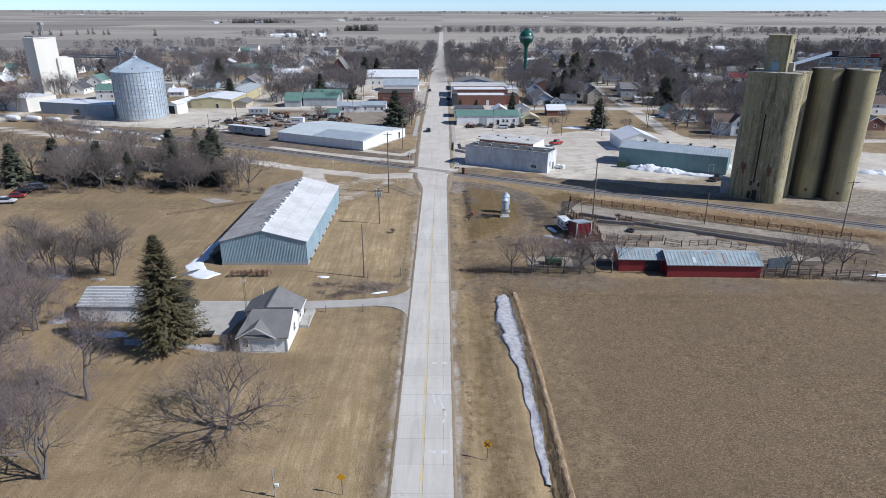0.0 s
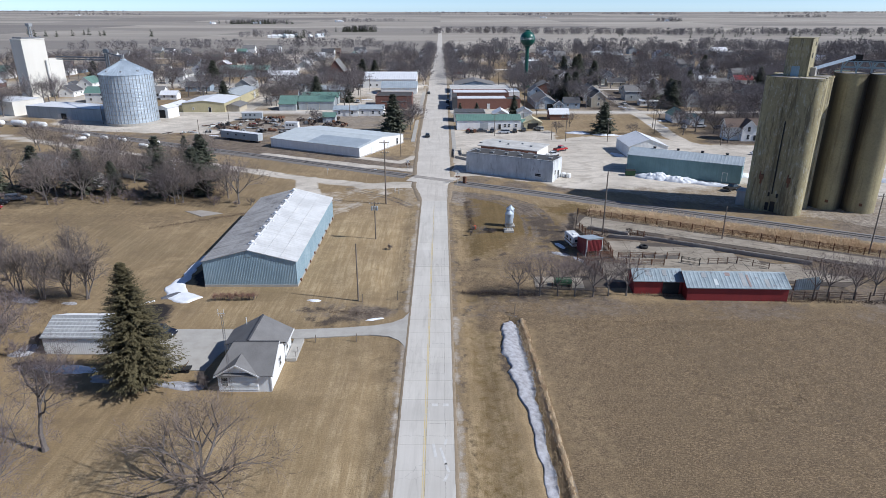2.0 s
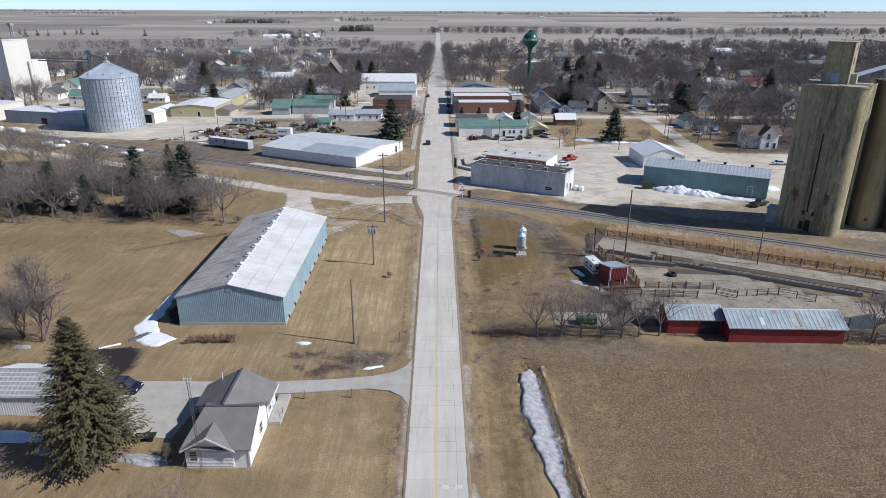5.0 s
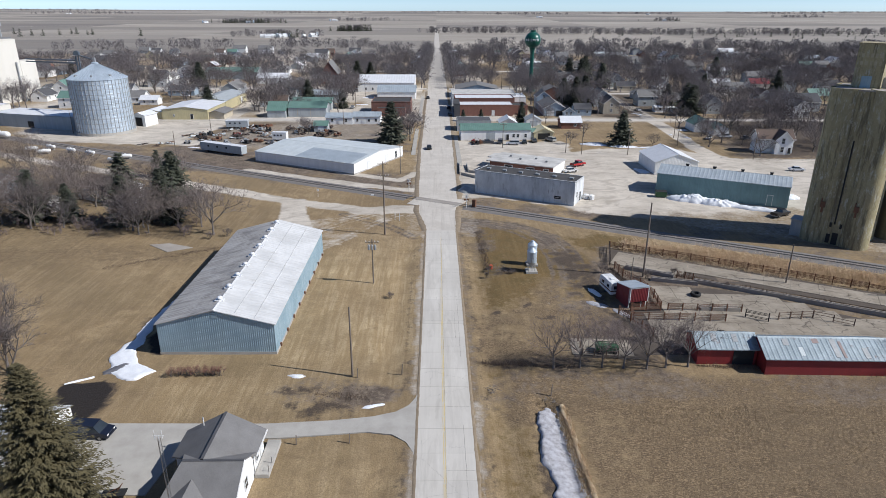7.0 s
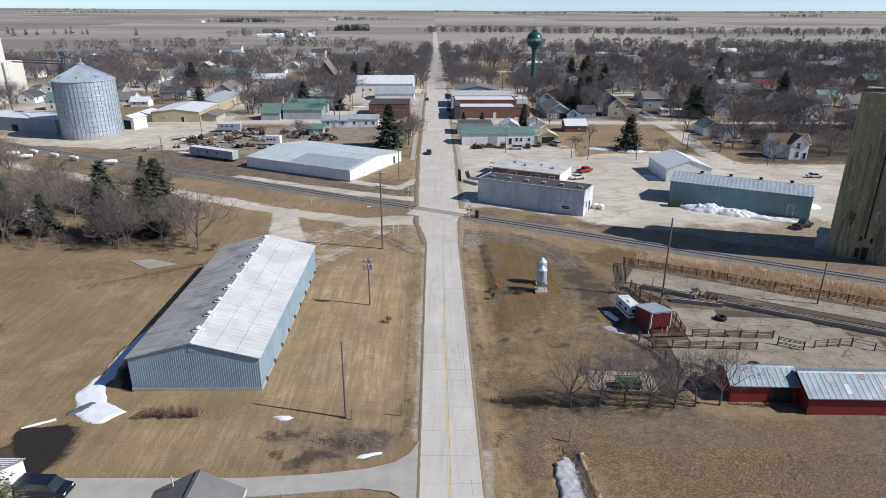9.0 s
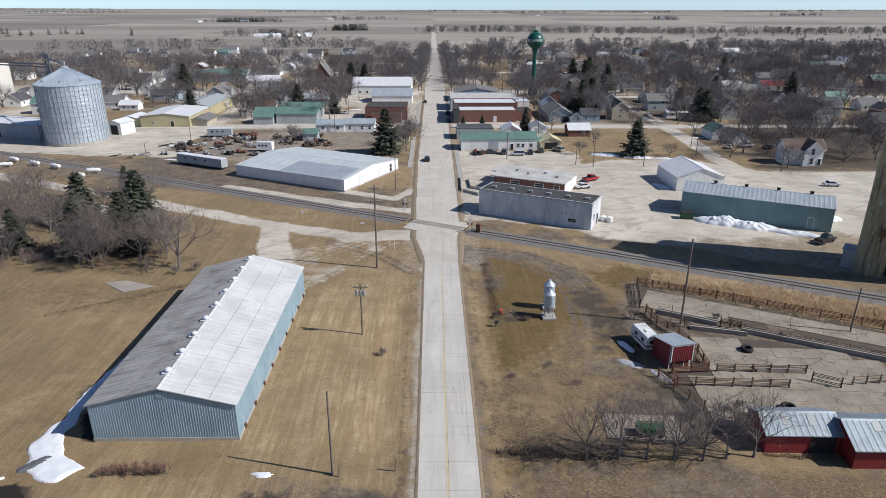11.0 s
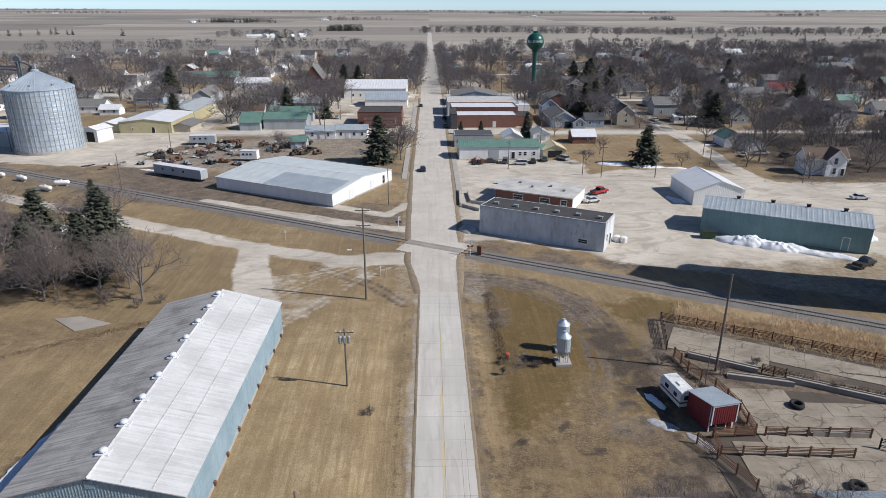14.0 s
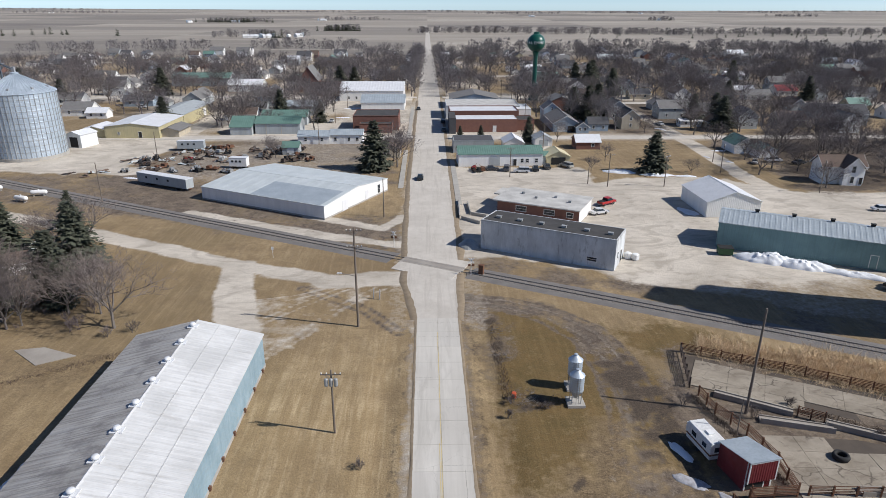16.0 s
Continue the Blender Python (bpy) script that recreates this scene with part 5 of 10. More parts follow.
def steel_bin():
    b = thing("grain_bin", pose(-134.6, 295.2, 0), "large corrugated galvanized steel grain bin", "grain bin")
    r, eave, top = 10.7, 21.2, 27.0
    part("footing", Geo().lathe(0, 0, [(r + 0.35, -0.3), (r + 0.35, 1.0), (r, 1.0)], 64), M["concrete"], b)
    rings = []
    nr = 16
    for i in range(nr):
        z0 = 1.0 + (eave - 1.0) * i / nr
        z1 = 1.0 + (eave - 1.0) * (i + 1) / nr
        rings += [(r, z0), (r + 0.035, z0 + 0.12), (r + 0.035, z1 - 0.12), (r, z1)]
    part("shell", Geo().lathe(0, 0, rings, 72, cap=False), M["zinc"], b)
    for i in range(1, 11):
        z = 1.0 + (eave - 1.0) * i / 11
        part("seam", Geo().lathe(0, 0, [(r + 0.03, z - 0.07), (r + 0.075, z - 0.07), (r + 0.075, z + 0.07), (r + 0.03, z + 0.07)], 72, cap=False), M["zinc_dull"], b)
    me = Geo().box((r + 0.09, 0, (eave + 1) / 2), (0.14, 0.16, eave - 1)).data("stiffener")
    me.materials.append(M["zinc_dull"])
    for i in range(48):
        part("stiffener", me, M["zinc_dull"], b).matrix_local = pose(0, 0, 0, 0, 0, 7.5 * i)
    part("bin_roof", Geo().lathe(0, 0, [(r + 0.35, eave - 0.1), (r + 0.2, eave + 0.05), (1.2, top - 0.6), (1.2, top), (0.2, top + 0.3)], 48), M["zinc"], b)
    me = Geo().tube((r + 0.2, 0, eave + 0.12), (1.2, 0, top - 0.52), 0.07, n=4).data("roof_rib")
    me.materials.append(M["zinc"])
    for i in range(48):
        part("roof_rib", me, M["zinc"], b).matrix_local = pose(0, 0, 0, 0, 0, 7.5 * i)
    for i in range(8):
        a = 2 * math.pi * (i + 0.3) / 8
        part("roof_vent", Geo().box((8.6 * math.cos(a), 8.6 * math.sin(a), eave + 1.35), (0.8, 0.7, 0.7), math.degrees(a)), M["zinc_dull"], b)
    part("leg_head", Geo().box((0, 0, top + 1.0), (0.8, 0.8, 1.6)), M["zinc_dull"], b)
    return b


def bin_leg():
    """The bucket elevator behind the bin, and the pipes that bridge to the white tower."""
    mx, my, top = MAST
    b = thing("bucket_elevator_mast", pose(mx, my, 0), "dark blue-grey bucket elevator behind the bin with bridging pipes", "grain equipment")
    for s in (-0.55, 0.55):
        part("leg_casing", Geo().box((s, 0, (top - 2) / 2), (0.45, 0.5, top - 2)), M["blue_steel"], b)
    g = Geo()
    for i in range(int(top / 2.5)):
        g.tube((-0.55, 0, i * 2.5), (0.55, 0, i * 2.5 + 2.5), 0.06, n=4)
    part("bracing", g, M["blue_steel"], b)
    part("head", Geo().box((0, 0, top - 1.2), (2.2, 1.1, 1.3)).add(*(lambda q: ([(x, z, y + top - 1.2) for x, y, z in q.v], q.f))(Geo().lathe(0, 0, [(1.0, -0.5), (1.1, 0), (1.0, 0.5)], 16))), M["blue_steel"], b)
    part("platform", Geo().box((0, 0, top - 2.2), (3.4, 2.6, 0.14)), M["zinc_dull"], b)
    for y in (-1.2, 1.2):
        rail = Geo().tube((-1.6, y, top - 1.1), (1.6, y, top - 1.1), 0.04, n=4)
        for x in (-1.6, 0, 1.6):
            rail.tube((x, y, top - 2.2), (x, y, top - 1.1), 0.04, n=4)
        part("platform_rail", rail, M["blue_steel"], b)
    part("spout", Geo().tube((0.8, -0.3, top - 2.0), (-134.6 - mx, 295.2 - my, 27.9), 0.28, n=6), M["blue_steel"], b)
    for z in (0.0, 1.1):
        part("bridge_pipe", Geo().tube((-0.8, 0, top - 5.2 + z), (-196.9 - mx, 353.6 - my, top - 7.7 + z), 0.3, n=6), M["blue_steel"], b)
    return b


def white_elevator():
    b = thing("concrete_elevator", pose(-225.5, 373, 0, 0, 0, RAIL_TURN), "tall off-white concrete grain elevator tower", "grain elevator")
    part("tower_wall", Geo().box((-5.0, 6.5, 15.4), (10, 13, 31.6)), M["white_concrete"], b)
    part("lower_wall", Geo().box((-4.5, 17.2, 10), (9, 8.2, 20.8)), M["white_concrete"], b)
    part("roof_cap", Geo().box((-5, 6.5, 31.3), (10.4, 13.4, 0.4)), M["white_concrete"], b)
    for s in (-1, 1):
        part("head_leg", Geo().tube((-5 + s, 9, 31), (-5 + s, 9, 38.5), 0.35, n=6), M["zinc_dull"], b)
    part("head_box", Geo().box((-5, 9, 38.6), (3.4, 1.8, 1.6)), M["zinc_dull"], b)
    part("roof_rail", Geo().box((-5, 1, 32.1), (8, 0.1, 0.9)).box((-1, 6.5, 32.1), (0.1, 11, 0.9)), M["steel"], b)
    part("dust_pipe", Geo().tube((0.5, 11, 0), (0.5, 11, 20), 0.45, n=8).tube((1.8, 11, 0), (1.8, 11, 9), 0.7, n=8), M["zinc_dull"], b)
    return b


def water_tower():
    b = thing("water_tower", pose(56.0, 430, 0), "dark green steel water tower with a round tank", "water tower")
    rings = [(2.9, -0.2), (2.9, 0.2), (2.5, 2.0), (1.9, 4.2), (1.35, 6.5), (1.15, 9), (1.1, 22), (1.25, 23.5), (1.9, 25.0)]
    part("column", Geo().lathe(0, 0, rings, 32, cap=False), M["tower_green"], b, smooth=True)
    tank = [(1.7, 24.8)] + [(4.65 * math.cos(a), 29.5 + 4.65 * math.sin(a)) for a in (math.radians(-72 + i * 10) for i in range(17))]
    t = part("tank", Geo().lathe(0, 0, tank, 48), M["tower_green"], b, smooth=True)
    for line_no, (text, size) in enumerate((("KLEMME", 2.0),)):
        for i, ch in enumerate(text):
            cu = bpy.data.curves.new("letter", "FONT")
            cu.body, cu.size, cu.align_x, cu.extrude = ch, size, "CENTER", 0.04
            tmp = bpy.data.objects.new("letter", cu)
            me = bpy.data.meshes.new_from_object(tmp)
            bpy.data.objects.remove(tmp)
            me.materials.append(M["white_trim"])
            ang = math.radians(-90 - 8.5 + (i - 2.5) * 19.0)
            lt = new("letter", me)
            lt.parent = t
            lt.matrix_local = pose(4.68 * math.cos(ang), 4.68 * math.sin(ang), 29.0, 90, 0, math.degrees(ang) + 90)
    part("vent_cap", Geo().lathe(0, 0, [(0.5, 34.0), (0.5, 34.5), (0.1, 34.8)], 12), M["tower_green"], b)
    part("rail_ring", Geo().lathe(0, 0, [(1.6, 34.0), (1.6, 34.9), (1.55, 34.9), (1.55, 34.0)], 20, cap=False), M["tower_green"], b)
    return b


big_shed()
silo_group()
steel_bin()
bin_leg()
white_elevator()
water_tower()

# low buildings of the elevator yard
flat_building("elevator_annex", pose(-205, 324, 0, 0, 0, -22), 21, 16, 6.4, M["white_concrete"], M["white_roof"], "low off-white concrete annex beside the elevator", "building", parapet=0.15, holes=[("r", 0, 2, 3, 4, "overhead_door", M["white_roof"])])
flat_building("scale_house_shed", pose(-168, 311, 0, 0, 0, -16), 42, 15, 5.2, M["siding_grey"], M["white_roof"], "long grey flat-roofed storage building in the elevator yard", "building", parapet=0.1, holes=[("f", 0, 1.3, 3, 2.6, "overhead_door", M["dark"])])
gable_building("bin_shed", pose(-125.5, 311, 0, 0, 0, 75), 8, 6, 4.6, 5.6, M["white_paint"], M["white_roof"], "small white drive-through shed beside the grain bin", "shed", holes=[("l", 0, 1.9, 3.2, 3.6, "overhead_door", M["dark"])])

# beyond the railway, this side of the street
flat_building("concrete_warehouse", at_rail(9.6, 205.0, 27.9, 8.6), 27.9, 8.6, 6.15, M["grey_block"], M["tar_roof"], "long grey painted block warehouse with a black tar roof", "warehouse",
              holes=[("f", 9.5, 1.6, 2.0, 0.8, "window"), ("r", 1.0, 1.3, 1.2, 2.4, "door", M["dark"]), ("r", -2.0, 2.4, 1.0, 1.4, "window")], skylights=6, parapet=0.12, fall=0.35)
office = flat_building("brick_office", at_rail(15.6, 229.2, 20.3, 11.5), 20.3, 11.5, 3.3, M["brick_red"], M["patched_roof"], "low brown brick office with a pale patched flat roof", "building",
              holes=[("f", -4, 1.9, 2.6, 1.2, "window"), ("f", 3, 1.9, 2.6, 1.2, "window"), ("f", 8, 1.9, 1.6, 1.2, "window"), ("r", 0, 1.6, 11.4, 3.2, "end_wall", M["white_paint"])], parapet=0)
part("roof_overhang", Geo().box((-0.3, -0.2, 3.45), (21.6, 13.0, 0.26)).box((-11.4, 3.0, 3.0), (4.0, 6.0, 0.25)), M["patched_roof"], office, "pale patched roof edge")
for i in range(4):
    part("roof_vent", Geo().box((-6.0 + 4.2 * i, 1.5 - (i % 2) * 2.6, 3.8), (0.7, 0.6, 0.5)), M["zinc_dull"], office)
gable_building("white_shed", pose(72.2, 232.8, 0, 0, 0, 91), 15.5, 13.2, 3.8, 6.2, M["white_paint"], M["white_roof"], "white gabled metal shed with small windows", "shed", over=0.3, wall_rib=0.45,
               holes=[("f", -4, 2.0, 1.0, 1.1, "window"), ("f", 0, 2.0, 1.0, 1.1, "window"), ("f", 4, 2.0, 1.0, 1.1, "window")])
teal = gable_building("teal_warehouse", at_rail(59.6, 205.0, 32.6, 11.5), 32.6, 11.5, 5.4, 6.7, M["teal_sheet"], M["pale_blue_roof"], "long teal steel warehouse with a pale metal roof", "warehouse", over=0.2, rib=1.0, wall_rib=0.35,
               holes=[("f", 12, 1.5, 1.2, 2.6, "door", M["teal_sheet"])])
for i in range(4):
    part("roof_vent", Geo().box((-9.5 + 7.0 * i, 0.4, 6.95), (0.7, 0.7, 0.7)).box((-9.5 + 7.0 * i, 0.4, 7.35), (0.95, 0.95, 0.1)), M["dark"], teal)
white_wh = gable_building("white_warehouse", pose(-36.5, 246.0, 0, 0, 0, -27.6), 39, 29, 3.3, 4.7, M["white_paint"], M["pale_steel"], "wide low white warehouse with a pale metal roof", "warehouse", over=0.15, rib=3.2, base=0.35,
               holes=[("r", -6, 1.4, 2.4, 2.6, "overhead_door", M["white_roof"]), ("r", 4, 1.5, 1.6, 2.4, "overhead_door", M["white_roof"]), ("r", 10, 1.6, 1.2, 2.2, "window")])

# farm buildings on the near side
red_barn = gable_building("red_barn", pose(53.6, 114.6, 0, 0, 0, -2), 17.4, 6.6, 2.5, 4.0, M["red_paint"], M["barn_roof"], "long low red wooden barn with a patched metal roof", "barn", over=0.3, rib=0.75)
# the opening is a dark sheet for the shaded inside of the lean-to
lean_to = gable_building("barn_lean_to", pose(40.6, 116.8, 0, 0, 0, -2), 8.4, 5.0, 2.5, 3.7, M["red_paint"], M["barn_roof"], "open-sided red lean-to with a metal roof", "barn", over=0.3, rib=0.75, holes=[("f", 2.3, 1.1, 2.9, 2.2, "opening", M["dark"])])


def roof_panel(barn, W, e, p, x, f0, f1, wd, mat, label):
    """A sheet of another colour let into the front slope, f0 and f1 down from the ridge."""
    k, y = (p - e) / (W / 2), W / 2
    a, b = -f0 * y, -f1 * y
    za, zb = p - k * f0 * y + 0.165, p - k * f1 * y + 0.165
    part("roof_panel", Geo().add([(x - wd / 2, a, za), (x + wd / 2, a, za), (x + wd / 2, b, zb), (x - wd / 2, b, zb), (x - wd / 2, a, za - 0.06), (x + wd / 2, a, za - 0.06), (x + wd / 2, b, zb - 0.06), (x - wd / 2, b, zb - 0.06)],
                                 [(0, 3, 2, 1), (4, 5, 6, 7), (0, 1, 5, 4), (1, 2, 6, 5), (2, 3, 7, 6), (3, 0, 4, 7)]), M[mat], barn, label)


roof_panel(white_wh, 29, 3.3, 4.7, 7.6, 0.32, 0.99, 21.5, "pale_blue_roof", "large patch of bluish roof sheets")
for x in (-1.7, 1.3):
    roof_panel(lean_to, 5.0, 2.5, 3.7, x, 0.12, 0.62, 0.75, "zinc_dull", "darker grey roof sheet")
for x, f0, f1, wd, mat, label in ((-5.4, 0.1, 0.42, 0.8, "zinc_dull", "darker grey roof sheet"), (-1.2, 0.08, 0.3, 0.9, "old_red_sheet", "dull red-brown roof sheet"), (1.2, 0.1, 0.95, 0.75, "zinc_dull", "darker grey roof sheet"), (2.1, 0.2, 0.98, 0.4, "old_red_sheet", "dull red-brown roof sheet"), (5.2, 0.5, 0.98, 0.7, "zinc_dull", "darker grey roof sheet"), (-3.6, 0.5, 0.9, 0.6, "pale_steel", "newer bright roof sheet")):
    roof_panel(red_barn, 6.6, 2.5, 4.0, x, f0, f1, wd, mat, label)


# ---- plants ----
class Plant:
    """Triangles of one plant: woody (trunk and limbs) and fine (twigs or needles)."""

    def __init__(self, seed, fuzz=0, thin=9):
        self.r, self.fuzz, self.thin, self.bend = random.Random(seed), fuzz, thin, 0.22
        self.woody, self.fine = Geo(), Geo()

    def limb(self, p, q, r0, r1, n):
        d = (q - p).normalized()
        u = d.orthogonal().normalized()
        w = d.cross(u)
        g = self.woody
        k = len(g.v)
        for c, r in ((p, r0), (q, r1)):
            g.v += [tuple(c + r * (math.cos(a) * u + math.sin(a) * w)) for a in (2 * math.pi * i / n for i in range(n))]
        g.f += [(k + i, k + (i + 1) % n, k + n + (i + 1) % n, k + n + i) for i in range(n)]

    def twig(self, p, q, w):
        d = q - p
        s = d.cross(Vector((self.r.uniform(-1, 1), self.r.uniform(-1, 1), self.r.uniform(-1, 1))))
        s = s.normalized() * w if s.length > 1e-6 else Vector((w, 0, 0))
        k = len(self.fine.v)
        self.fine.v += [tuple(p - s), tuple(p + s), tuple(q)]
        self.fine.f.append((k, k + 1, k + 2))

    def grow(self, p, d, length, r, level, kids, wide, twig_w, lift, fork=0.42):
        """One branch that bends, and its children; the last level is twigs."""
        rng = self.r
        steps = 3 if level < 2 else 2
        if self.bend > 0.3:
            steps += 1
        pts, dirs = [p], [d]
        for i in range(steps):
            d = (d + Vector((rng.uniform(-1, 1), rng.uniform(-1, 1), rng.uniform(-0.6, 1) + lift)) * self.bend).normalized()
            q = p + d * length / steps
            if level < min(self.thin, len(kids) - 1):
                self.limb(p, q, r * (1 - 0.7 * i / steps), r * (1 - 0.7 * (i + 1) / steps), 6 if level == 0 else 4 if level == 1 else 3)
            else:
                self.twig(p, q + (q - p) * 0.25, twig_w * (1.3 if level == len(kids) - 1 else 1.9))
            p = q
            pts.append(p)
            dirs.append(d)
        if level >= len(kids):
            return
        for i in range(kids[level]):
            f = rng.uniform(fork if level == 0 else 0.2, 1.0) * steps
            j = min(int(f), steps - 1)
            at = pts[j].lerp(pts[j + 1], f - j)
            side = dirs[j + 1].cross(Vector((rng.uniform(-1, 1), rng.uniform(-1, 1), rng.uniform(-1, 1)))).normalized()
            nd = (dirs[j + 1] * rng.uniform(0.35, 0.9) + side * wide).normalized()
            ln = length * rng.uniform(0.5, 0.82) * (1.15 - 0.35 * f / steps)
            if level == len(kids) - 1:
                end = at + (nd + Vector((0, 0, 0.1))) * ln
                self.twig(at, end, twig_w)
                for q in range(self.fuzz):
                    mid = at.lerp(end, rng.uniform(0.2, 0.8))
                    self.twig(mid, mid + (nd + Vector((rng.uniform(-1, 1), rng.uniform(-1, 1), rng.uniform(-0.8, 1)))).normalized() * ln * 0.5, twig_w)
            else:
                self.grow(at, nd, ln, max(r * 0.5, 0.012), level + 1, kids, wide, twig_w, lift)

    def bare(self, height, trunk, r, kids=(6, 5, 5, 5), wide=0.75, twig_w=0.02, lift=0.35, stems=1, lean=0.15, fork=0.42):
        for s in range(stems):
            d = Vector((self.r.uniform(-lean, lean), self.r.uniform(-lean, lean), 1)).normalized()
            base = Vector((self.r.uniform(-0.3, 0.3), self.r.uniform(-0.3, 0.3), -0.2)) if stems > 1 else Vector((0, 0, -0.25))
            if stems == 1:
                self.limb(base, base + Vector((0, 0, 0.7)), r * 1.5, r, 7)
                base = base + Vector((0, 0, 0.65))
            self.grow(base, d, height * 0.62, r, 0, kids, wide, twig_w, lift, fork)
        return self

    def crown(self, height, r, kids=(5, 4, 4, 4), tilt=52, w=0.036, fuzz=2, low=0.2):
        """A full-grown street tree: short trunk, rising limbs, a rounded head of fine twigs."""
        rng, size = self.r, (0.35, 0.25, 0.17, 0.12)
        top = Vector((rng.uniform(-0.3, 0.3), rng.uniform(-0.3, 0.3), height * low))
        self.limb(Vector((0, 0, -0.3)), Vector((0, 0, 0.5)), r * 1.5, r * 1.05, 6)
        self.limb(Vector((0, 0, 0.45)), top, r * 1.05, r * 0.85, 6)

        def shoot(p, d, level, rad):
            ln = height * size[level] * rng.uniform(0.78, 1.15)
            turn = (d + Vector((rng.uniform(-1, 1), rng.uniform(-1, 1), rng.uniform(-0.4, 1))) * 0.2).normalized()
            mid = p + d * ln * 0.5
            end = mid + turn * ln * 0.5
            if level < 2:
                self.limb(p, mid, rad, rad * 0.76, 4 - level)
                self.limb(mid, end, rad * 0.76, rad * 0.5, 4 - level)
            else:
                self.twig(p, end + turn * ln * 0.15, w * (1.5 if level == 2 else 1.0))
            if level + 1 < len(kids):
                spread_out(p, mid, end, d, turn, level + 1, rad * 0.52)
            else:
                for q in range(fuzz):
                    at = p.lerp(end, rng.uniform(0.25, 0.95))
                    side = Vector((rng.uniform(-1, 1), rng.uniform(-1, 1), rng.uniform(-0.7, 1)))
                    self.twig(at, at + (turn * 0.7 + side).normalized() * ln * rng.uniform(0.5, 0.8), w * 0.85)

        def spread_out(p, mid, end, d, turn, level, rad):
            for i in range(kids[level]):
                f = 0.4 + 0.6 * (i + 0.7) / kids[level]
                at = p.lerp(mid, f * 2) if f < 0.5 else mid.lerp(end, f * 2 - 1)
                u = turn.orthogonal().normalized()
                v, a = turn.cross(u), 2.4 * i + rng.uniform(-0.6, 0.6)
                b = math.radians(rng.uniform(24, 54))
                nd = (turn * math.cos(b) + (u * math.cos(a) + v * math.sin(a)) * math.sin(b) + Vector((0, 0, 0.14))).normalized()
                shoot(at, nd, level, rad)

        for i in range(kids[0]):
            a, b = 2.4 * i + rng.uniform(-0.4, 0.4), math.radians(rng.uniform(0.55, 1.0) * tilt if i else rng.uniform(4, 12))
            shoot(top - Vector((0, 0, height * 0.05 * rng.random())), Vector((math.cos(a) * math.sin(b), math.sin(a) * math.sin(b), math.cos(b))), 0, r * 0.62)
        return self

    def spruce(self, height, radius, whorls, arms, sprays, size, bottom=0.06, broad=0.5):
        rng = self.r
        self.limb(Vector((0, 0, -0.3)), Vector((0, 0, height * 0.5)), radius * 0.075, radius * 0.05, 7)
        self.limb(Vector((0, 0, height * 0.5)), Vector((0, 0, height * 0.99)), radius * 0.05, 0.02, 5)
        for i in range(whorls):
            f = bottom + (1 - bottom) * (i + rng.random()) / whorls
            z = f * height
            reach = radius * (1 - f) ** 0.8 * (1.0 if f > 0.12 else 0.75)
            for j in range(max(3, int(arms * (1 - 0.5 * f)))):
                a = rng.uniform(0, 2 * math.pi)
                ln = (reach + 0.25) * rng.uniform(0.45, 1.15)
                drop = rng.uniform(0.1, 0.35) * (1 - f) - 0.25 * f
                out = Vector((math.cos(a), math.sin(a), -drop)).normalized()
                tip = Vector((0, 0, z)) + out * ln
                self.twig(Vector((0, 0, z)), tip, 0.03)
                side = Vector((-math.sin(a), math.cos(a), 0))
                for k in range(sprays):
                    s = (k + rng.uniform(0.35, 1.0)) / sprays
                    c = Vector((0, 0, z)) + out * ln * s + Vector((0, 0, 0.12 * ln * s * s))
                    w = size * rng.uniform(0.6, 1.2) * (1.15 - 0.55 * s) * (0.55 + 0.6 * (1 - f))
                    sw = side * rng.choice((-1, 1))
                    e = (out * rng.uniform(0.6, 1.1) + sw * rng.uniform(0.2, 0.9) + Vector((0, 0, rng.uniform(-0.75, 0.1)))).normalized() * w * 1.5
                    t = e.cross(Vector((rng.uniform(-0.4, 0.4), rng.uniform(-0.4, 0.4), 1))).normalized() * w * broad
                    g = self.fine
                    k0 = len(g.v)
                    g.v += [tuple(c), tuple(c + e * 0.5 + t), tuple(c + e), tuple(c + e * 0.45 - t)]
                    g.f += [(k0, k0 + 1, k0 + 2, k0 + 3)]
        return self


def plant_thing(name, plant, m, label, category, wood, fine, group="", fine_name="crown"):
    t = thing(name, m, label, category, group)
    part("trunk", plant.woody, wood, t)
    part(fine_name, plant.fine, fine, t)
    return t


def twig_clump(seed):
    """A far leafless tree as points and triangles: a trunk and a loose head of slanting twig sprays."""
    rng = np.random.default_rng(seed)
    n = 90
    up = rng.uniform(0, 1, n) ** 0.8
    reach = 4.6 * np.sqrt(np.clip(1 - (up * 1.25 - 0.4) ** 2, 0.05, 1)) * np.sqrt(rng.uniform(0.02, 1, n))
    a = rng.uniform(0, 2 * math.pi, n)
    c = np.stack([reach * np.cos(a), reach * np.sin(a), 1.0 + up * 9.5], 1)
    d = np.stack([np.cos(a) * 0.5, np.sin(a) * 0.5, rng.uniform(0.4, 1.2, n)], 1) * rng.uniform(1.0, 2.2, n)[:, None]
    w = rng.normal(0, 0.32, (n, 3))
    v = np.stack([c - w, c + w, c + d], 1).reshape(-1, 3)
    v = np.concatenate([v, [(-0.3, 0, -0.5), (0.3, 0, -0.5), (0, 0, 8), (0, -0.3, -0.5), (0, 0.3, -0.5), (0, 0, 8)]])
    return v, np.arange(len(v)).reshape(-1, 3)


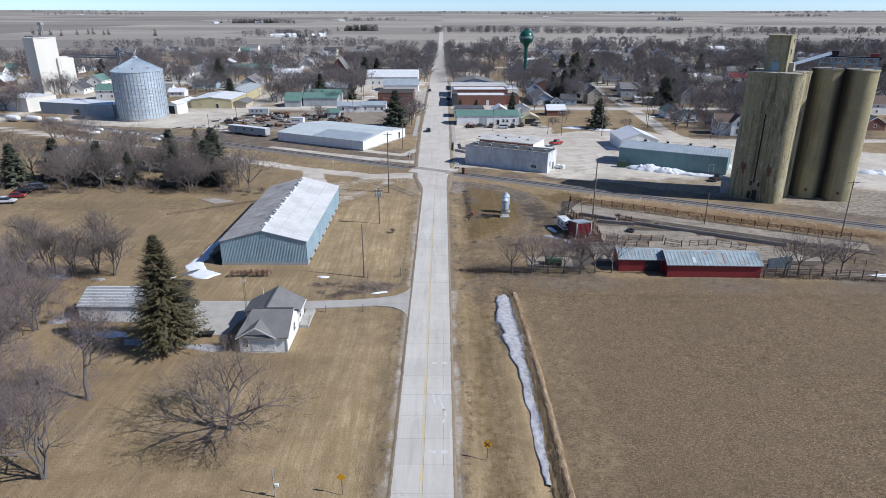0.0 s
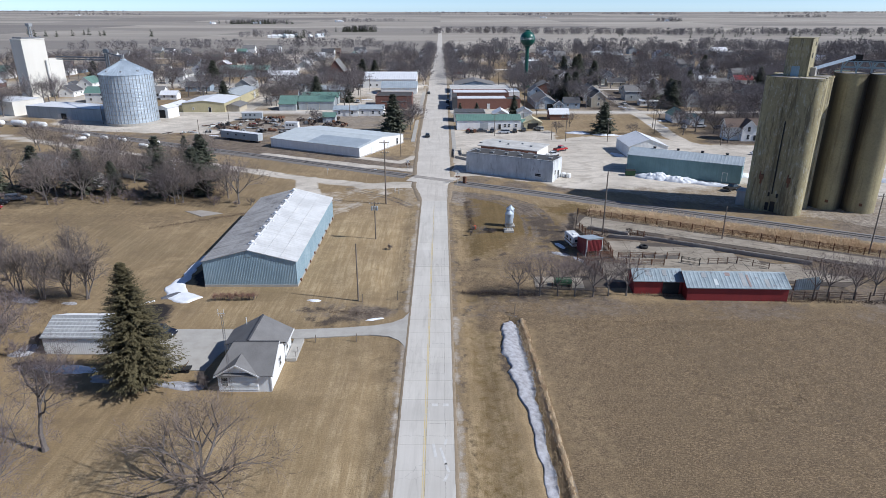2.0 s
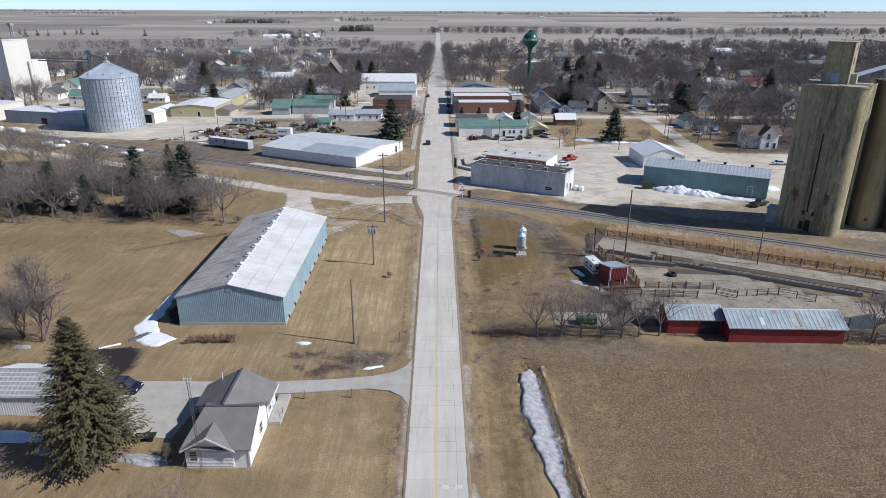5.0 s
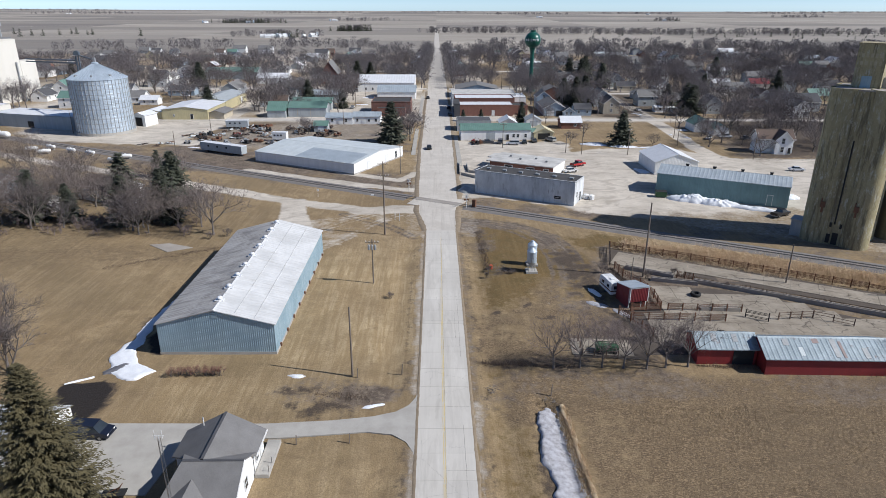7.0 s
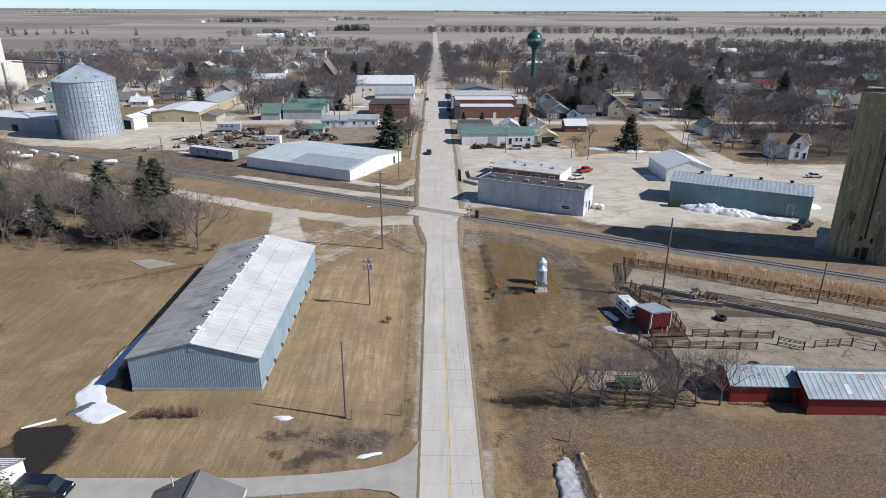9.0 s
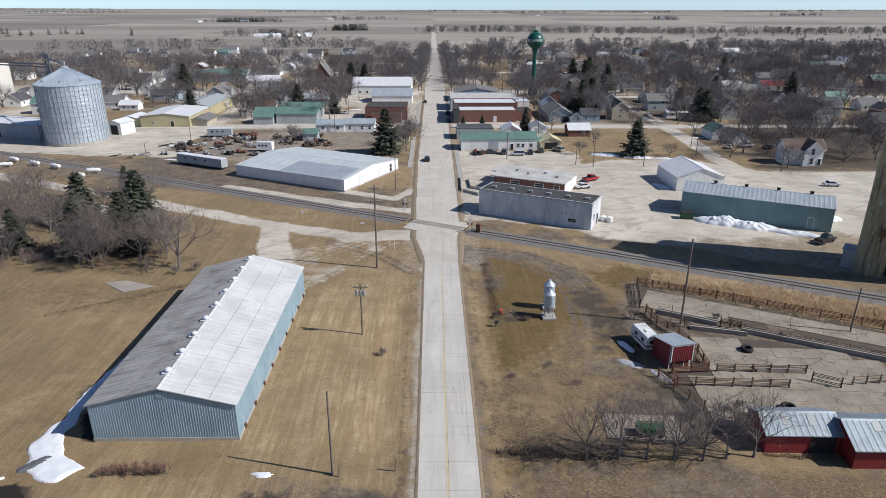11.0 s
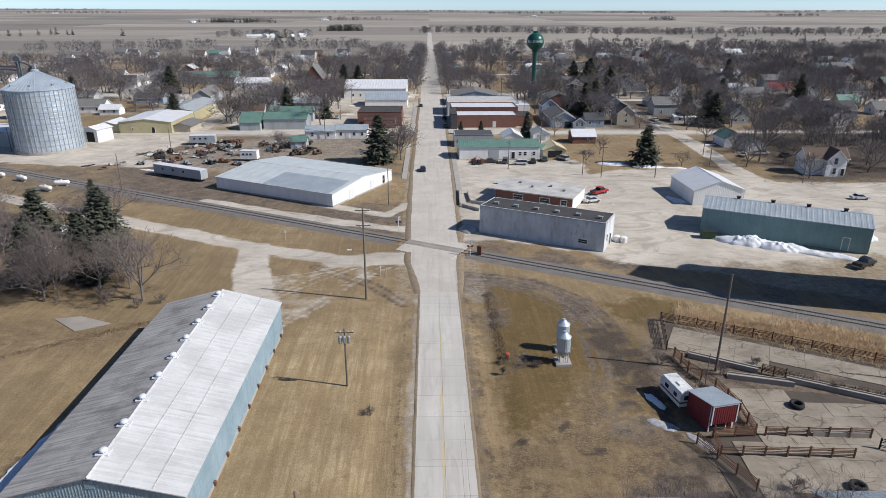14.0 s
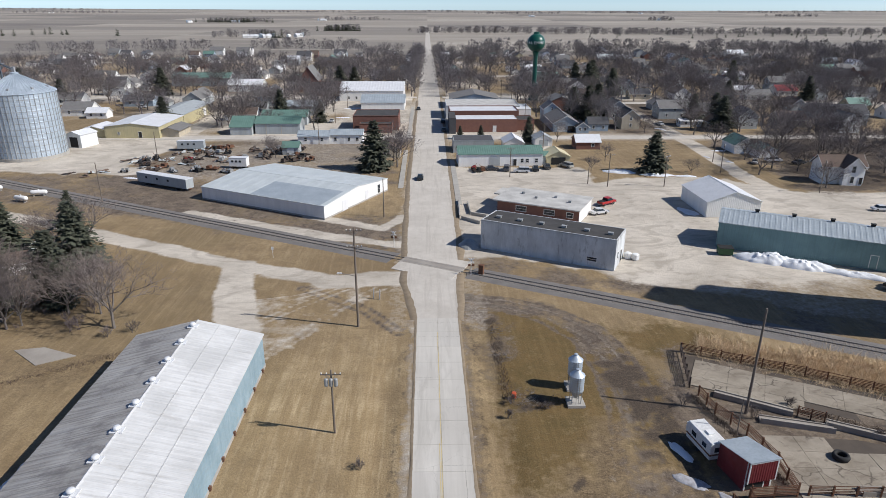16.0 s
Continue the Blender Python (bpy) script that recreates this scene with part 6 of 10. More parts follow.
def scatter_mesh(name, sources, places, label, category, material):
    """Many far plants as one mesh: sources are (points, triangles) arrays; places are (source, x, y, turn, size)."""
    vs, fs, k = [], [], 0
    for i, x, y, turn, size in places:
        v, f = sources[i]
        c, s = math.cos(turn), math.sin(turn)
        w = np.stack([(v[:, 0] * c - v[:, 1] * s) * size + x, (v[:, 0] * s + v[:, 1] * c) * size + y, v[:, 2] * size + float(far_rise(np.float64(x), np.float64(y)))], 1)
        vs.append(w)
        fs.append(f + k)
        k += len(v)
    v, f = np.concatenate(vs), np.concatenate(fs)
    me = bpy.data.meshes.new(name)
    me.vertices.add(len(v))
    me.vertices.foreach_set("co", v.astype(np.float32).ravel())
    me.loops.add(f.size)
    me.loops.foreach_set("vertex_index", f.astype(np.int32).ravel())
    me.polygons.add(len(f))
    me.polygons.foreach_set("loop_start", np.arange(0, f.size, 3, dtype=np.int32))
    me.update(calc_edges=True)
    return solid(name, me, material, label, category, kind="stuff")


def as_arrays(plant):
    v, f, k = [], [], 0
    for g in (plant.woody, plant.fine):
        for face in g.f:
            f += [(face[0] + k, face[i] + k, face[i + 1] + k) for i in range(1, len(face) - 1)]
        v += g.v
        k += len(g.v)
    return np.array(v), np.array(f)


TREE_LABEL = "leafless grey-brown deciduous tree with a fine twiggy crown"
SPRUCE_LABEL = "dense dark green spruce tree"


def plant_near_trees():
    oak = Plant(11).crown(14.0, 0.30, (8, 5, 6, 5), 74, 0.021, 3, 0.16)
    plant_thing("oak_tree", oak, pose(-23.6, 64.8, 0, 0, 0, 30) @ Matrix.Diagonal((1.12, 1.12, 0.86, 1.0)), "broad leafless oak tree with gnarled spreading limbs", "tree", M["bark"], M["twig_oak"])
    for i, (x, y, h, seed, stems) in enumerate(((-44.1, 71.2, 12, 21, 1), (-41.2, 56.4, 15, 22, 3), (-47.5, 57.5, 13, 23, 3), (-51.5, 63.0, 12, 24, 2), (-57, 68, 13, 25, 3), (-53, 52, 14, 26, 3), (-60.5, 77, 12, 27, 3), (-64, 84, 11, 28, 3), (-66.5, 62, 14, 29, 2), (-72, 72, 13, 30, 2), (-67.5, 95, 12, 31, 3), (-71.5, 88.5, 13, 32, 3), (-62.3, 90.2, 11, 33, 3), (-60.2, 71.5, 12, 34, 3), (-75.5, 100, 12, 35, 3))):
        t = Plant(seed, 0, 3)
        t.bend = 0.34
        t.bare(h, 3, 0.32 if stems == 1 else 0.20, (7, 6, 5, 5, 4) if stems == 1 else (6, 5, 4, 4, 4), 0.95 if stems == 1 else 0.75, 0.0105, 0.4, stems, 0.3, 0.25)
        plant_thing("lawn_tree", t, pose(x, y, 0, 0, 0, 50 * i), "leafless lawn tree with several upright limbs", "tree", M["bark_pale"] if i % 2 else M["bark"], M["twig_red"], "trees beside the lawn")
    # saplings and thin trees on the left meadow
    base = [Plant(40 + i, 0).bare(9.6, 2, 0.17, (6, 6, 5, 6), 0.6, 0.012, 0.6, 3, 0.3, 0.3) for i in range(3)]
    firsts = []
    spots = [(-77.5, 112), (-72.5, 113.5), (-67.9, 111.8), (-64, 113), (-60.4, 112), (-83, 110), (-89, 113), (-80, 121), (-94, 116), (-69, 124), (-75, 98), (-80, 92), (-70, 90), (-86, 101), (-92, 95), (-76, 82), (-82, 76), (-90, 84), (-98, 106)]
    for i, (x, y) in enumerate(spots):
        m = pose(x, y, 0, 0, 0, 70 * i)
        if i < 3:
            firsts.append(plant_thing("meadow_tree", base[i], m, "slender leafless tree in rough grass", "tree", M["bark"], M["twig"], "trees on the meadow"))
        else:
            copy_thing(firsts[i % 3], m)
    # the row before the barn
    row = [Plant(60 + i).crown(8.6, 0.13, (6, 4, 5, 4), 46, 0.012, 2, 0.26) for i in range(2)]
    firsts = []
    for i, (x, y) in enumerate(((15.5, 113.3), (19.3, 113.5), (25.5, 113.4), (28.7, 113.1), (31.5, 113.4), (34.8, 113.7), (67.5, 112.5), (70.5, 113.2), (74.5, 112.0), (79.0, 113.5), (22.5, 113.6))):
        m = pose(x, y, 0, 0, 0, 80 * i)
        if i < 2:
            firsts.append(plant_thing("row_tree", row[i], m, "thin leafless tree in the row before the barn", "tree", M["bark"], M["twig_red"], "trees before the barn"))
        else:
            copy_thing(firsts[i % 2], m)
    big = Plant(71).spruce(17.6, 6.3, 105, 22, 25, 0.52, 0.09, 0.27)
    plant_thing("spruce_tree", big, pose(-39.0, 85.2, 0), "tall dark green spruce on the lawn", "tree", M["bark"], M["needle"], fine_name="needles")
    low = [Plant(80 + i).spruce(12, 4.5, 50, 14, 6, 1.0, 0.03) for i in range(2)]
    firsts = []
    for i, (x, y, h) in enumerate(((-68.5, 194.5, 13.5), (-66.5, 182.5, 12), (-82.7, 196.7, 12.5), (-74, 178, 11.5), (-97, 181, 12), (-112, 185, 12), (-88, 180, 9), (-120, 178, 12), (-63, 178, 8), (-135, 183, 11),
                                   (67.7, 269.4, 12.5), (-17.9, 274, 15), (-84, 222, 8), (36.5, 318, 9), (70, 365, 15), (76, 372, 15), (66, 378, 13), (112, 352, 13), (123, 356, 13), (130, 362, 11), (-112, 352, 12), (-66, 366, 13), (-48, 360, 10), (-150, 450, 15), (-52, 462, 15), (-44, 466, 14),
                                   (119, 339, 14), (205, 428, 13), (104, 450, 15), (95, 470, 16), (88, 476, 16), (100, 482, 17), (155, 415, 12), (-190, 420, 12), (-240, 470, 13), (11, 322, 5), (19, 323, 5), (205, 520, 14), (330, 480, 14), (290, 430, 13))):
        m = pose(x, y, 0, 0, 0, 47 * i) @ Matrix.Diagonal((h / 12 * (1.2 if h > 11 else 1), h / 12 * (1.2 if h > 11 else 1), h / 12, 1))
        if i < 2:
            t = plant_thing("spruce_tree", low[i], pose(x, y, 0), SPRUCE_LABEL, "tree", M["bark"], M["needle_dark"], "spruces in the town", fine_name="needles")
            t.matrix_world = m
            firsts.append(t)
        else:
            t = copy_thing(firsts[i % 2], pose(x, y, 0))
            t.matrix_basis = m


plant_near_trees()


# ---- things of the near side ----
def farm_house():
    h = thing("white_house", pose(-24.9, 83.4, 0), "small white clapboard house with grey shingle roofs", "house")
    W, S = M["white_paint"], M["shingle_grey"]
    t, o = 0.14, 0.35
    # front block under a cross ridge, rear block under a ridge that runs back, a small gable on the front
    part("wall", Geo().along([(0, -0.3), (8.2, -0.3), (8.2, 2.7), (4.3, 4.85), (0, 2.55)], -1.7, 4.0).box((-2.35, 4.1, 1.2), (1.3, 8.2, 3.0)), W, h)
    part("rear_wall", Geo().along([(-4.2, -0.3), (4.0, -0.3), (4.0, 2.7), (0.1, 4.8), (-4.2, 2.6)], 8.0, 12.1, "y"), W, h)
    part("gable_wall", Geo().along([(-3.0, -0.3), (2.3, -0.3), (2.3, 2.5), (-0.35, 4.0), (-3.0, 2.5)], -0.06, 1.5, "y"), W, h)
    def slab(name, low, label=""):
        """A roof slope of shingles: its four corners, raised by its thickness."""
        n = len(low)
        g = Geo().add([tuple(p) for p in low] + [(x, y, z + t) for x, y, z in low], [tuple(range(n - 1, -1, -1)), tuple(range(n, 2 * n))] + [(i, (i + 1) % n, n + (i + 1) % n, n + i) for i in range(n)])
        return part(name, g, S, h, label)
    slab("roof_slope", [(-3.4, -0.45, 2.42), (4.4, -0.45, 2.42), (4.4, 4.3, 4.95), (-1.8, 4.3, 4.95)])
    slab("roof_slope", [(-1.8, 4.3, 4.96), (4.4, 4.3, 4.96), (4.4, 8.5, 2.65), (-3.4, 8.5, 2.65)])
    slab("hip_slope", [(-3.4, 8.6, 2.44), (-3.4, -0.45, 2.44), (-1.8, 4.3, 4.97)])
    slab("rear_roof_slope", [(4.45, 7.9, 2.6), (4.45, 12.5, 2.6), (0.1, 12.5, 4.95), (0.1, 4.3, 4.95)])
    slab("rear_roof_slope", [(0.1, 4.3, 4.95), (0.1, 12.5, 4.95), (-4.6, 12.5, 2.45), (-4.6, 7.9, 2.45)])
    part("ridge_cap", Geo().box((1.3, 4.3, 5.1), (6.2, 0.3, 0.05)).box((0.1, 8.4, 5.1), (0.3, 8.2, 0.05)), M["shingle_dark"], h)
    slab("gable_slope", [(-3.35, -0.5, 2.32), (-0.35, -0.5, 4.06), (-0.35, 2.55, 4.06), (-3.35, 1.0, 2.32)])
    slab("gable_slope", [(-0.35, -0.5, 4.06), (2.65, -0.5, 2.32), (2.65, -0.3, 2.32), (-0.35, 2.55, 4.06)])
    for s in (-1, 1):
        part("gable_trim", Geo().add([(-0.35, -0.56, 4.22), (-0.35 + s * 3.05, -0.56, 2.45), (-0.35 + s * 3.05, -0.56, 2.22), (-0.35, -0.56, 3.98), (-0.35, -0.50, 4.22), (-0.35 + s * 3.05, -0.50, 2.45), (-0.35 + s * 3.05, -0.50, 2.22), (-0.35, -0.50, 3.98)],
                                     [(0, 1, 2, 3), (7, 6, 5, 4), (0, 4, 5, 1), (3, 2, 6, 7)]), M["white_trim"], h)
    part("east_rake", Geo().add([(4.42, -0.5, 2.36), (4.42, 4.3, 4.9), (4.42, 4.3, 5.12), (4.42, -0.5, 2.58), (4.48, -0.5, 2.36), (4.48, 4.3, 4.9), (4.48, 4.3, 5.12), (4.48, -0.5, 2.58)], [(0, 1, 2, 3), (7, 6, 5, 4), (2, 6, 7, 3), (0, 4, 5, 1)]), M["white_trim"], h)
    part("side_trim", Geo().box((4.05, 0, 1.4), (0.16, 0.16, 2.7)), M["white_trim"], h)
    part("eave_trim", Geo().box((4.48, 10.2, 2.62), (0.1, 4.6, 0.22)), M["white_trim"], h)
    clap = Geo()
    for i in range(12):
        clap.box((-0.35, -0.09, 0.2 + 0.19 * i), (5.3, 0.05, 0.03))
    part("clapboards", clap, M["white_trim"], h, "narrow clapboard edges")
    for m, w in ((pose(-2.1, -0.1, 1.45), 0.9), (pose(4.06, 5.0, 1.6, 0, 0, 90), 1.0), (pose(4.06, 9.3, 1.7, 0, 0, 90), 1.0)):
        wf = part("window", Geo().box((-w / 2, 0, 0), (0.1, 0.08, 1.4), 0, m).box((w / 2, 0, 0), (0.1, 0.08, 1.4), 0, m).box((0, 0, 0.68), (w, 0.08, 0.1), 0, m).box((0, 0, -0.68), (w, 0.08, 0.1), 0, m).box((0, 0, 0), (w, 0.07, 0.06), 0, m), M["white_trim"], h)
        part("pane", Geo().box((0, 0.01, 0), (w, 0.03, 1.3), 0, m), M["glass"], wf)
    part("porch", Geo().box((4.85, 10.7, 0.12), (1.5, 6.0, 0.5)), M["concrete"], h, "pale concrete stoop")
    part("door", Geo().box((4.05, 11.0, 1.5), (0.08, 0.95, 2.05)), M["white_trim"], h)
    for y in (8.2, 9.6):
        part("porch_rail_post", Geo().tube((5.5, y, 0.3), (5.5, y, 1.2), 0.04, n=5), M["steel"], h)
    part("vent_pipe", Geo().tube((-2.2, 11.5, 4.0), (-2.2, 11.5, 5.1), 0.07, n=6), M["white_trim"], h)
    a = thing("antenna_mast", pose(-26.0, 82.6, 0), "thin steel lattice antenna mast beside the house", "antenna")
    legs = [Vector((0.16 * math.cos(q), 0.16 * math.sin(q), 0)) for q in (0.3, 2.4, 4.5)]
    for l in legs:
        part("leg", Geo().tube(tuple(l + Vector((0, 0, -0.2))), tuple(l + Vector((0, 0, 11.6))), 0.022, n=4), M["steel"], a)
    lat = Geo()
    for i in range(24):
        for j in range(3):
            lat.tube(tuple(legs[j] + Vector((0, 0, i * 0.48))), tuple(legs[(j + 1) % 3] + Vector((0, 0, i * 0.48 + 0.48))), 0.012, n=3)
    part("lattice", lat, M["steel"], a)
    part("aerial", Geo().tube((-0.5, 0, 11.9), (0.5, 0, 11.9), 0.03, n=4).tube((-0.35, 0, 11.6), (-0.35, 0, 12.5), 0.03, n=4).tube((0.35, 0, 11.6), (0.35, 0, 12.5), 0.03, n=4).tube((0, 0, 11.4), (0, 0, 12.0), 0.03, n=4), M["white_trim"], a)


farm_house()

s2 = gable_building("garden_shed", pose(-51.0, 96.8, 0, 0, 0, -1), 11.4, 7.6, 2.7, 4.3, M["white_paint"], M["zinc_dull"], "white ribbed metal garden shed with a grid-patterned roof", "shed", over=0.2, rib=0.62, wall_rib=0.32,
                    holes=[("r", 0, 1.3, 2.6, 2.5, "overhead_door", M["siding_grey"])])
for i in range(6):
    for s in (-1, 1):
        part("roof_batten", Geo().along([(s * (0.5 + 0.62 * i), 4.44 - 0.421 * (0.5 + 0.62 * i)), (s * (0.62 + 0.62 * i), 4.44 - 0.421 * (0.62 + 0.62 * i)), (s * (0.56 + 0.62 * i), 4.53 - 0.421 * (0.56 + 0.62 * i))], -5.8, 5.8), M["white_roof"], s2)


# ---- vehicles ----
def vehicle(name, m, colour, label, kind="car", group=""):
    v = thing(name, m, label, "pickup" if kind == "pickup" else "van" if kind == "van" else "car", group)
    key = "paint_%.2f_%.2f_%.2f" % colour
    if key not in M:
        M[key] = plain(key, colour, tuple(c * 0.85 for c in colour), 1.0, 0.3, bump=0)
    P = M[key]
    L, W = {"car": (4.5, 1.8), "van": (5.1, 2.0), "pickup": (5.4, 1.95), "suv": (4.8, 1.9)}[kind]
    x = L / 2
    body = {"car": [(-x, 0.35), (x, 0.35), (x, 0.72), (x - 1.0, 0.9), (-x + 0.6, 0.95), (-x, 0.85)],
            "van": [(-x, 0.4), (x, 0.4), (x, 0.85), (x - 0.9, 1.05), (-x, 1.1)],
            "suv": [(-x, 0.4), (x, 0.4), (x, 0.85), (x - 1.0, 1.02), (-x, 1.05)],
            "pickup": [(-x, 0.5), (x, 0.5), (x, 0.95), (x - 1.3, 1.1), (-x, 1.1)]}[kind]
    cab = {"car": [(-1.6, 0.9), (1.1, 0.88), (0.4, 1.4), (-1.0, 1.42)], "van": [(-x + 0.05, 1.08), (1.75, 1.02), (1.0, 1.75), (-x + 0.15, 1.8)],
           "suv": [(-x + 0.05, 1.02), (1.4, 1.0), (0.7, 1.65), (-x + 0.25, 1.68)], "pickup": [(-0.7, 1.08), (1.5, 1.06), (0.9, 1.72), (-0.55, 1.75)]}[kind]

    def side(section, w0, w1):
        g, n = Geo(), len(section)
        mid = sum(z for _, z in section) / n
        pts = []
        for s in (-1, 1):
            pts += [(a, s * (w0 if z < mid else w1) / 2, z) for a, z in section]
        return g.add(pts, [tuple(range(n)), tuple(range(2 * n - 1, n - 1, -1))] + [(i, n + i, n + (i + 1) % n, (i + 1) % n) for i in range(n)])

    b = part("body", side(body, W, W - 0.1), P, v)
    part("cabin", side(cab, W - 0.12, W - 0.45), M["glass"], v)
    top = max(z for _, z in cab)
    xs = sorted(a for a, z in cab if z > top - 0.1)
    part("roof", Geo().box(((xs[0] + xs[-1]) / 2, 0, top + 0.02), (xs[-1] - xs[0] + 0.1, W - 0.42, 0.07)), P, v)
    if kind == "pickup":
        part("bed", Geo().box((-1.7, 0, 1.12), (1.8, W - 0.4, 0.06)), M["dark"], v)
    for sx in (-L * 0.31, L * 0.31):
        for sy in (-1, 1):
            w = part("wheel", Geo().tube((sx, sy * (W / 2 - 0.22), 0.33), (sx, sy * (W / 2 + 0.01), 0.33), 0.34, n=16), M["rubber"], v)
            part("rim", Geo().tube((sx, sy * (W / 2), 0.33), (sx, sy * (W / 2 + 0.03), 0.33), 0.2, n=10), M["steel"], w)
    for sy in (-1, 1):
        part("headlight", Geo().box((x + 0.005, sy * (W / 2 - 0.3), 0.72), (0.05, 0.35, 0.16)), M["white_trim"], v)
    for s in (-1, 1):
        part("bumper", Geo().box((s * (x + 0.03), 0, 0.48), (0.14, W - 0.05, 0.2)), M["steel"] if kind == "pickup" else P, v)
    return v


vehicle("minivan", pose(-42.2, 98.5, 0, 0, 0, -4), (0.012, 0.016, 0.03), "dark navy van parked on the driveway", "van")
for x, y, rz, c, k, l in ((-111.8, 159.7, 8, (0.6, 0.6, 0.6), "pickup", "white pickup parked on the grass"), (-112.0, 165, 10, (0.28, 0.03, 0.03), "car", "dark red car parked on the grass"), (-113, 169.5, 10, (0.02, 0.02, 0.025), "car", "black car parked on the grass"),
                           (-111, 173.4, 12, (0.13, 0.15, 0.18), "suv", "grey car parked on the grass"),
                           (83.5, 183.6, 30, (0.02, 0.02, 0.022), "pickup", "black pickup parked near the grain elevator"), (112.0, 229.5, -4, (0.62, 0.63, 0.65), "car", "white sedan driving track parked on the gravel"),
                           (44.5, 236, 35, (0.42, 0.03, 0.03), "pickup", "red pickup behind the brick office"), (40.6, 228.0, 20, (0.65, 0.65, 0.65), "car", "white car beside the brick office"),
                           (18.3, 272.5, 4, (0.05, 0.05, 0.055), "car", "dark car before the green-roofed building"), (23.0, 272.6, 80, (0.10, 0.10, 0.11), "suv", "grey car before the green-roofed building"), (27.3, 269.6, 176, (0.55, 0.57, 0.6), "suv", "silver car before the green-roofed building"),
                           (32.0, 272.4, 85, (0.025, 0.03, 0.035), "car", "dark car before the green-roofed building"), (42.5, 276.5, 120, (0.38, 0.37, 0.34), "suv", "tan car beside the yellow garage"), (36.0, 275.0, 90, (0.06, 0.06, 0.06), "car", "dark car beside the yellow garage"),
                           (-3.6, 262, 90, (0.03, 0.03, 0.035), "car", "dark car on the main street"), (5.2, 338, 92, (0.10, 0.10, 0.11), "car", "dark car parked along the main street"), (5.2, 358, 92, (0.03, 0.03, 0.04), "suv", "black car parked along the main street"),
                           (-5.6, 395, 88, (0.05, 0.05, 0.06), "car", "dark car parked along the main street"), (98.5, 352, 92, (0.55, 0.55, 0.56), "car", "silver car on the side street"),
                           (112, 283, 5, (0.45, 0.46, 0.48), "pickup", "grey pickup in a yard"), (119, 280, 15, (0.05, 0.05, 0.06), "car", "black car in a yard"), (105, 281, 60, (0.5, 0.5, 0.5), "car", "pale car in a yard"),
                           (128, 283, 0, (0.42, 0.10, 0.04), "van", "rusty orange van in a yard"), (-43, 360, 90, (0.5, 0.5, 0.5), "car", "silver car beside a green shed"), (-150, 308, -10, (0.02, 0.02, 0.02), "pickup", "black pickup in the elevator yard"),
                           (-142, 402, 5, (0.55, 0.56, 0.58), "car", "pale car beside a house"), (-133, 403, 5, (0.6, 0.6, 0.6), "pickup", "white pickup beside a house")):
    vehicle("parked_" + ("pickup" if k == "pickup" else "van" if k == "van" else "car"), pose(x, y, 0, 0, 0, rz), c, l.replace(" driving track", ""), k)


def motor_cart():
    t = thing("garden_cart", pose(-34.6, 88.2, 0, 0, 0, 5), "dark flat garden cart with a folded frame", "cart")
    part("deck", Geo().box((0, 0, 0.55), (2.4, 1.1, 0.12)), M["dark"], t)
    for x in (-0.8, 0.8):
        for y in (-0.5, 0.5):
            part("wheel", Geo().tube((x, y, 0.25), (x, y + 0.15, 0.25), 0.25, n=10), M["rubber"], t)
    part("handle_frame", Geo().tube((0.2, -0.3, 0.6), (0.9, -0.3, 1.5), 0.04, n=5).tube((0.2, 0.3, 0.6), (0.9, 0.3, 1.5), 0.04, n=5).tube((0.9, -0.3, 1.5), (0.9, 0.3, 1.5), 0.04, n=5).tube((-0.6, 0, 0.6), (0.6, 0, 1.2), 0.05, n=5), M["rust"], t)
    r = thing("lawn_tractor", pose(-38.1, 88.7, 0, 0, 0, 170), "red riding lawn tractor on the driveway", "lawn tractor")
    part("hood", Geo().box((0.5, 0, 0.7), (0.9, 0.7, 0.5)).box((0.45, 0, 0.97), (0.7, 0.55, 0.08)), M["red_paint"], r)
    part("deck", Geo().box((-0.1, 0, 0.35), (1.6, 1.1, 0.2)), M["red_paint"], r)
    part("seat", Geo().box((-0.55, 0, 0.8), (0.45, 0.5, 0.12)).box((-0.78, 0, 1.05), (0.1, 0.5, 0.45)), M["dark"], r)
    for x, rr in ((0.65, 0.22), (-0.6, 0.32)):
        for y in (-0.5, 0.35):
            part("wheel", Geo().tube((x, y, rr), (x, y + 0.2, rr), rr, n=12), M["rubber"], r)
    part("steering_wheel", Geo().tube((0.0, 0, 0.8), (-0.12, 0, 1.1), 0.03, n=5).lathe(-0.12, 0, [(0.2, 1.1), (0.2, 1.14)], 10), M["dark"], r)
    s = solid("stone_stump", Geo().lathe(0, 0, [(0.45, -0.2), (0.42, 0.7), (0.36, 1.15), (0.2, 1.2)], 10), M["bark_pale"], "pale weathered stump under the spruce", "stump", m=pose(-38.0, 83.6, 0))


motor_cart()


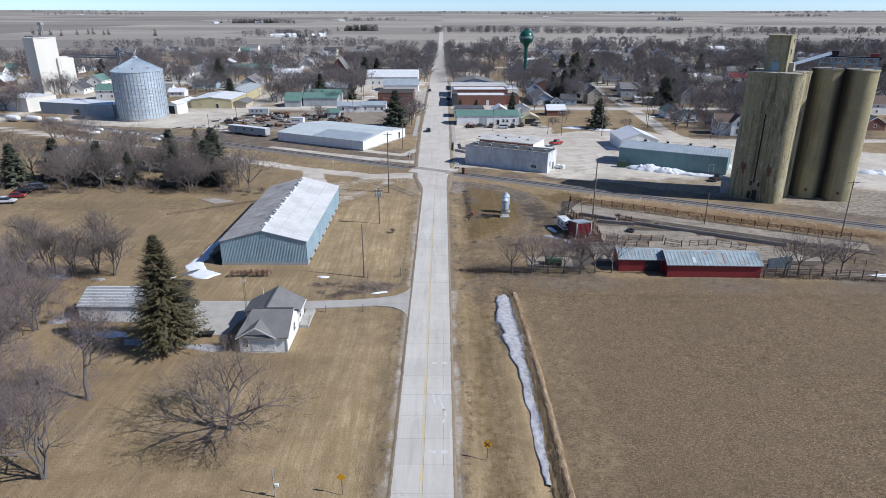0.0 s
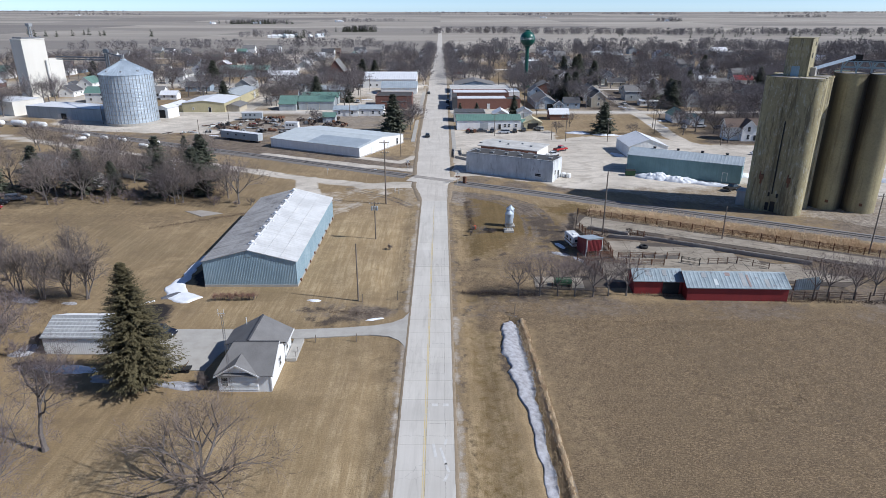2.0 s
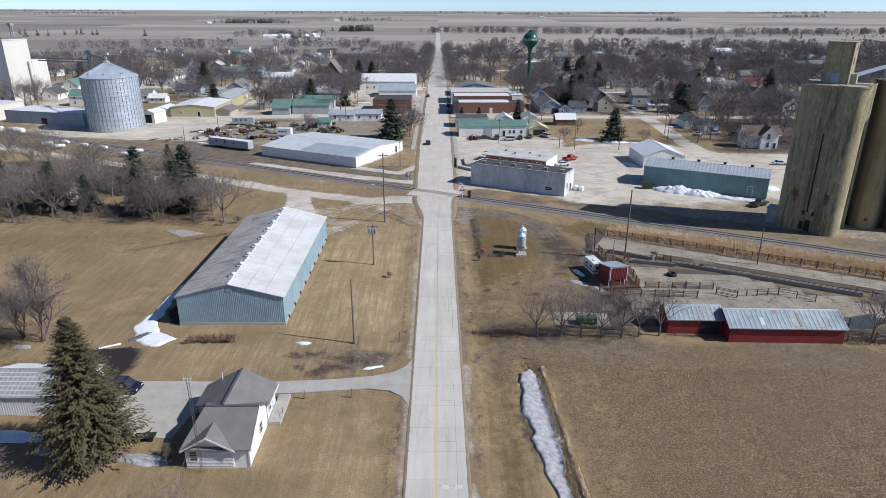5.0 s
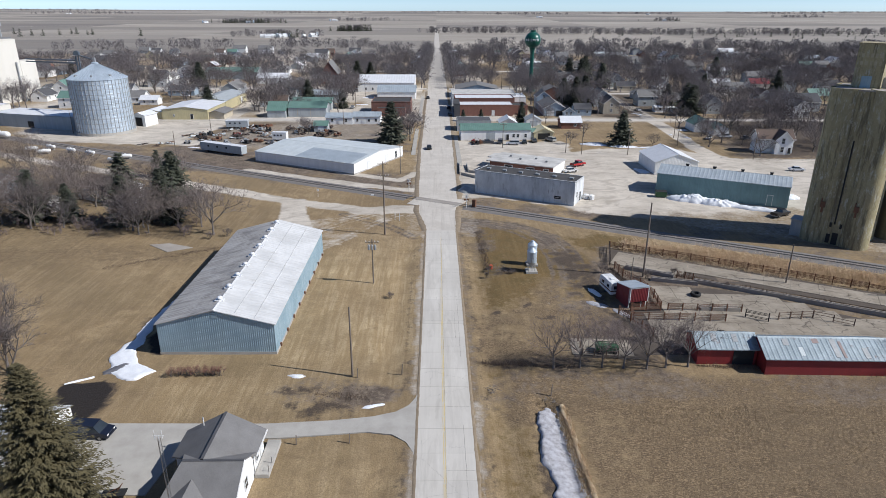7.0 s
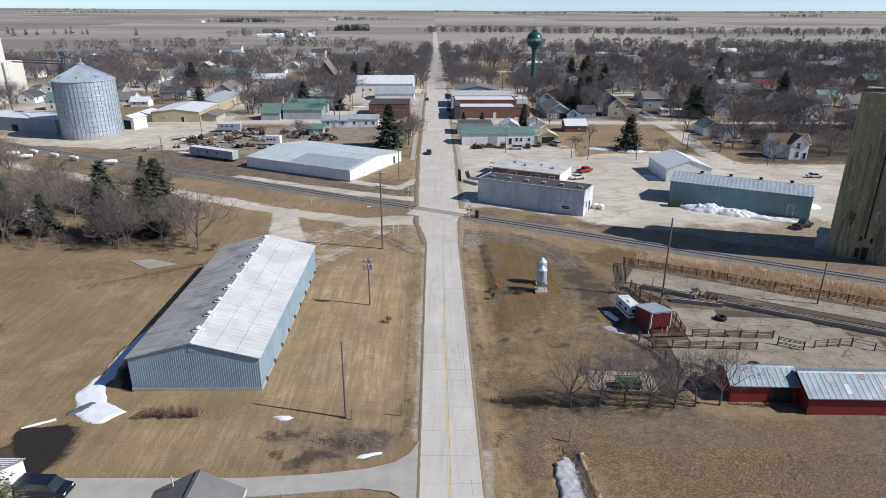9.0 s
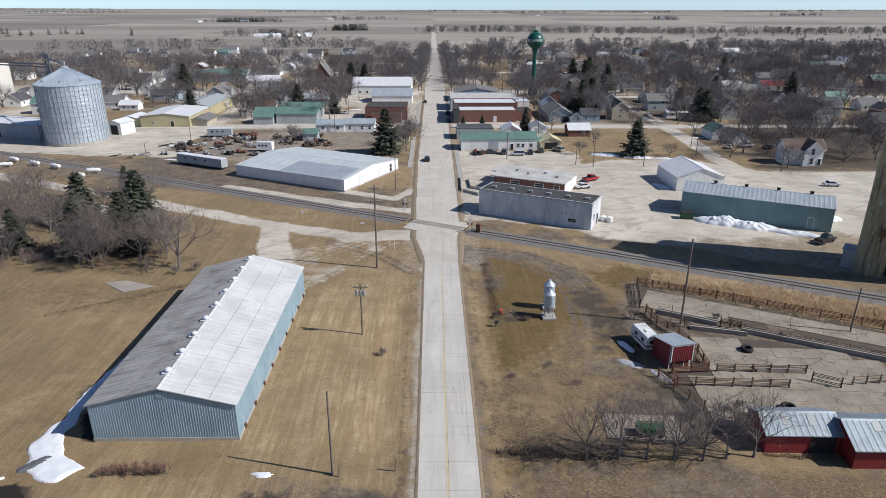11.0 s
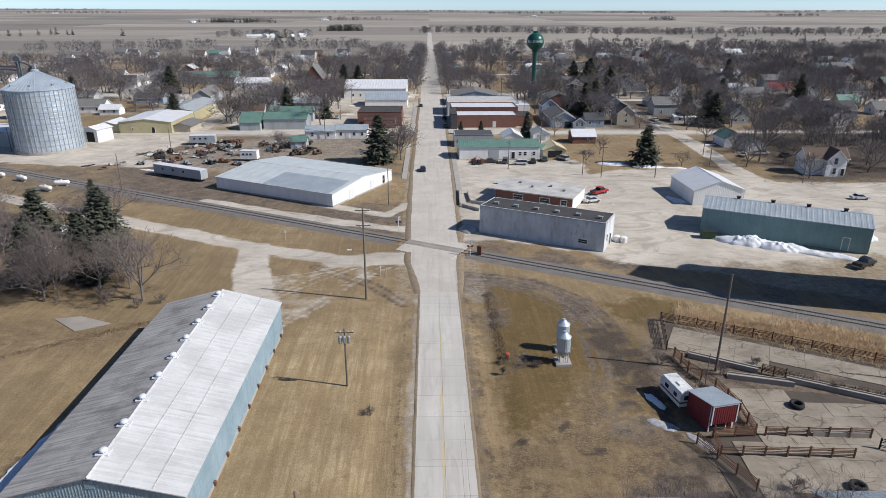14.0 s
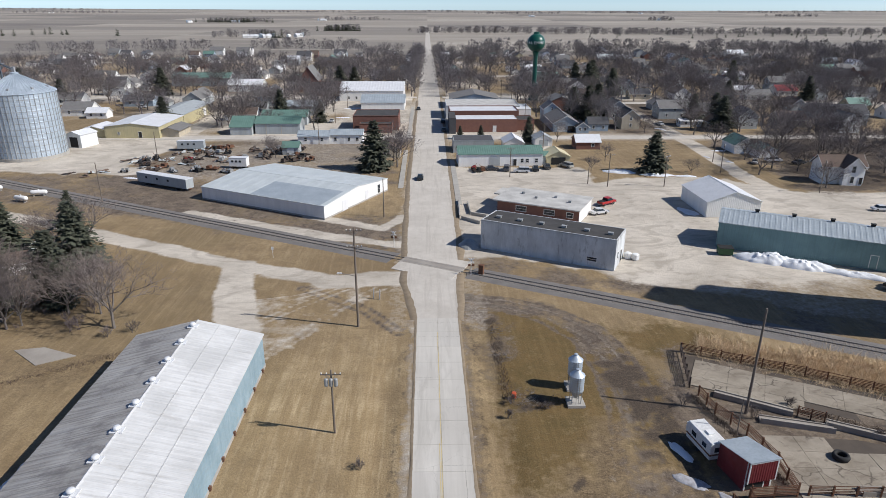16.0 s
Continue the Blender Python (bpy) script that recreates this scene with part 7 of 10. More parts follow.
# ---- poles, signs ----
def power_pole(x, y, h, arms=0, lamp=False, cans=0, label="weathered wooden utility pole", turn=0.0, r=0.15):
    p = thing("utility_pole", pose(x, y, 0, 0, 0, turn), label, "utility pole", "utility poles")
    part("post", Geo().lathe(0, 0, [(r, -0.3), (r * 0.65, h)], 8), M["pole_wood"], p)
    for i in range(arms):
        z = h - 0.5 - 2.6 * i
        arm = part("crossarm", Geo().box((0, -0.16, z), (2.4, 0.11, 0.13)), M["pole_wood"], p)
        for s in (-1.1, -0.5, 0.5, 1.1):
            part("insulator", Geo().lathe(s, -0.16, [(0.06, z + 0.06), (0.08, z + 0.2), (0.03, z + 0.26)], 6), M["white_trim"], arm)
        part("brace", Geo().tube((-0.7, -0.16, z - 0.05), (0, -0.1, z - 0.75), 0.03, n=4).tube((0.7, -0.16, z - 0.05), (0, -0.1, z - 0.75), 0.03, n=4), M["steel"], p)
    for i in range(cans):
        a = -0.55 + 0.55 * i
        part("transformer", Geo().lathe(a, -0.38, [(0.2, h - 1.9), (0.24, h - 1.8), (0.24, h - 1.0), (0.12, h - 0.9)], 10), M["zinc_dull"], p)
    if lamp:
        lm = part("lamp_arm", Geo().tube((0, 0, h * 0.52), (-2.3, 0, h * 0.55), 0.04, n=5), M["steel"], p)
        part("lamp_head", Geo().box((-2.5, 0, h * 0.55), (0.75, 0.28, 0.16)), M["white_trim"], lm)
    return p


power_pole(-12.7, 111.4, 10.6, label="plain leaning wooden utility pole on the verge")
power_pole(-12.7, 143.2, 8.6, arms=1, cans=3, label="wooden utility pole with three transformers")
power_pole(-12.6, 170.2, 16.6, arms=2, lamp=True, label="tall wooden utility pole with a street lamp", r=0.2)
power_pole(38.2, 146.0, 14.6, label="tall bare wooden utility pole by the corral", r=0.19)
power_pole(33.9, 139.7, 6.4, lamp=False, label="short yard light pole by the red hut", r=0.09)
power_pole(64.0, 143.0, 7.6, label="bare wooden utility pole in the corral")
power_pole(91.0, 134.0, 13.0, arms=1, label="wooden utility pole by the railway")
power_pole(-85.0, 239.0, 10.5, label="grey wooden utility pole by the railway")
power_pole(-12.0, 226.0, 9.5, label="wooden utility pole at the warehouse corner")
power_pole(49.4, 253.3, 9.5, arms=1, label="wooden utility pole in the gravel lot")
power_pole(44.5, 256.4, 5.5, label="short wooden post in the gravel lot")
power_pole(65.4, 253.0, 9.0, arms=1, label="wooden utility pole beside the brick shed", turn=40)
power_pole(88.0, 268, 9.0, arms=1, label="wooden utility pole along the side street", turn=60)
power_pole(92.0, 283, 9.0, arms=1, label="wooden utility pole along the side street", turn=60)
power_pole(106.0, 246, 9.0, arms=1, label="wooden utility pole along the side street", turn=60)
power_pole(23.0, 264, 9.0, arms=1, label="wooden utility pole before the green-roofed building")
power_pole(-90, 288, 9.0, label="grey wooden utility pole in the yard")
power_pole(-146, 291, 8.0, label="grey wooden utility pole by the bin")
for y in (300, 345, 390, 435, 480, 530, 580):
    power_pole(39.0, y, 10, arms=1, label="wooden utility pole along the alley")
    power_pole(-41.0, y + 12, 10, arms=1, label="wooden utility pole along the alley")


def road_sign(x, y, h, round_face, label, rz=0):
    s = thing("road_sign", pose(x, y, -0.1, 0, 0, rz), label, "sign")
    part("post", Geo().box((0, 0, h / 2), (0.07, 0.07, h)), M["steel"], s)
    d = 0.46
    if round_face:
        f = part("plate", Geo().tube((0, -0.08, h - 0.3), (0, -0.05, h - 0.3), d, n=24), M["sign_yellow"], s)
        for a in (45, -45):
            m = pose(0, -0.09, h - 0.3, 0, a, 0)
            part("cross_bar", Geo().box((0, 0, 0), (0.09, 0.02, 0.85), 0, m), M["dark"], f)
    else:
        m = pose(0, -0.06, h - 0.3, 0, 45, 0)
        part("plate", Geo().box((0, 0, 0), (0.75, 0.03, 0.75), 0, m), M["sign_yellow"], s)
    return s


road_sign(7.2, 59.4, 2.4, True, "yellow round railway warning sign on a steel post")
road_sign(-8.4, 53.8, 2.6, False, "yellow diamond warning sign on a steel post")
post = thing("marker_post", pose(-15.4, 53.4, 0), "grey steel post with a small box", "post")
part("post", Geo().tube((0, 0, -0.2), (0, 0, 3.4), 0.07, n=8), M["zinc_dull"], post)
part("box", Geo().box((0.3, 0, 1.5), (0.4, 0.3, 0.25)), M["white_trim"], post)
for x, y in ((-11.0, 180.4), (-9.9, 180.0)):
    solid("marker_stake", Geo().tube((0, 0, -0.2), (0.1, 0, 1.9), 0.08, n=6), M["white_trim"], "weathered white marker stake by the crossing", "post", m=pose(x, y, 0))
for x, y, rz in ((6.6, 190.2, 0), (-8.6, 205.5, 180)):
    c = thing("crossing_sign", pose(x, y, 0, 0, 0, rz), "white crossbuck sign with a small red lamp at the railway", "sign")
    part("post", Geo().tube((0, 0, -0.2), (0, 0, 3.6), 0.07, n=8), M["white_trim"], c)
    for a in (48, -48):
        m = pose(0, -0.1, 3.1, 0, a, 0)
        part("blade", Geo().box((0, 0, 0), (0.2, 0.03, 1.3), 0, m), M["white_trim"], c)
    part("lamp_bar", Geo().box((0, -0.12, 2.2), (1.0, 0.08, 0.1)).tube((-0.4, -0.2, 2.2), (-0.4, -0.1, 2.2), 0.25, n=12).tube((0.4, -0.2, 2.2), (0.4, -0.1, 2.2), 0.25, n=12), M["rust"], c)
solid("control_cabinet", Geo().box((0, 0, 0.9), (0.9, 0.7, 1.9)).box((0, 0, 1.9), (1.0, 0.8, 0.12)), M["rust"], "rusty signal cabinet at the railway crossing", "cabinet", m=pose(8.6, 190.8, 0, 0, 0, RAIL_TURN))
solid("route_marker", Geo().box((0, 0, 1.0), (0.06, 0.06, 2.2)).box((0, -0.05, 1.9), (0.5, 0.03, 0.6)), M["white_trim"], "small white sign beside the gravel road", "sign", m=pose(-32.8, 200.4, 0))


def feed_bin(x, y, label):
    b = thing("feed_bin", pose(x, y, 0), label, "feed bin", "feed bins")
    part("base", Geo().box((0, 0, 0.08), (2.2, 2.2, 0.36)), M["concrete"], b)
    for a in range(4):
        q = math.radians(45 + 90 * a)
        part("leg", Geo().tube((0.8 * math.cos(q), 0.8 * math.sin(q), 0.2), (0.88 * math.cos(q), 0.88 * math.sin(q), 2.3), 0.06, n=5), M["zinc_dull"], b)
    part("hopper", Geo().lathe(0, 0, [(0.2, 0.8), (0.92, 2.0)], 20), M["zinc_dull"], b)
    part("shell", Geo().lathe(0, 0, [(0.92, 2.0)] + [(0.92 + (0.02 if i % 2 else 0), 2.0 + 0.17 * i) for i in range(1, 14)], 24, cap=False), M["zinc"], b)
    part("cone", Geo().lathe(0, 0, [(0.98, 4.18), (0.25, 4.85), (0.25, 5.0), (0.05, 5.05)], 24), M["zinc"], b)
    part("ladder", Geo().tube((-0.15, -0.98, 0.4), (-0.15, -0.98, 4.2), 0.025, n=4).tube((0.15, -0.98, 0.4), (0.15, -0.98, 4.2), 0.025, n=4), M["steel"], b)


feed_bin(17.3, 148.7, "galvanized hopper feed bin on steel legs")
feed_bin(17.9, 152.4, "galvanized hopper feed bin behind its twin")
# the low opening is a flat dark sheet for its inner shade
flat_building("red_hut", pose(32.65, 135.0, 0, 0, 0, 12), 3.3, 4.4, 3.7, M["red_sheet"], M["pale_blue_roof"], "small red corrugated hut with white corner trim", "hut", parapet=0, fall=0.9,
              holes=[("f", 0, 0.55, 2.9, 0.9, "low_opening", M["dark"]), ("f", 1.6, 1.85, 0.14, 3.6, "corner_trim", M["white_trim"]), ("f", -1.6, 1.85, 0.14, 3.6, "corner_trim", M["white_trim"]), ("f", 0, 3.62, 3.3, 0.14, "top_trim", M["white_trim"]), ("f", 1.1, 1.0, 0.7, 1.8, "door", M["red_paint"])])
hut = bpy.data.objects["red_hut"]
part("wall_sheet", ribbed_sheet(Geo(), (-1.62, -2.62, 0), (1.62, -2.62, 0), 1.25, lambda s: 3.78, 0.3, 0.045, (0, -1, 0)), M["red_sheet"], hut)
part("hood", Geo().box((0, -2.4, 2.5), (3.2, 0.42, 2.45)), M["red_sheet"], hut)
for x in (-1.66, 1.66):
    part("corner_trim", Geo().box((x, -2.64, 2.5), (0.13, 0.1, 2.6)), M["white_trim"], hut)
part("top_trim", Geo().box((0, -2.66, 3.76), (3.4, 0.1, 0.13)), M["white_trim"], hut)
part("roof_sheet", Geo().along([(-2.8, 3.92), (2.4, 2.86), (2.4, 2.94), (-2.8, 4.0)], -1.85, 1.85), M["pale_blue_roof"], hut)


def camper():
    c = thing("camper_trailer", pose(30.2, 139.1, 0, 0, 0, 101) @ Matrix.Diagonal((0.9, 0.95, 1, 1)), "old white camper trailer with a brown stripe", "camper trailer")
    part("body", Geo().along([(-1.15, 0.55), (1.15, 0.55), (1.15, 2.45), (1.0, 2.6), (-1.0, 2.6), (-1.15, 2.45)], -2.5, 2.5).along([(-1.1, 1.1), (1.1, 1.1), (1.1, 2.3), (-1.1, 2.3)], 2.5, 2.8), M["white_trim"], c)
    part("stripe", Geo().box((0, 0, 1.15), (5.03, 2.33, 0.22)), M["rust"], c)
    for x, y, s in ((-1.2, 1.16, 0.8), (1.0, 1.16, 0.9), (-0.2, -1.16, 0.9)):
        part("window", Geo().box((x, y, 1.8), (s, 0.04, 0.55)), M["glass"], c)
    part("rear_window", Geo().box((-2.52, 0, 1.8), (0.04, 1.2, 0.6)), M["glass"], c)
    part("roof_vent", Geo().box((-0.3, 0, 2.68), (0.9, 0.7, 0.18)), M["white_paint"], c)
    for y in (-0.95, 0.95):
        part("wheel", Geo().tube((0.1, y - 0.12, 0.33), (0.1, y + 0.12, 0.33), 0.34, n=14), M["rubber"], c)
    part("hitch", Geo().tube((2.5, 0.5, 0.5), (3.6, 0, 0.5), 0.05, n=5).tube((2.5, -0.5, 0.5), (3.6, 0, 0.5), 0.05, n=5), M["steel"], c)


camper()


# ---- corral: concrete lots, feed bunks, fences ----
def in_poly(x, y, poly):
    odd = False
    for (ax, ay), (bx, by) in zip(poly, poly[1:] + poly[:1]):
        if (ay > y) != (by > y) and x < (bx - ax) * (y - ay) / (by - ay) + ax:
            odd = not odd
    return odd


def lot(pts, label, z, turn, a, b, seed):
    """A yard of concrete slabs with open dirty joints; a by b is one slab."""
    floor = solid("concrete_lot", Geo().prism(pts, -0.3, z - 0.07), M["lot_mud"], label, "concrete lot", kind="structure")
    rng = random.Random(seed)
    me = Geo().box((0, 0, 0), (a - 0.03, b - 0.03, 0.08)).data("slab")
    me.materials.append(M["lot_concrete"])
    c, s = math.cos(radians(turn)), math.sin(radians(turn))
    cx, cy = pts[0]
    for i in range(-30, 31):
        for j in range(-30, 31):
            u, v = (i + 0.5) * a, (j + 0.5) * b
            x, y = cx + u * c - v * s, cy + u * s + v * c
            corner = [(x + p * a * 0.46 * c - q * b * 0.46 * s, y + p * a * 0.46 * s + q * b * 0.46 * c) for p in (-1, 1) for q in (-1, 1)]
            if sum(in_poly(*k, pts) for k in corner) >= 3:
                slab = new("slab", me)
                slab.parent = floor
                slab.matrix_world = pose(x, y, z - 0.03 + rng.uniform(-0.02, 0.02), rng.uniform(-0.3, 0.3), rng.uniform(-0.3, 0.3), turn + rng.uniform(-0.6, 0.6))


lot([(33.6, 152.6), (44.2, 146.6), (47.0, 146.6), (75, 131.5), (92, 123.0), (95, 130.5), (75, 140.2), (50.2, 153.6), (35.8, 160.6)], "cracked concrete feedlot slab with dark joints", 0.05, RAIL_TURN, 4.6, 2.4, 1)
lot([(38.0, 141.6), (37.4, 132.2), (30.3, 131.6), (30.1, 117.0), (36.2, 117.0), (36.4, 120.0), (62, 119.6), (76, 117), (82, 121), (66, 130.4), (57, 137.4), (48.8, 140.6)], "cracked pale concrete barnyard slab", 0.05, -4, 3.6, 2.8, 2)
lot([(19.4, 122), (19.2, 116.5), (29.9, 115.6), (29.9, 122.6)], "muddy concrete apron beside the barn", 0.02, -4, 3.0, 2.4, 3)


def bunk(p, q, label):
    d = Vector((q[0] - p[0], q[1] - p[1], 0))
    m = pose(p[0], p[1], 0, 0, 0, math.degrees(math.atan2(d.y, d.x)))
    b = thing("feed_bunk", m, label, "feed bunk")
    ln = d.length
    part("floor", Geo().box((ln / 2, 0, 0.12), (ln, 1.0, 0.4)), M["dirty_concrete"], b)
    part("side_wall", Geo().box((ln / 2, -0.55, 0.3), (ln, 0.14, 0.8)), M["dirty_concrete"], b)
    part("side_wall", Geo().box((ln / 2, 0.55, 0.2), (ln, 0.14, 0.55)), M["dirty_concrete"], b)


bunk((36.0, 150.3), (44.0, 145.7), "long low concrete feed bunk with dark stains")
bunk((47.0, 143.6), (76, 128.3), "long low concrete feed bunk with dark stains")
bunk((39.2, 144.6), (47.2, 142.3), "broken pale concrete feed bunk")


def plank_fence(pts, label, height=1.4, rails=4, gap=2.6, mat="fence_wood", group="corral fences"):
    f = thing("plank_fence", pose(pts[0][0], pts[0][1], 0), label, "fence", group)
    o = Vector((pts[0][0], pts[0][1], 0))
    rng = random.Random(int(pts[0][0] * 10 + pts[0][1]))
    for a, b in zip(pts, pts[1:]):
        a, b = Vector((*a, 0)) - o, Vector((*b, 0)) - o
        d = b - a
        n = max(1, round(d.length / gap))
        turn = math.degrees(math.atan2(d.y, d.x))
        for i in range(n + 1):
            c = a + d * i / n
            part("post", Geo().box((c.x, c.y, height / 2 - 0.1), (0.16, 0.16, height + 0.4 + rng.uniform(-0.1, 0.3)), turn + rng.uniform(-8, 8)), M[mat], f)
        for i in range(n):
            c = a + d * (i + 0.5) / n
            for j in range(rails):
                if rng.random() < 0.07:
                    continue
                z = 0.3 + (height - 0.35) * j / max(1, rails - 1)
                m = pose(c.x, c.y, z + rng.uniform(-0.03, 0.03), 0, rng.uniform(-1.5, 1.5), turn)
                part("plank", Geo().box((0, 0.09, 0), (d.length / n + 0.1, 0.04, 0.075), 0, m), M[mat], f)
    return f


plank_fence([(33.4, 152.0), (34.6, 157), (35.6, 161.2)], "dark rusty pipe fence at the feedlot end", 1.5, 7, 1.6, "old_iron")
plank_fence([(35.8, 161.4), (50.4, 154.4), (62, 148.0), (75, 141.2), (92, 132.2)], "long rusty pipe fence along the dry grass", 1.35, 6, 2.9, "rust")
plank_fence([(33.8, 150.0), (34.3, 146), (36.3, 141.7), (37.2, 136.5), (36.8, 131.6), (31.8, 131.4)], "rusty pipe fence round the red hut", 1.5, 7, 2.2, "rust")
plank_fence([(31.6, 131.3), (31.2, 128.2), (46, 127.4)], "rusty pipe fence in the barnyard", 1.3, 6, 2.4, "rust")
plank_fence([(38, 131.6), (50.2, 130.9)], "rusty pipe fence with a feed bunk in the barnyard", 1.3, 6, 2.4, "rust")
plank_fence([(44.4, 145.4), (46.9, 143.9)], "rusty steel gate in the feedlot", 1.4, 6, 1.3, "rust")
plank_fence([(50.0, 129.0), (53, 127.3)], "dark steel gate in the barnyard", 1.4, 6, 3.0, "dark")
plank_fence([(55, 128.0), (61, 128.6), (66, 125.6)], "weathered plank fence in the barnyard", 1.3, 3, 2.4)
plank_fence([(63.2, 111.6), (72, 111.8), (84, 110.8), (100, 108)], "rough plank fence along the field", 1.4, 4, 2.2)
plank_fence([(76, 130), (82, 121.5), (86, 117)], "collapsed plank fence in the feedlot", 1.0, 3, 2.4)
plank_fence([(20.6, 121.0), (20.4, 116.9), (25.4, 116.0)], "low plank pen beside the trees", 1.0, 3, 1.8)
bunk((43.6, 131.9), (50.0, 131.5), "dark steel feed bunk against the pipe fence")
plank_fence([(29.4, 130.4), (30.6, 127.6), (32.6, 122.5)], "rusty pipe fence along the barnyard edge", 1.4, 6, 2.2, "rust")
for x, y, h in ((-11.3, 97.0, 1.3), (-12.0, 111.0, 1.5), (-17.5, 96.8, 1.2), (14.1, 106.8, 1.6), (-5.9, 112.0, 1.6)):
    solid("stake", Geo().box((0, 0, h / 2 - 0.15), (0.11, 0.11, h + 0.3)).box((0, 0, h + 0.02), (0.13, 0.13, 0.05)), M["pole_wood"], "short weathered wooden stake in dead grass", "post", "stakes", m=pose(x, y, -0.1, 2, 3, 20))
solid("red_can", Geo().lathe(0, 0, [(0.3, 0.0), (0.32, 0.05), (0.32, 0.75), (0.3, 0.8), (0.1, 0.84)], 14), M["red_can"], "orange-red steel drum beside the brush pile", "drum", m=pose(9.6, 150.2, -0.1, 8, 0, 0))
solid("old_slab", Geo().prism([(-62.5, 163.5), (-58.5, 164.3), (-52.6, 161.8), (-57.0, 159.2)], -0.3, 0.03), M["dirty_concrete"], "pale bare concrete slab in the grass", "slab")
wander = random.Random(41)
for x, y, w, n in ((6.5, 107.6, 0.9, 26), (11.0, 149.8, 1.7, 60), (9.2, 160.5, 1.4, 34), (9.0, 168, 1.1, 30), (13.6, 105.0, 0.7, 18)):
    p = thing("brush_pile", pose(x, y, 0), "loose pile of dead branches and twigs on turf", "brush pile", "brush piles")
    g = Geo()
    for j in range(n):
        a, b = wander.uniform(0, 6.3), wander.uniform(0, 1) ** 0.6 * w
        c = Vector((b * math.cos(a), b * math.sin(a) * 1.3, wander.uniform(0.0, 0.35)))
        d = Vector((wander.uniform(-1, 1), wander.uniform(-1, 1), wander.uniform(-0.15, 0.25))) * wander.uniform(0.4, 1.1)
        g.tube(tuple(c - d / 2), tuple(c + d / 2), 0.035, 0.012, 4)
    part("tangle", g, M["bark_pale"], p)
tyre = solid("tractor_tyre", Geo().lathe(0, 0, [(0.55, 0.0), (0.85, 0.03), (0.95, 0.3), (0.85, 0.6), (0.55, 0.62), (0.5, 0.3), (0.55, 0.0)], 24, cap=False), M["rubber"], "black tractor tyre lying on the concrete", "tyre", smooth=True, m=pose(44.9, 137.3, 0.03))
solid("tractor_tyre", tyre.data, M["rubber"], "black tractor tyre lying behind the lean-to", "tyre", m=pose(43.4, 122.6, 0.03))
g = thing("hay_wagon", pose(24.2, 117.9, 0, 0, 0, -4), "green steel feed wagon beside the barnyard trees", "wagon")
part("box", Geo().box((0, 0, 0.75), (3.2, 1.5, 0.7)), M["wagon_green"], g)
part("rack", Geo().box((0, -0.74, 1.25), (3.2, 0.05, 0.1)).box((0, 0.74, 1.25), (3.2, 0.05, 0.1)), M["wagon_green"], g)
for x in (-1.1, 1.1):
    for y in (-0.8, 0.8):
        part("wheel", Geo().tube((x, y - 0.08, 0.3), (x, y + 0.08, 0.3), 0.32, n=12), M["rubber"], g)
b = thing("sheet_shelter", pose(68.2, 116.5, 0, 0, 0, 5), "leaning shelter of blue-grey metal sheets", "shelter")
part("sheet_wall", ribbed_sheet(Geo(), (-2.4, -0.6, 0), (2.4, -0.6, 0), -0.2, lambda s: 1.9, 0.4, 0.06, (0, -1, 0)), M["barn_roof"], b)
part("sheet_wall", ribbed_sheet(Geo(), (-1.4, 0.6, 0), (3.6, 1.4, 0), -0.2, lambda s: 1.6, 0.4, 0.06, (0, -1, 0)), M["barn_roof"], b)
for x in (-2.4, 0, 2.4):
    part("post", Geo().box((x, -0.5, 0.9), (0.14, 0.14, 2.2)), M["fence_wood"], b)


# ---- snow, bushes, tall dry grass ----
def snow_patch(x, y, rx, ry, turn, h, seed, label, mat="snow"):
    rng = random.Random(seed)
    ph = [(rng.uniform(0, 6.3), rng.uniform(0.10, 0.26) / k ** 1.15) for k in range(1, 14)]
    rings, seg = 12, 72
    v, f = [(0, 0, h)], []
    for i in range(1, rings + 1):
        for j in range(seg):
            a = 2 * math.pi * j / seg
            w = 1 + sum(am * math.sin((k + 2) * a + p0) for k, (p0, am) in enumerate(ph))
            r = i / rings
            px, py = rx * r * w * math.cos(a), ry * r * w * math.sin(a)
            bump = noise.noise(Vector((px * 0.45 + seed, py * 0.45, 0))) * 0.6 + noise.noise(Vector((px * 1.3, py * 1.3 + seed, 3))) * 0.45 + noise.noise(Vector((px * 3, py * 3 + seed, 8))) * 0.3
            z = h * (1 - r ** 2.2) * (0.75 + 0.6 * bump) - 0.12 * r ** 4 + 0.03
            v.append((px, py, z if i < rings else -0.25))
    f += [(0, 1 + j, 1 + (j + 1) % seg) for j in range(seg)]
    for i in range(rings - 1):
        f += [(1 + i * seg + j, 1 + (i + 1) * seg + j, 1 + (i + 1) * seg + (j + 1) % seg, 1 + i * seg + (j + 1) % seg) for j in range(seg)]
    return solid("snow_bank" if h > 0.5 else "snow_patch", Geo().add(v, f), M[mat], label, "snow", smooth=True, m=pose(x, y, 0, 0, 0, turn))


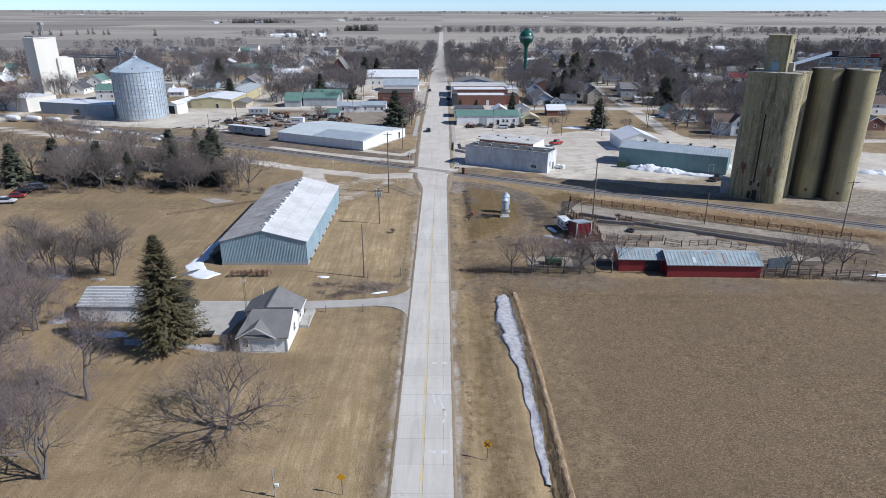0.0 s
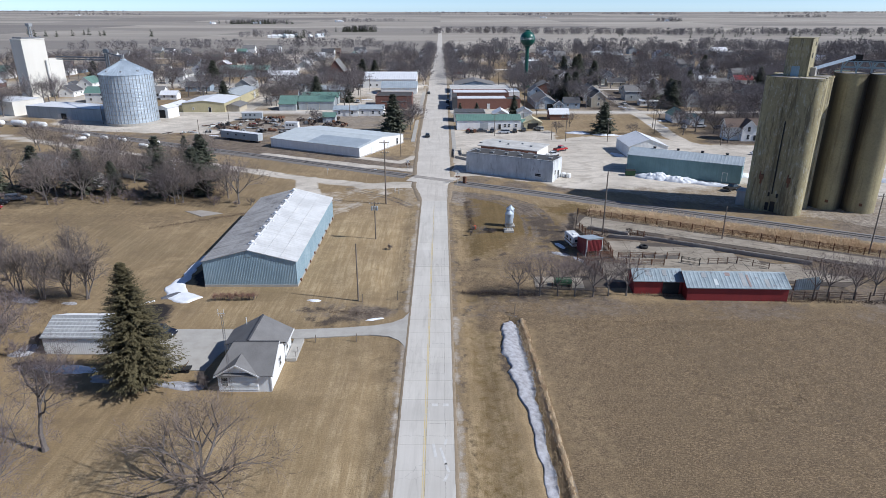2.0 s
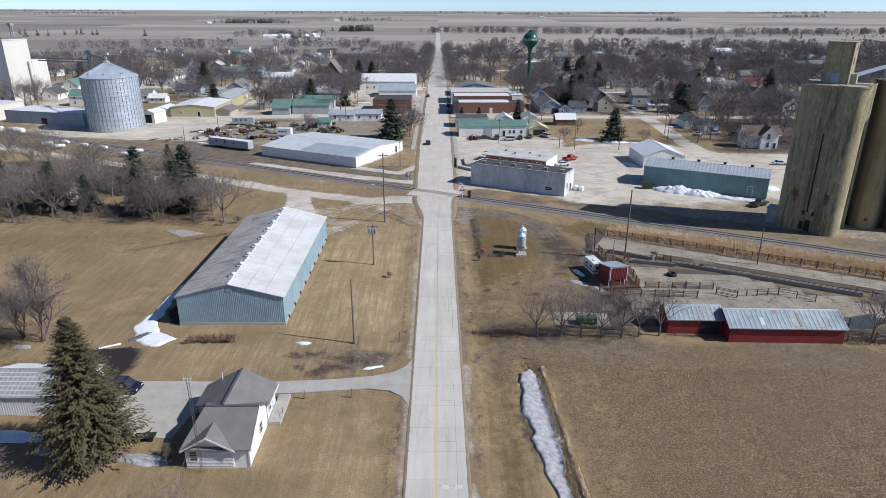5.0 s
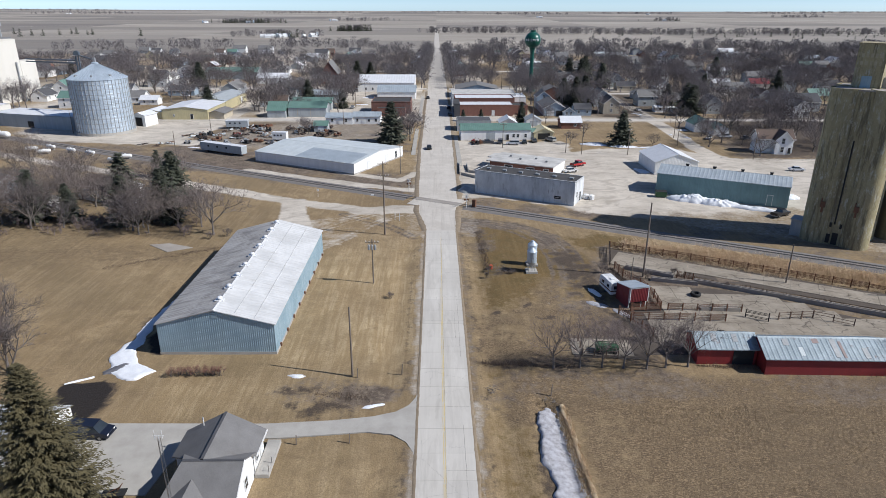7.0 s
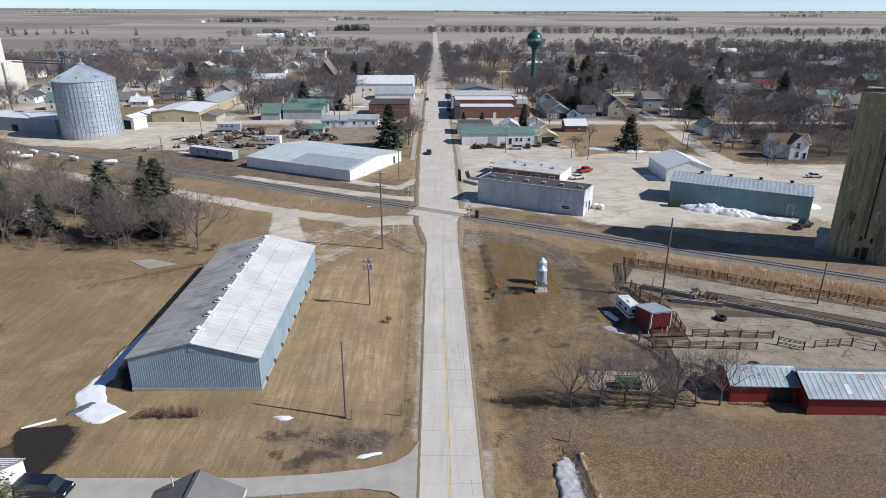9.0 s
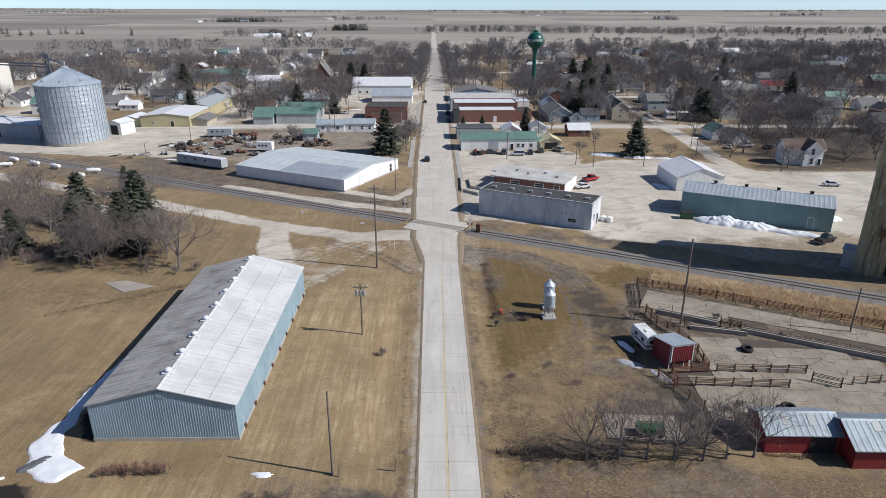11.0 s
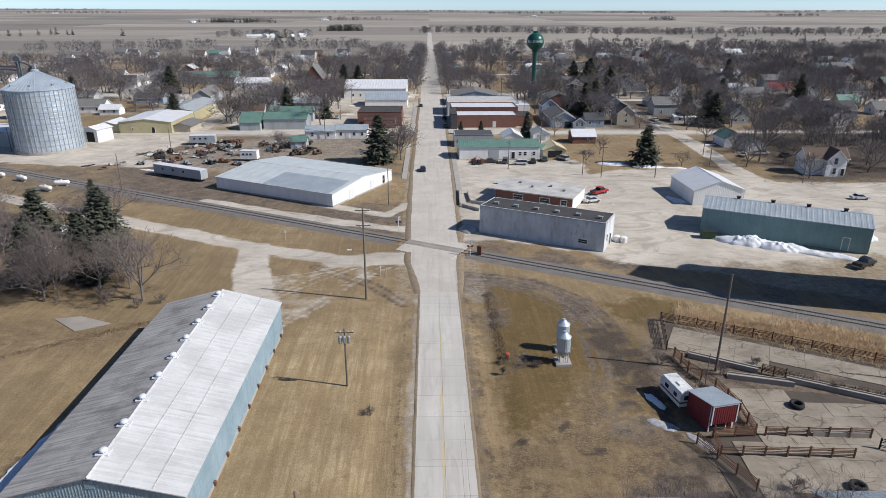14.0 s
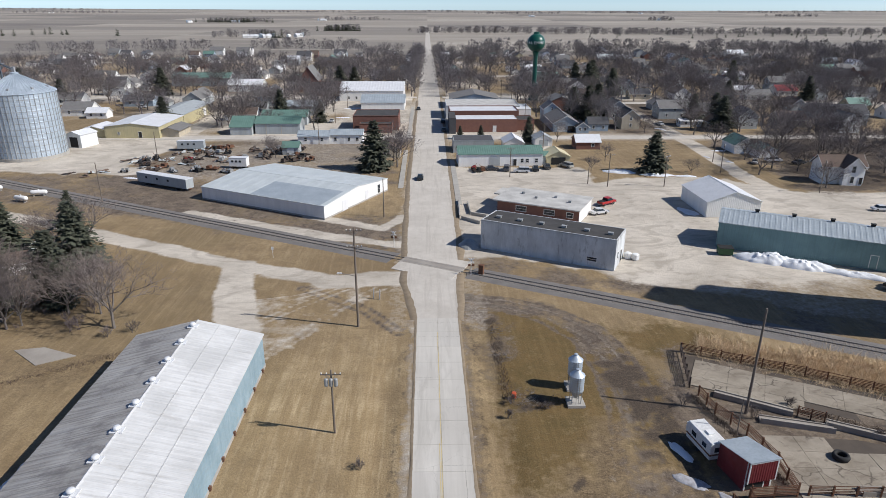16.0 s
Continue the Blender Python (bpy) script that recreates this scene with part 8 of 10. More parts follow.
for i, (x, y, rx, ry, turn, h, label, mat) in enumerate((
        (-45.9, 113.6, 1.9, 1.2, 35, 0.26, "grey slush hollow in the snow drift", "slush"), (-20.4, 111.4, 1.3, 0.5, 0, 0.15, "small leftover snow patch on the grass", "snow"), (-9.2, 104.3, 1.4, 0.4, 15, 0.12, "small leftover snow patch by the driveway", "snow"),
        (-33.8, 84.7, 4.0, 1.0, -14, 0.25, "dirty snow bank at the edge of the driveway", "dirty_snow"), (-51.5, 88.9, 5.2, 1.2, -12, 0.22, "melting snow bank below the garden shed", "snow"), (-60.4, 94.0, 2.2, 1.6, 40, 0.3, "dirty snow heap beside the garden shed", "dirty_snow"),
        (-45.0, 86.3, 2.5, 0.8, -10, 0.15, "melting snow bank below the garden shed", "dirty_snow"),
        (66.5, 196.8, 5.4, 2.4, -22, 1.9, "large white ploughed snow pile by the teal warehouse", "snow"), (72.2, 193.6, 5.0, 2.2, -28, 1.5, "large white ploughed snow pile by the teal warehouse", "snow"), (80.0, 189.0, 6.0, 1.5, -29, 0.8, "long low ploughed snow pile by the teal warehouse", "snow"),
        (57.5, 269.5, 5.5, 1.6, -20, 0.9, "ploughed snow bank at the edge of the gravel lot", "snow"), (68.0, 265.6, 6.0, 1.2, -8, 0.6, "ploughed snow bank at the edge of the gravel lot", "snow"), (75.8, 264.4, 3.5, 0.9, -4, 0.4, "ploughed snow bank at the edge of the gravel lot", "snow"),
        (93.0, 199.5, 3.6, 2.0, -20, 1.2, "white ploughed snow pile behind the grain elevator", "snow"), (136.0, 192.0, 5.0, 2.4, -20, 1.2, "white ploughed snow pile behind the grain elevator", "snow"),
        (27.4, 139.0, 0.7, 1.9, 25, 0.2, "leftover snow beside the camper", "snow"), (26.6, 134.0, 2.4, 0.8, -40, 0.15, "dirty snow and debris beside the hut", "dirty_snow"), (30.0, 130.6, 2.0, 0.8, -60, 0.15, "dirty snow beside the hut", "dirty_snow"),
        (101.5, 300, 3.0, 1.0, 0, 0.2, "old snow beside the green-roofed house", "snow"), (97.5, 283, 1.8, 0.5, -60, 0.2, "old snow along the side street", "snow"), (93.0, 290, 1.6, 0.5, -60, 0.2, "old snow along the side street", "snow"), (95.0, 342, 3.2, 0.8, -65, 0.3, "old snow along the side street", "snow"),
        (63.2, 229.5, 1.8, 3.4, 5, 0.2, "snow in the shade of the white shed", "snow"), (-88.5, 264, 2.5, 0.7, -20, 0.2, "old snow in the scrapyard", "snow"), (-82.5, 262, 1.5, 0.6, -20, 0.2, "old snow in the scrapyard", "snow"),
        (-37.0, 400, 6, 1.5, 5, 0.3, "old snow behind the brick building", "snow"), (-40.0, 372, 3.5, 1.2, 10, 0.2, "old snow on an empty lot", "snow"), (-52, 338, 3, 1.2, 5, 0.2, "old snow on an empty lot", "snow"), (88, 112, 4.5, 1.0, -12, 0.2, "leftover snow at the feedlot fence", "snow"), (-71, 111.5, 3.2, 1.1, -8, 0.12, "thin snow among the meadow trees", "dirty_snow"), (-62.5, 110.3, 1.6, 0.7, 0, 0.1, "thin snow among the meadow trees", "dirty_snow"))):
    snow_patch(x, y, rx, ry, turn, h, 100 + i, label, mat)


def snow_ribbon(name, line, label, mat, low, seed, ditch=False, category="snow"):
    """Snow left along a line; line: (x, y, half width) rows."""
    pts = [Vector((x, y, 0)) for x, y, _ in line]
    n = max(12, int(sum((b - a).length for a, b in zip(pts, pts[1:])) * 3))
    v, f, w = [], [], 15
    for i in range(n + 1):
        s = i / n * (len(pts) - 1)
        j = min(int(s), len(pts) - 2)
        q = s - j
        c, d = pts[j].lerp(pts[j + 1], q), (pts[j + 1] - pts[j]).normalized()
        half = (line[j][2] * (1 - q) + line[j + 1][2] * q) * (1 + 0.4 * noise.noise(Vector((seed, i * 0.13, 5))) + 0.2 * noise.noise(Vector((seed, i * 0.33, 9))))
        c = c + Vector((d.y, -d.x, 0)) * half * 0.4 * noise.noise(Vector((3, i * 0.11, seed)))
        for k in range(w):
            e = k / (w - 1) * 2 - 1
            r = 1 + 0.3 * noise.noise(Vector((e + seed, i * 0.25, 2)))
            p = c + Vector((d.y, -d.x, 0)) * half * e * r
            z = low + 0.14 * (1 - e * e) + 0.06 * noise.noise(Vector((p.x * 1.8, p.y * 1.2, 7))) + 0.03 * noise.noise(Vector((p.x * 4.5, p.y * 3.7, 3)))
            if ditch:
                z += 0.16 + 0.25 * max(0, abs(p.x - 14.1) - 0.4)
            v.append((p.x, p.y, z - (0.4 if k in (0, w - 1) else 0)))
    for i in range(n):
        f += [(i * w + k, i * w + k + 1, (i + 1) * w + k + 1, (i + 1) * w + k) for k in range(w - 1)]
    return solid(name, Geo().add(v, f), M[mat], label, category, smooth=True)


snow_ribbon("ditch_snow", [(13.6, 55.5, 0.35), (13.6, 60, 0.6), (13.7, 66, 0.85), (13.7, 74, 0.75), (13.6, 80, 0.95), (13.2, 88, 1.9), (12.9, 97, 1.9), (13.0, 102, 1.4), (13.2, 104, 0.4)], "ribbon of dirty melting snow along the ditch", "dirty_snow", -0.62, 1, True)
snow_ribbon("ditch_bank", [(15.7, 46, 0.3), (15.75, 60, 0.34), (15.85, 78, 0.32), (15.4, 92, 0.34), (15.0, 104.5, 0.3)], "pale matted grass bank along the ditch", "bank_grass", -0.1, 9, False, "grass")
def snow_between(name, rows, label, mat, seed, category="snow"):
    """Snow left between two edges; rows: (outer x, y, inner x, y), rounded and frayed by noise."""
    w, v, f, per = 17, [], [], 9
    n = (len(rows) - 1) * per
    for i in range(n + 1):
        j = min(i // per, len(rows) - 2)
        q = i / per - j
        q = q * q * (3 - 2 * q) * 0.5 + q * 0.5
        a, b, c, d = (rows[j][k] * (1 - q) + rows[j + 1][k] * q for k in range(4))
        for k in range(w):
            e = k / (w - 1)
            x, y = a + (c - a) * e, b + (d - b) * e
            side = Vector((c - a, d - b, 0)).normalized() * (0.75 * noise.noise(Vector((x * 0.45, y * 0.45, seed))) + 0.22 * noise.noise(Vector((x * 2.3, y * 2.3, seed))))
            x, y = x + side.x, y + side.y
            z = 0.03 + 0.16 * (1 - (2 * e - 1) ** 2) + 0.07 * noise.noise(Vector((x * 1.1, y * 0.8, 7))) + 0.03 * noise.noise(Vector((x * 4, y * 3, 2)))
            v.append((x, y, z - (0.4 if k in (0, w - 1) or i in (0, n) else 0)))
    for i in range(n):
        f += [(i * w + k, i * w + k + 1, (i + 1) * w + k + 1, (i + 1) * w + k)[::-1] for k in range(w - 1)]
    return solid(name, Geo().add(v, f), M[mat], label, category, smooth=True)


snow_between("shed_snow", [(-46.2, 147, -45.7, 147), (-46.4, 140.2, -45.5, 138.5), (-46.7, 135.1, -45.7, 133.3), (-47.2, 130.6, -46.1, 130.2), (-48.1, 127.2, -46.3, 126.3), (-47.5, 122.8, -45.4, 122.5), (-48.0, 119.2, -45.7, 119.1), (-48.6, 116.8, -44.3, 116.2), (-47.4, 113.2, -42.6, 114.2), (-45.6, 111.2, -40.0, 112.9), (-43.4, 110.4, -42.0, 110.4)], "melting snow drift along the shed wall", "snow", 2)
snow_ribbon("shed_snow", [(-51.4, 109.5, 0.1), (-49.8, 110.5, 0.28), (-48.2, 111.3, 0.12)], "thin snow strip beside bare soil", "snow", -0.03, 5)


def grass_blades(name, spots, n, h, label, seed, mat="dry_grass", lean=0.5):
    """Tall dead grass as thin blades; spots: (x0, y0, x1, y1, half width)."""
    rng = np.random.default_rng(seed)
    vs = []
    tot = sum(math.hypot(c - a, d - b) * w for a, b, c, d, w in spots)
    for a, b, c, d, w in spots:
        k = max(6, int(n * math.hypot(c - a, d - b) * w / tot))
        s, q = rng.uniform(0, 1, k), rng.normal(0, 0.5, k) * w
        ln = math.hypot(c - a, d - b)
        nx, ny = -(d - b) / ln, (c - a) / ln
        x, y = a + (c - a) * s + nx * q, b + (d - b) * s + ny * q
        clump = 0.6 + 0.4 * np.sin(x * 1.3 + y * 0.9) * np.sin(y * 1.7 - x * 0.6)
        hh = h * rng.uniform(0.5, 1.2, k) * clump
        ang = rng.uniform(0, 6.3, k)
        wd = (0.02 if h > 0.8 else 0.03) + 0.02 * rng.random(k)
        dx, dy = np.cos(ang) * wd, np.sin(ang) * wd
        lx, ly = rng.normal(0, lean, k) * hh, rng.normal(0, lean, k) * hh
        z0 = np.full(k, -0.15)
        vs.append(np.stack([np.stack([x - dx, y - dy, z0], 1), np.stack([x + dx, y + dy, z0], 1), np.stack([x + lx, y + ly, hh], 1)], 1))
    v = np.concatenate(vs).reshape(-1, 3)
    me = bpy.data.meshes.new(name)
    me.from_pydata(v.tolist(), [], np.arange(len(v)).reshape(-1, 3).tolist())
    return solid(name, me, M[mat], label, "grass", kind="stuff")


grass_blades("tall_dry_grass", [(39, 163.0, 52, 157.5, 3.2), (52, 158.0, 68, 149.5, 4.6), (68, 150, 92, 138.5, 3.8), (92, 138.5, 130, 118, 2.6)], 78000, 1.25, "tall pale dead grass beside the railway", 5, lean=0.7)
grass_blades("ditch_grass", [(15.7, 48, 15.8, 78, 0.28), (15.8, 78, 15.2, 104, 0.28)], 9000, 0.38, "pale dead grass along the ditch bank", 6)
grass_blades("ditch_weeds", [(14.8, 50, 14.9, 78, 0.4), (14.9, 78, 14.5, 103, 0.4)], 3800, 0.36, "brown dead weeds in the ditch", 16, "straw")
grass_blades("fence_weeds", [(5.5, 115, 19, 113.6, 0.8), (36, 114, 66, 110.6, 0.5), (66, 111.5, 100, 108, 0.9), (33, 150, 37, 132, 0.6), (44, 147, 76, 130, 0.8), (36.5, 162, 60, 150, 0.7)], 9000, 0.55, "dead weeds along fences and slab edges", 7, "dead_stems")
grass_blades("verge_weeds", [(-80, 108, -55, 104, 2.5), (-90, 120, -62, 109, 3.0), (-66, 150, -45, 163, 1.0), (-9.6, 106, -17, 107.5, 1.5), (-46, 53.0, -16, 52.4, 0.6), (8.2, 172, 9, 150, 0.8), (12, 148, 16, 150, 1.2)], 12000, 0.35, "rough dead weeds on the verge", 8, "dead_stems")


def shrub(x, y, h, seed, mat="twig_red", label="leafless reddish shrub on dead grass", kids=(5, 4, 4), stems=7):
    return plant_thing("shrub", Plant(seed).bare(h, 1, 0.035, kids, 0.55, 0.012, 0.6, stems, 0.55), pose(x, y, 0), label, "shrub", M["bark"], M[mat], "shrubs")


for i in range(7):
    shrub(-37.6 + 1.1 * i, 111.6 + 0.15 * (i % 2), 1.5, 300 + i, mat="shrub_red", label="reddish leafless shrub before the blue shed")
for i, (x, y) in enumerate(((-31.0, 85.2), (-30.2, 84.2), (-9.2, 137.0), (8.6, 146.0), (9.2, 149.0), (13.6, 147.6), (31, 148), (30.4, 121), (52, 141), (44.6, 147.8), (-51, 167.5), (-47.5, 169.0), (38.6, 145.0), (36.8, 122.5), (35.6, 120.5))):
    shrub(x, y, 1.2 if i in (2, 3, 4, 5, 8, 9) else 2.0, 320 + i, "twig", "leafless brown shrub in rough grass")

for i, (x, y, rz) in enumerate(((-136.3, 253.8, 20), (-138.0, 261.0, -25), (-128.0, 255.5, -25), (-119.3, 251.4, -25), (-106.3, 240.4, -20), (-104.8, 245.8, 10), (-143, 258, 10), (-189, 286, -18), (-179, 285, -18), (-168, 281, -18))):
    big = i > 6
    p = thing("propane_tank", pose(x, y, 0, 0, 0, rz), "white horizontal propane tank on low feet", "tank", "propane tanks")
    L, r = (8.0, 1.2) if big else (4.2, 0.62)
    part("shell", Geo().add(*(lambda q: ([(z - L / 2, a, b + r + 0.35) for a, b, z in q.v], q.f))(Geo().lathe(0, 0, [(r * 0.3, 0), (r * 0.8, r * 0.3), (r, r * 0.8), (r, L - r * 0.8), (r * 0.8, L - r * 0.3), (r * 0.3, L)], 16))), M["white_paint"], p, smooth=True)
    for s in (-0.3, 0.3):
        part("foot", Geo().box((s * L, 0, 0.2), (0.3, r * 1.3, 0.7)), M["concrete"], p)
    part("dome", Geo().lathe(0, 0, [(0.22, 2 * r + 0.3), (0.22, 2 * r + 0.55), (0.1, 2 * r + 0.6)], 10), M["white_trim"], p)


def field_stubble():
    """Straw and cut stalks left standing on the field, in drilled rows."""
    rng = np.random.default_rng(19)
    n = 84000
    x = rng.uniform(22.8, 88, n)
    y = 46 + 58 * rng.random(n)
    x = np.round(x / 0.76) * 0.76 + rng.normal(0, 0.22, n)
    patch = np.sin(x * 0.9 + 2 * np.sin(y * 0.5)) * np.sin(y * 0.8 + x * 0.23)
    keep = rng.random(n) < 0.7 + 0.3 * patch
    x, y = x[keep], y[keep]
    n = len(x)
    h = rng.uniform(0.03, 0.17, n)
    a = rng.uniform(0, 6.3, n)
    w = rng.uniform(0.025, 0.06, n)
    dx, dy = np.cos(a) * w, np.sin(a) * w
    lx, ly = rng.normal(0, 0.22, n), rng.normal(0, 0.2, n)
    lo = np.full(n, -0.16)
    v = np.stack([np.stack([x - dx, y - dy, lo], 1), np.stack([x + dx, y + dy, lo], 1), np.stack([x + lx, y + ly, h], 1)], 1).reshape(-1, 3)
    me = bpy.data.meshes.new("field_stubble")
    me.from_pydata(v.tolist(), [], np.arange(3 * n).reshape(-1, 3).tolist())
    solid("field_stubble", me, M["straw"], "short pale straw stubble left on the field", "stubble", kind="stuff")


field_stubble()


# ---- the town beyond the railway ----
TAKEN = [(-8, 200, 8, 800), (36, 270, 45, 560), (-45, 300, -39, 560), (44, 245, 93, 300), (61, 298, 93, 321), (100, 236, 152, 318), (-190, 245, -48, 322)]


def claim(x, y, L, W, turn=0):
    r = abs(math.cos(radians(turn))), abs(math.sin(radians(turn)))
    hx, hy = (L * r[0] + W * r[1]) / 2 + 1.5, (L * r[1] + W * r[0]) / 2 + 1.5
    TAKEN.append((x - hx, y - hy, x + hx, y + hy))


def free(x, y, hx=4.0, hy=4.0):
    if any(a < x + hx and x - hx < c and b < y + hy and y - hy < d for a, b, c, d in TAKEN):
        return False
    if any(abs(y - s) < 4.0 + hy and a - hx < x < b + hx for s, a, b in STREETS) or any(abs(x - s) < 4.0 + hx for s in (-297, -198, -99, 98, 196, 294)):
        return False
    return True


def town_gable(name, x, y, rz, L, W, e, p, wall, roof, label, category="building", **more):
    claim(x, y, L, W, rz)
    return gable_building(name, pose(x, y, 0, 0, 0, rz), L, W, e, p, M[wall], M[roof], label, category, **more)


def town_flat(name, x, y, rz, L, W, h, wall, roof, label, category="building", **more):
    claim(x, y, L, W, rz)
    return flat_building(name, pose(x, y, 0, 0, 0, rz), L, W, h, M[wall], M[roof], label, category, **more)


win = lambda side, *us: [(side, u, 1.7, 1.0, 1.2, "window") for u in us]
# right of the main street
town_gable("green_roofed_store", 21.6, 282.4, 2, 26.8, 9.2, 3.9, 5.6, "white_paint", "green_roof", "long white store with a green metal roof", rib=0.7, over=0.3,
           holes=[("f", -2.0, 1.6, 3.4, 2.8, "overhead_door", M["siding_grey"]), ("f", 4.5, 1.2, 1.0, 2.1, "door", M["dark"])] + win("f", 6.8, 8.5, 11.4))
town_gable("carport", 35.6, 283.8, 2, 4.0, 6, 2.6, 3.4, "siding_grey", "green_roof", "small green-roofed carport between buildings", "carport")
# open doorway: the garage's inner shade drawn as a dark sheet
town_gable("yellow_garage", 40.3, 283.6, 92, 8, 7.4, 2.7, 4.4, "cream", "cream", "yellow gabled garage with a wide dark opening", "garage", holes=[("l", 0, 1.2, 4.6, 2.3, "overhead_door", M["dark"])], trim=M["cream"])
town_flat("grey_store", 14.5, 302.5, 0, 14, 10, 4.2, "siding_grey", "shingle_dark", "low grey store with a dark roof", parapet=0.1)
town_gable("white_garage", 29.0, 305.5, 90, 9, 7, 2.7, 4.6, "white_paint", "white_roof", "white gabled garage with pale roof", "garage", holes=[("l", 0, 1.2, 2.6, 2.2, "overhead_door", M["siding_grey"])])
town_gable("white_garage", 40.6, 312.0, 90, 7.5, 6.4, 2.6, 4.2, "white_paint", "siding_grey", "white gabled garage beside the alley", "garage", holes=[("l", 0, 1.2, 3.2, 2.2, "overhead_door", M["siding_grey"])])
town_flat("brick_store", 22.0, 341.5, 1, 25.5, 11, 5.0, "brick_red", "white_roof", "long red brick store with a white flat roof", parapet=0.15, holes=[("f", 3.5, 1.3, 1.2, 2.4, "door", M["white_trim"])])
town_flat("brick_extension", 38.6, 346, 1, 7.0, 12, 4.0, "brick_red", "tar_roof", "brown brick extension with a dark flat roof", parapet=0.3)
town_flat("brick_store", 22.5, 357.5, 1, 29, 15, 6.0, "brick_red", "white_roof", "brick store with a patched white flat roof", parapet=0.4)
town_flat("grey_store", 23.5, 379.5, 0, 33, 22, 5.6, "grey_block", "patched_roof", "grey block store with a flat roof", parapet=0.3)
town_flat("dark_shopfront", 8.6, 341.0, 0, 2.6, 17, 6.0, "shingle_dark", "tar_roof", "dark shingled shopfront awning on the street", parapet=0.1)
town_gable("blue_grey_hall", 22.0, 410, 90, 22, 24, 4.6, 7.0, "siding_blue", "shingle_grey", "wide blue-grey gabled hall", rib=0)
town_flat("white_annex", 40.5, 372, 0, 8, 16, 5.0, "white_paint", "white_roof", "narrow white annex behind the stores", parapet=0.1)
town_gable("brick_pavilion", 55.6, 306.5, 0, 8.6, 7.6, 2.6, 4.6, "brick_red", "white_roof", "small brick building with a pale roof on the lawn", "building", holes=[("f", 1.6, 1.5, 1.0, 1.0, "window")])
# the dark sheet on the front stands for the carport's shaded inside
town_gable("blue_house", 54.5, 347, 90, 22, 10.4, 3.6, 6.4, "siding_blue", "shingle_grey", "grey-blue gabled house with a carport front", "house", holes=win("f", -6, 0, 6) + [("l", -2, 1.3, 3, 2.4, "overhead_door", M["white_trim"]), ("l", 2.6, 1.3, 4, 2.4, "overhead_door", M["dark"])], trim=M["white_trim"])
town_gable("blue_house_wing", 52.5, 362, 90, 9, 7, 6.0, 8.6, "siding_blue", "shingle_grey", "taller grey-blue gabled wing behind the house", "house", holes=[("l", 0, 6.2, 0.9, 1.2, "window")], trim=M["white_trim"])
town_gable("dark_house", 68.0, 341, 0, 8, 7, 3.0, 5.2, "siding_blue", "shingle_dark", "small dark blue house", "house", holes=win("f", -2, 2))
town_gable("grey_house", 84, 372, 90, 12, 9, 5.2, 8.2, "siding_grey", "shingle_grey", "two-storey grey house behind spruces", "house", holes=win("l", -2, 2) + [("l", 0, 4.6, 1, 1.3, "window")], trim=M["white_trim"])
town_gable("brick_house", 62, 392, 90, 14, 12, 5.0, 7.6, "brick_red", "shingle_grey", "brown brick house with grey roof", "house", holes=win("l", -3, 3))
town_gable("tan_house", 128, 374, 0, 13, 10, 3.4, 6.0, "siding_tan", "shingle_grey", "tan house with a grey roof", "house", holes=win("f", -4, 0, 4), trim=M["white_trim"])
town_gable("green_roofed_house", 108.5, 300.5, 90, 10, 7.6, 3.0, 5.4, "white_paint", "green_roof", "white house with a dark green roof", "house", holes=win("f", -3, 2) + win("l", 0), trim=M["white_trim"])
town_gable("white_garage", 113.0, 292.0, 90, 7, 6, 2.6, 4.2, "white_paint", "green_roof", "white garage with a green roof", "garage", holes=[("l", 0, 1.2, 3.2, 2.2, "overhead_door", M["white_roof"])])
w = town_gable("white_farmhouse", 118.0, 258.6, -4, 12.0, 6.4, 5.2, 7.7, "white_paint", "shingle_brown", "tall white two-storey house with a brown roof", "house", over=0.5,
               holes=[("f", 4.8, 4.2, 1.1, 1.5, "window"), ("f", 5.0, 1.5, 1.1, 1.8, "window"), ("r", 0, 4.2, 1.1, 1.5, "window")], trim=M["white_trim"])
town_gable("white_farmhouse_wing", 119.6, 255.6, 86, 4.6, 5.4, 5.2, 7.9, "white_paint", "shingle_brown", "white front gable wing of the two-storey house", "house", over=0.5,
           holes=[("l", -0.2, 4.6, 1.1, 1.8, "window"), ("l", -0.2, 1.6, 1.1, 1.8, "window"), ("l", 2.2, 1.3, 0.9, 2.0, "door", M["dark"])], trim=M["white_trim"])
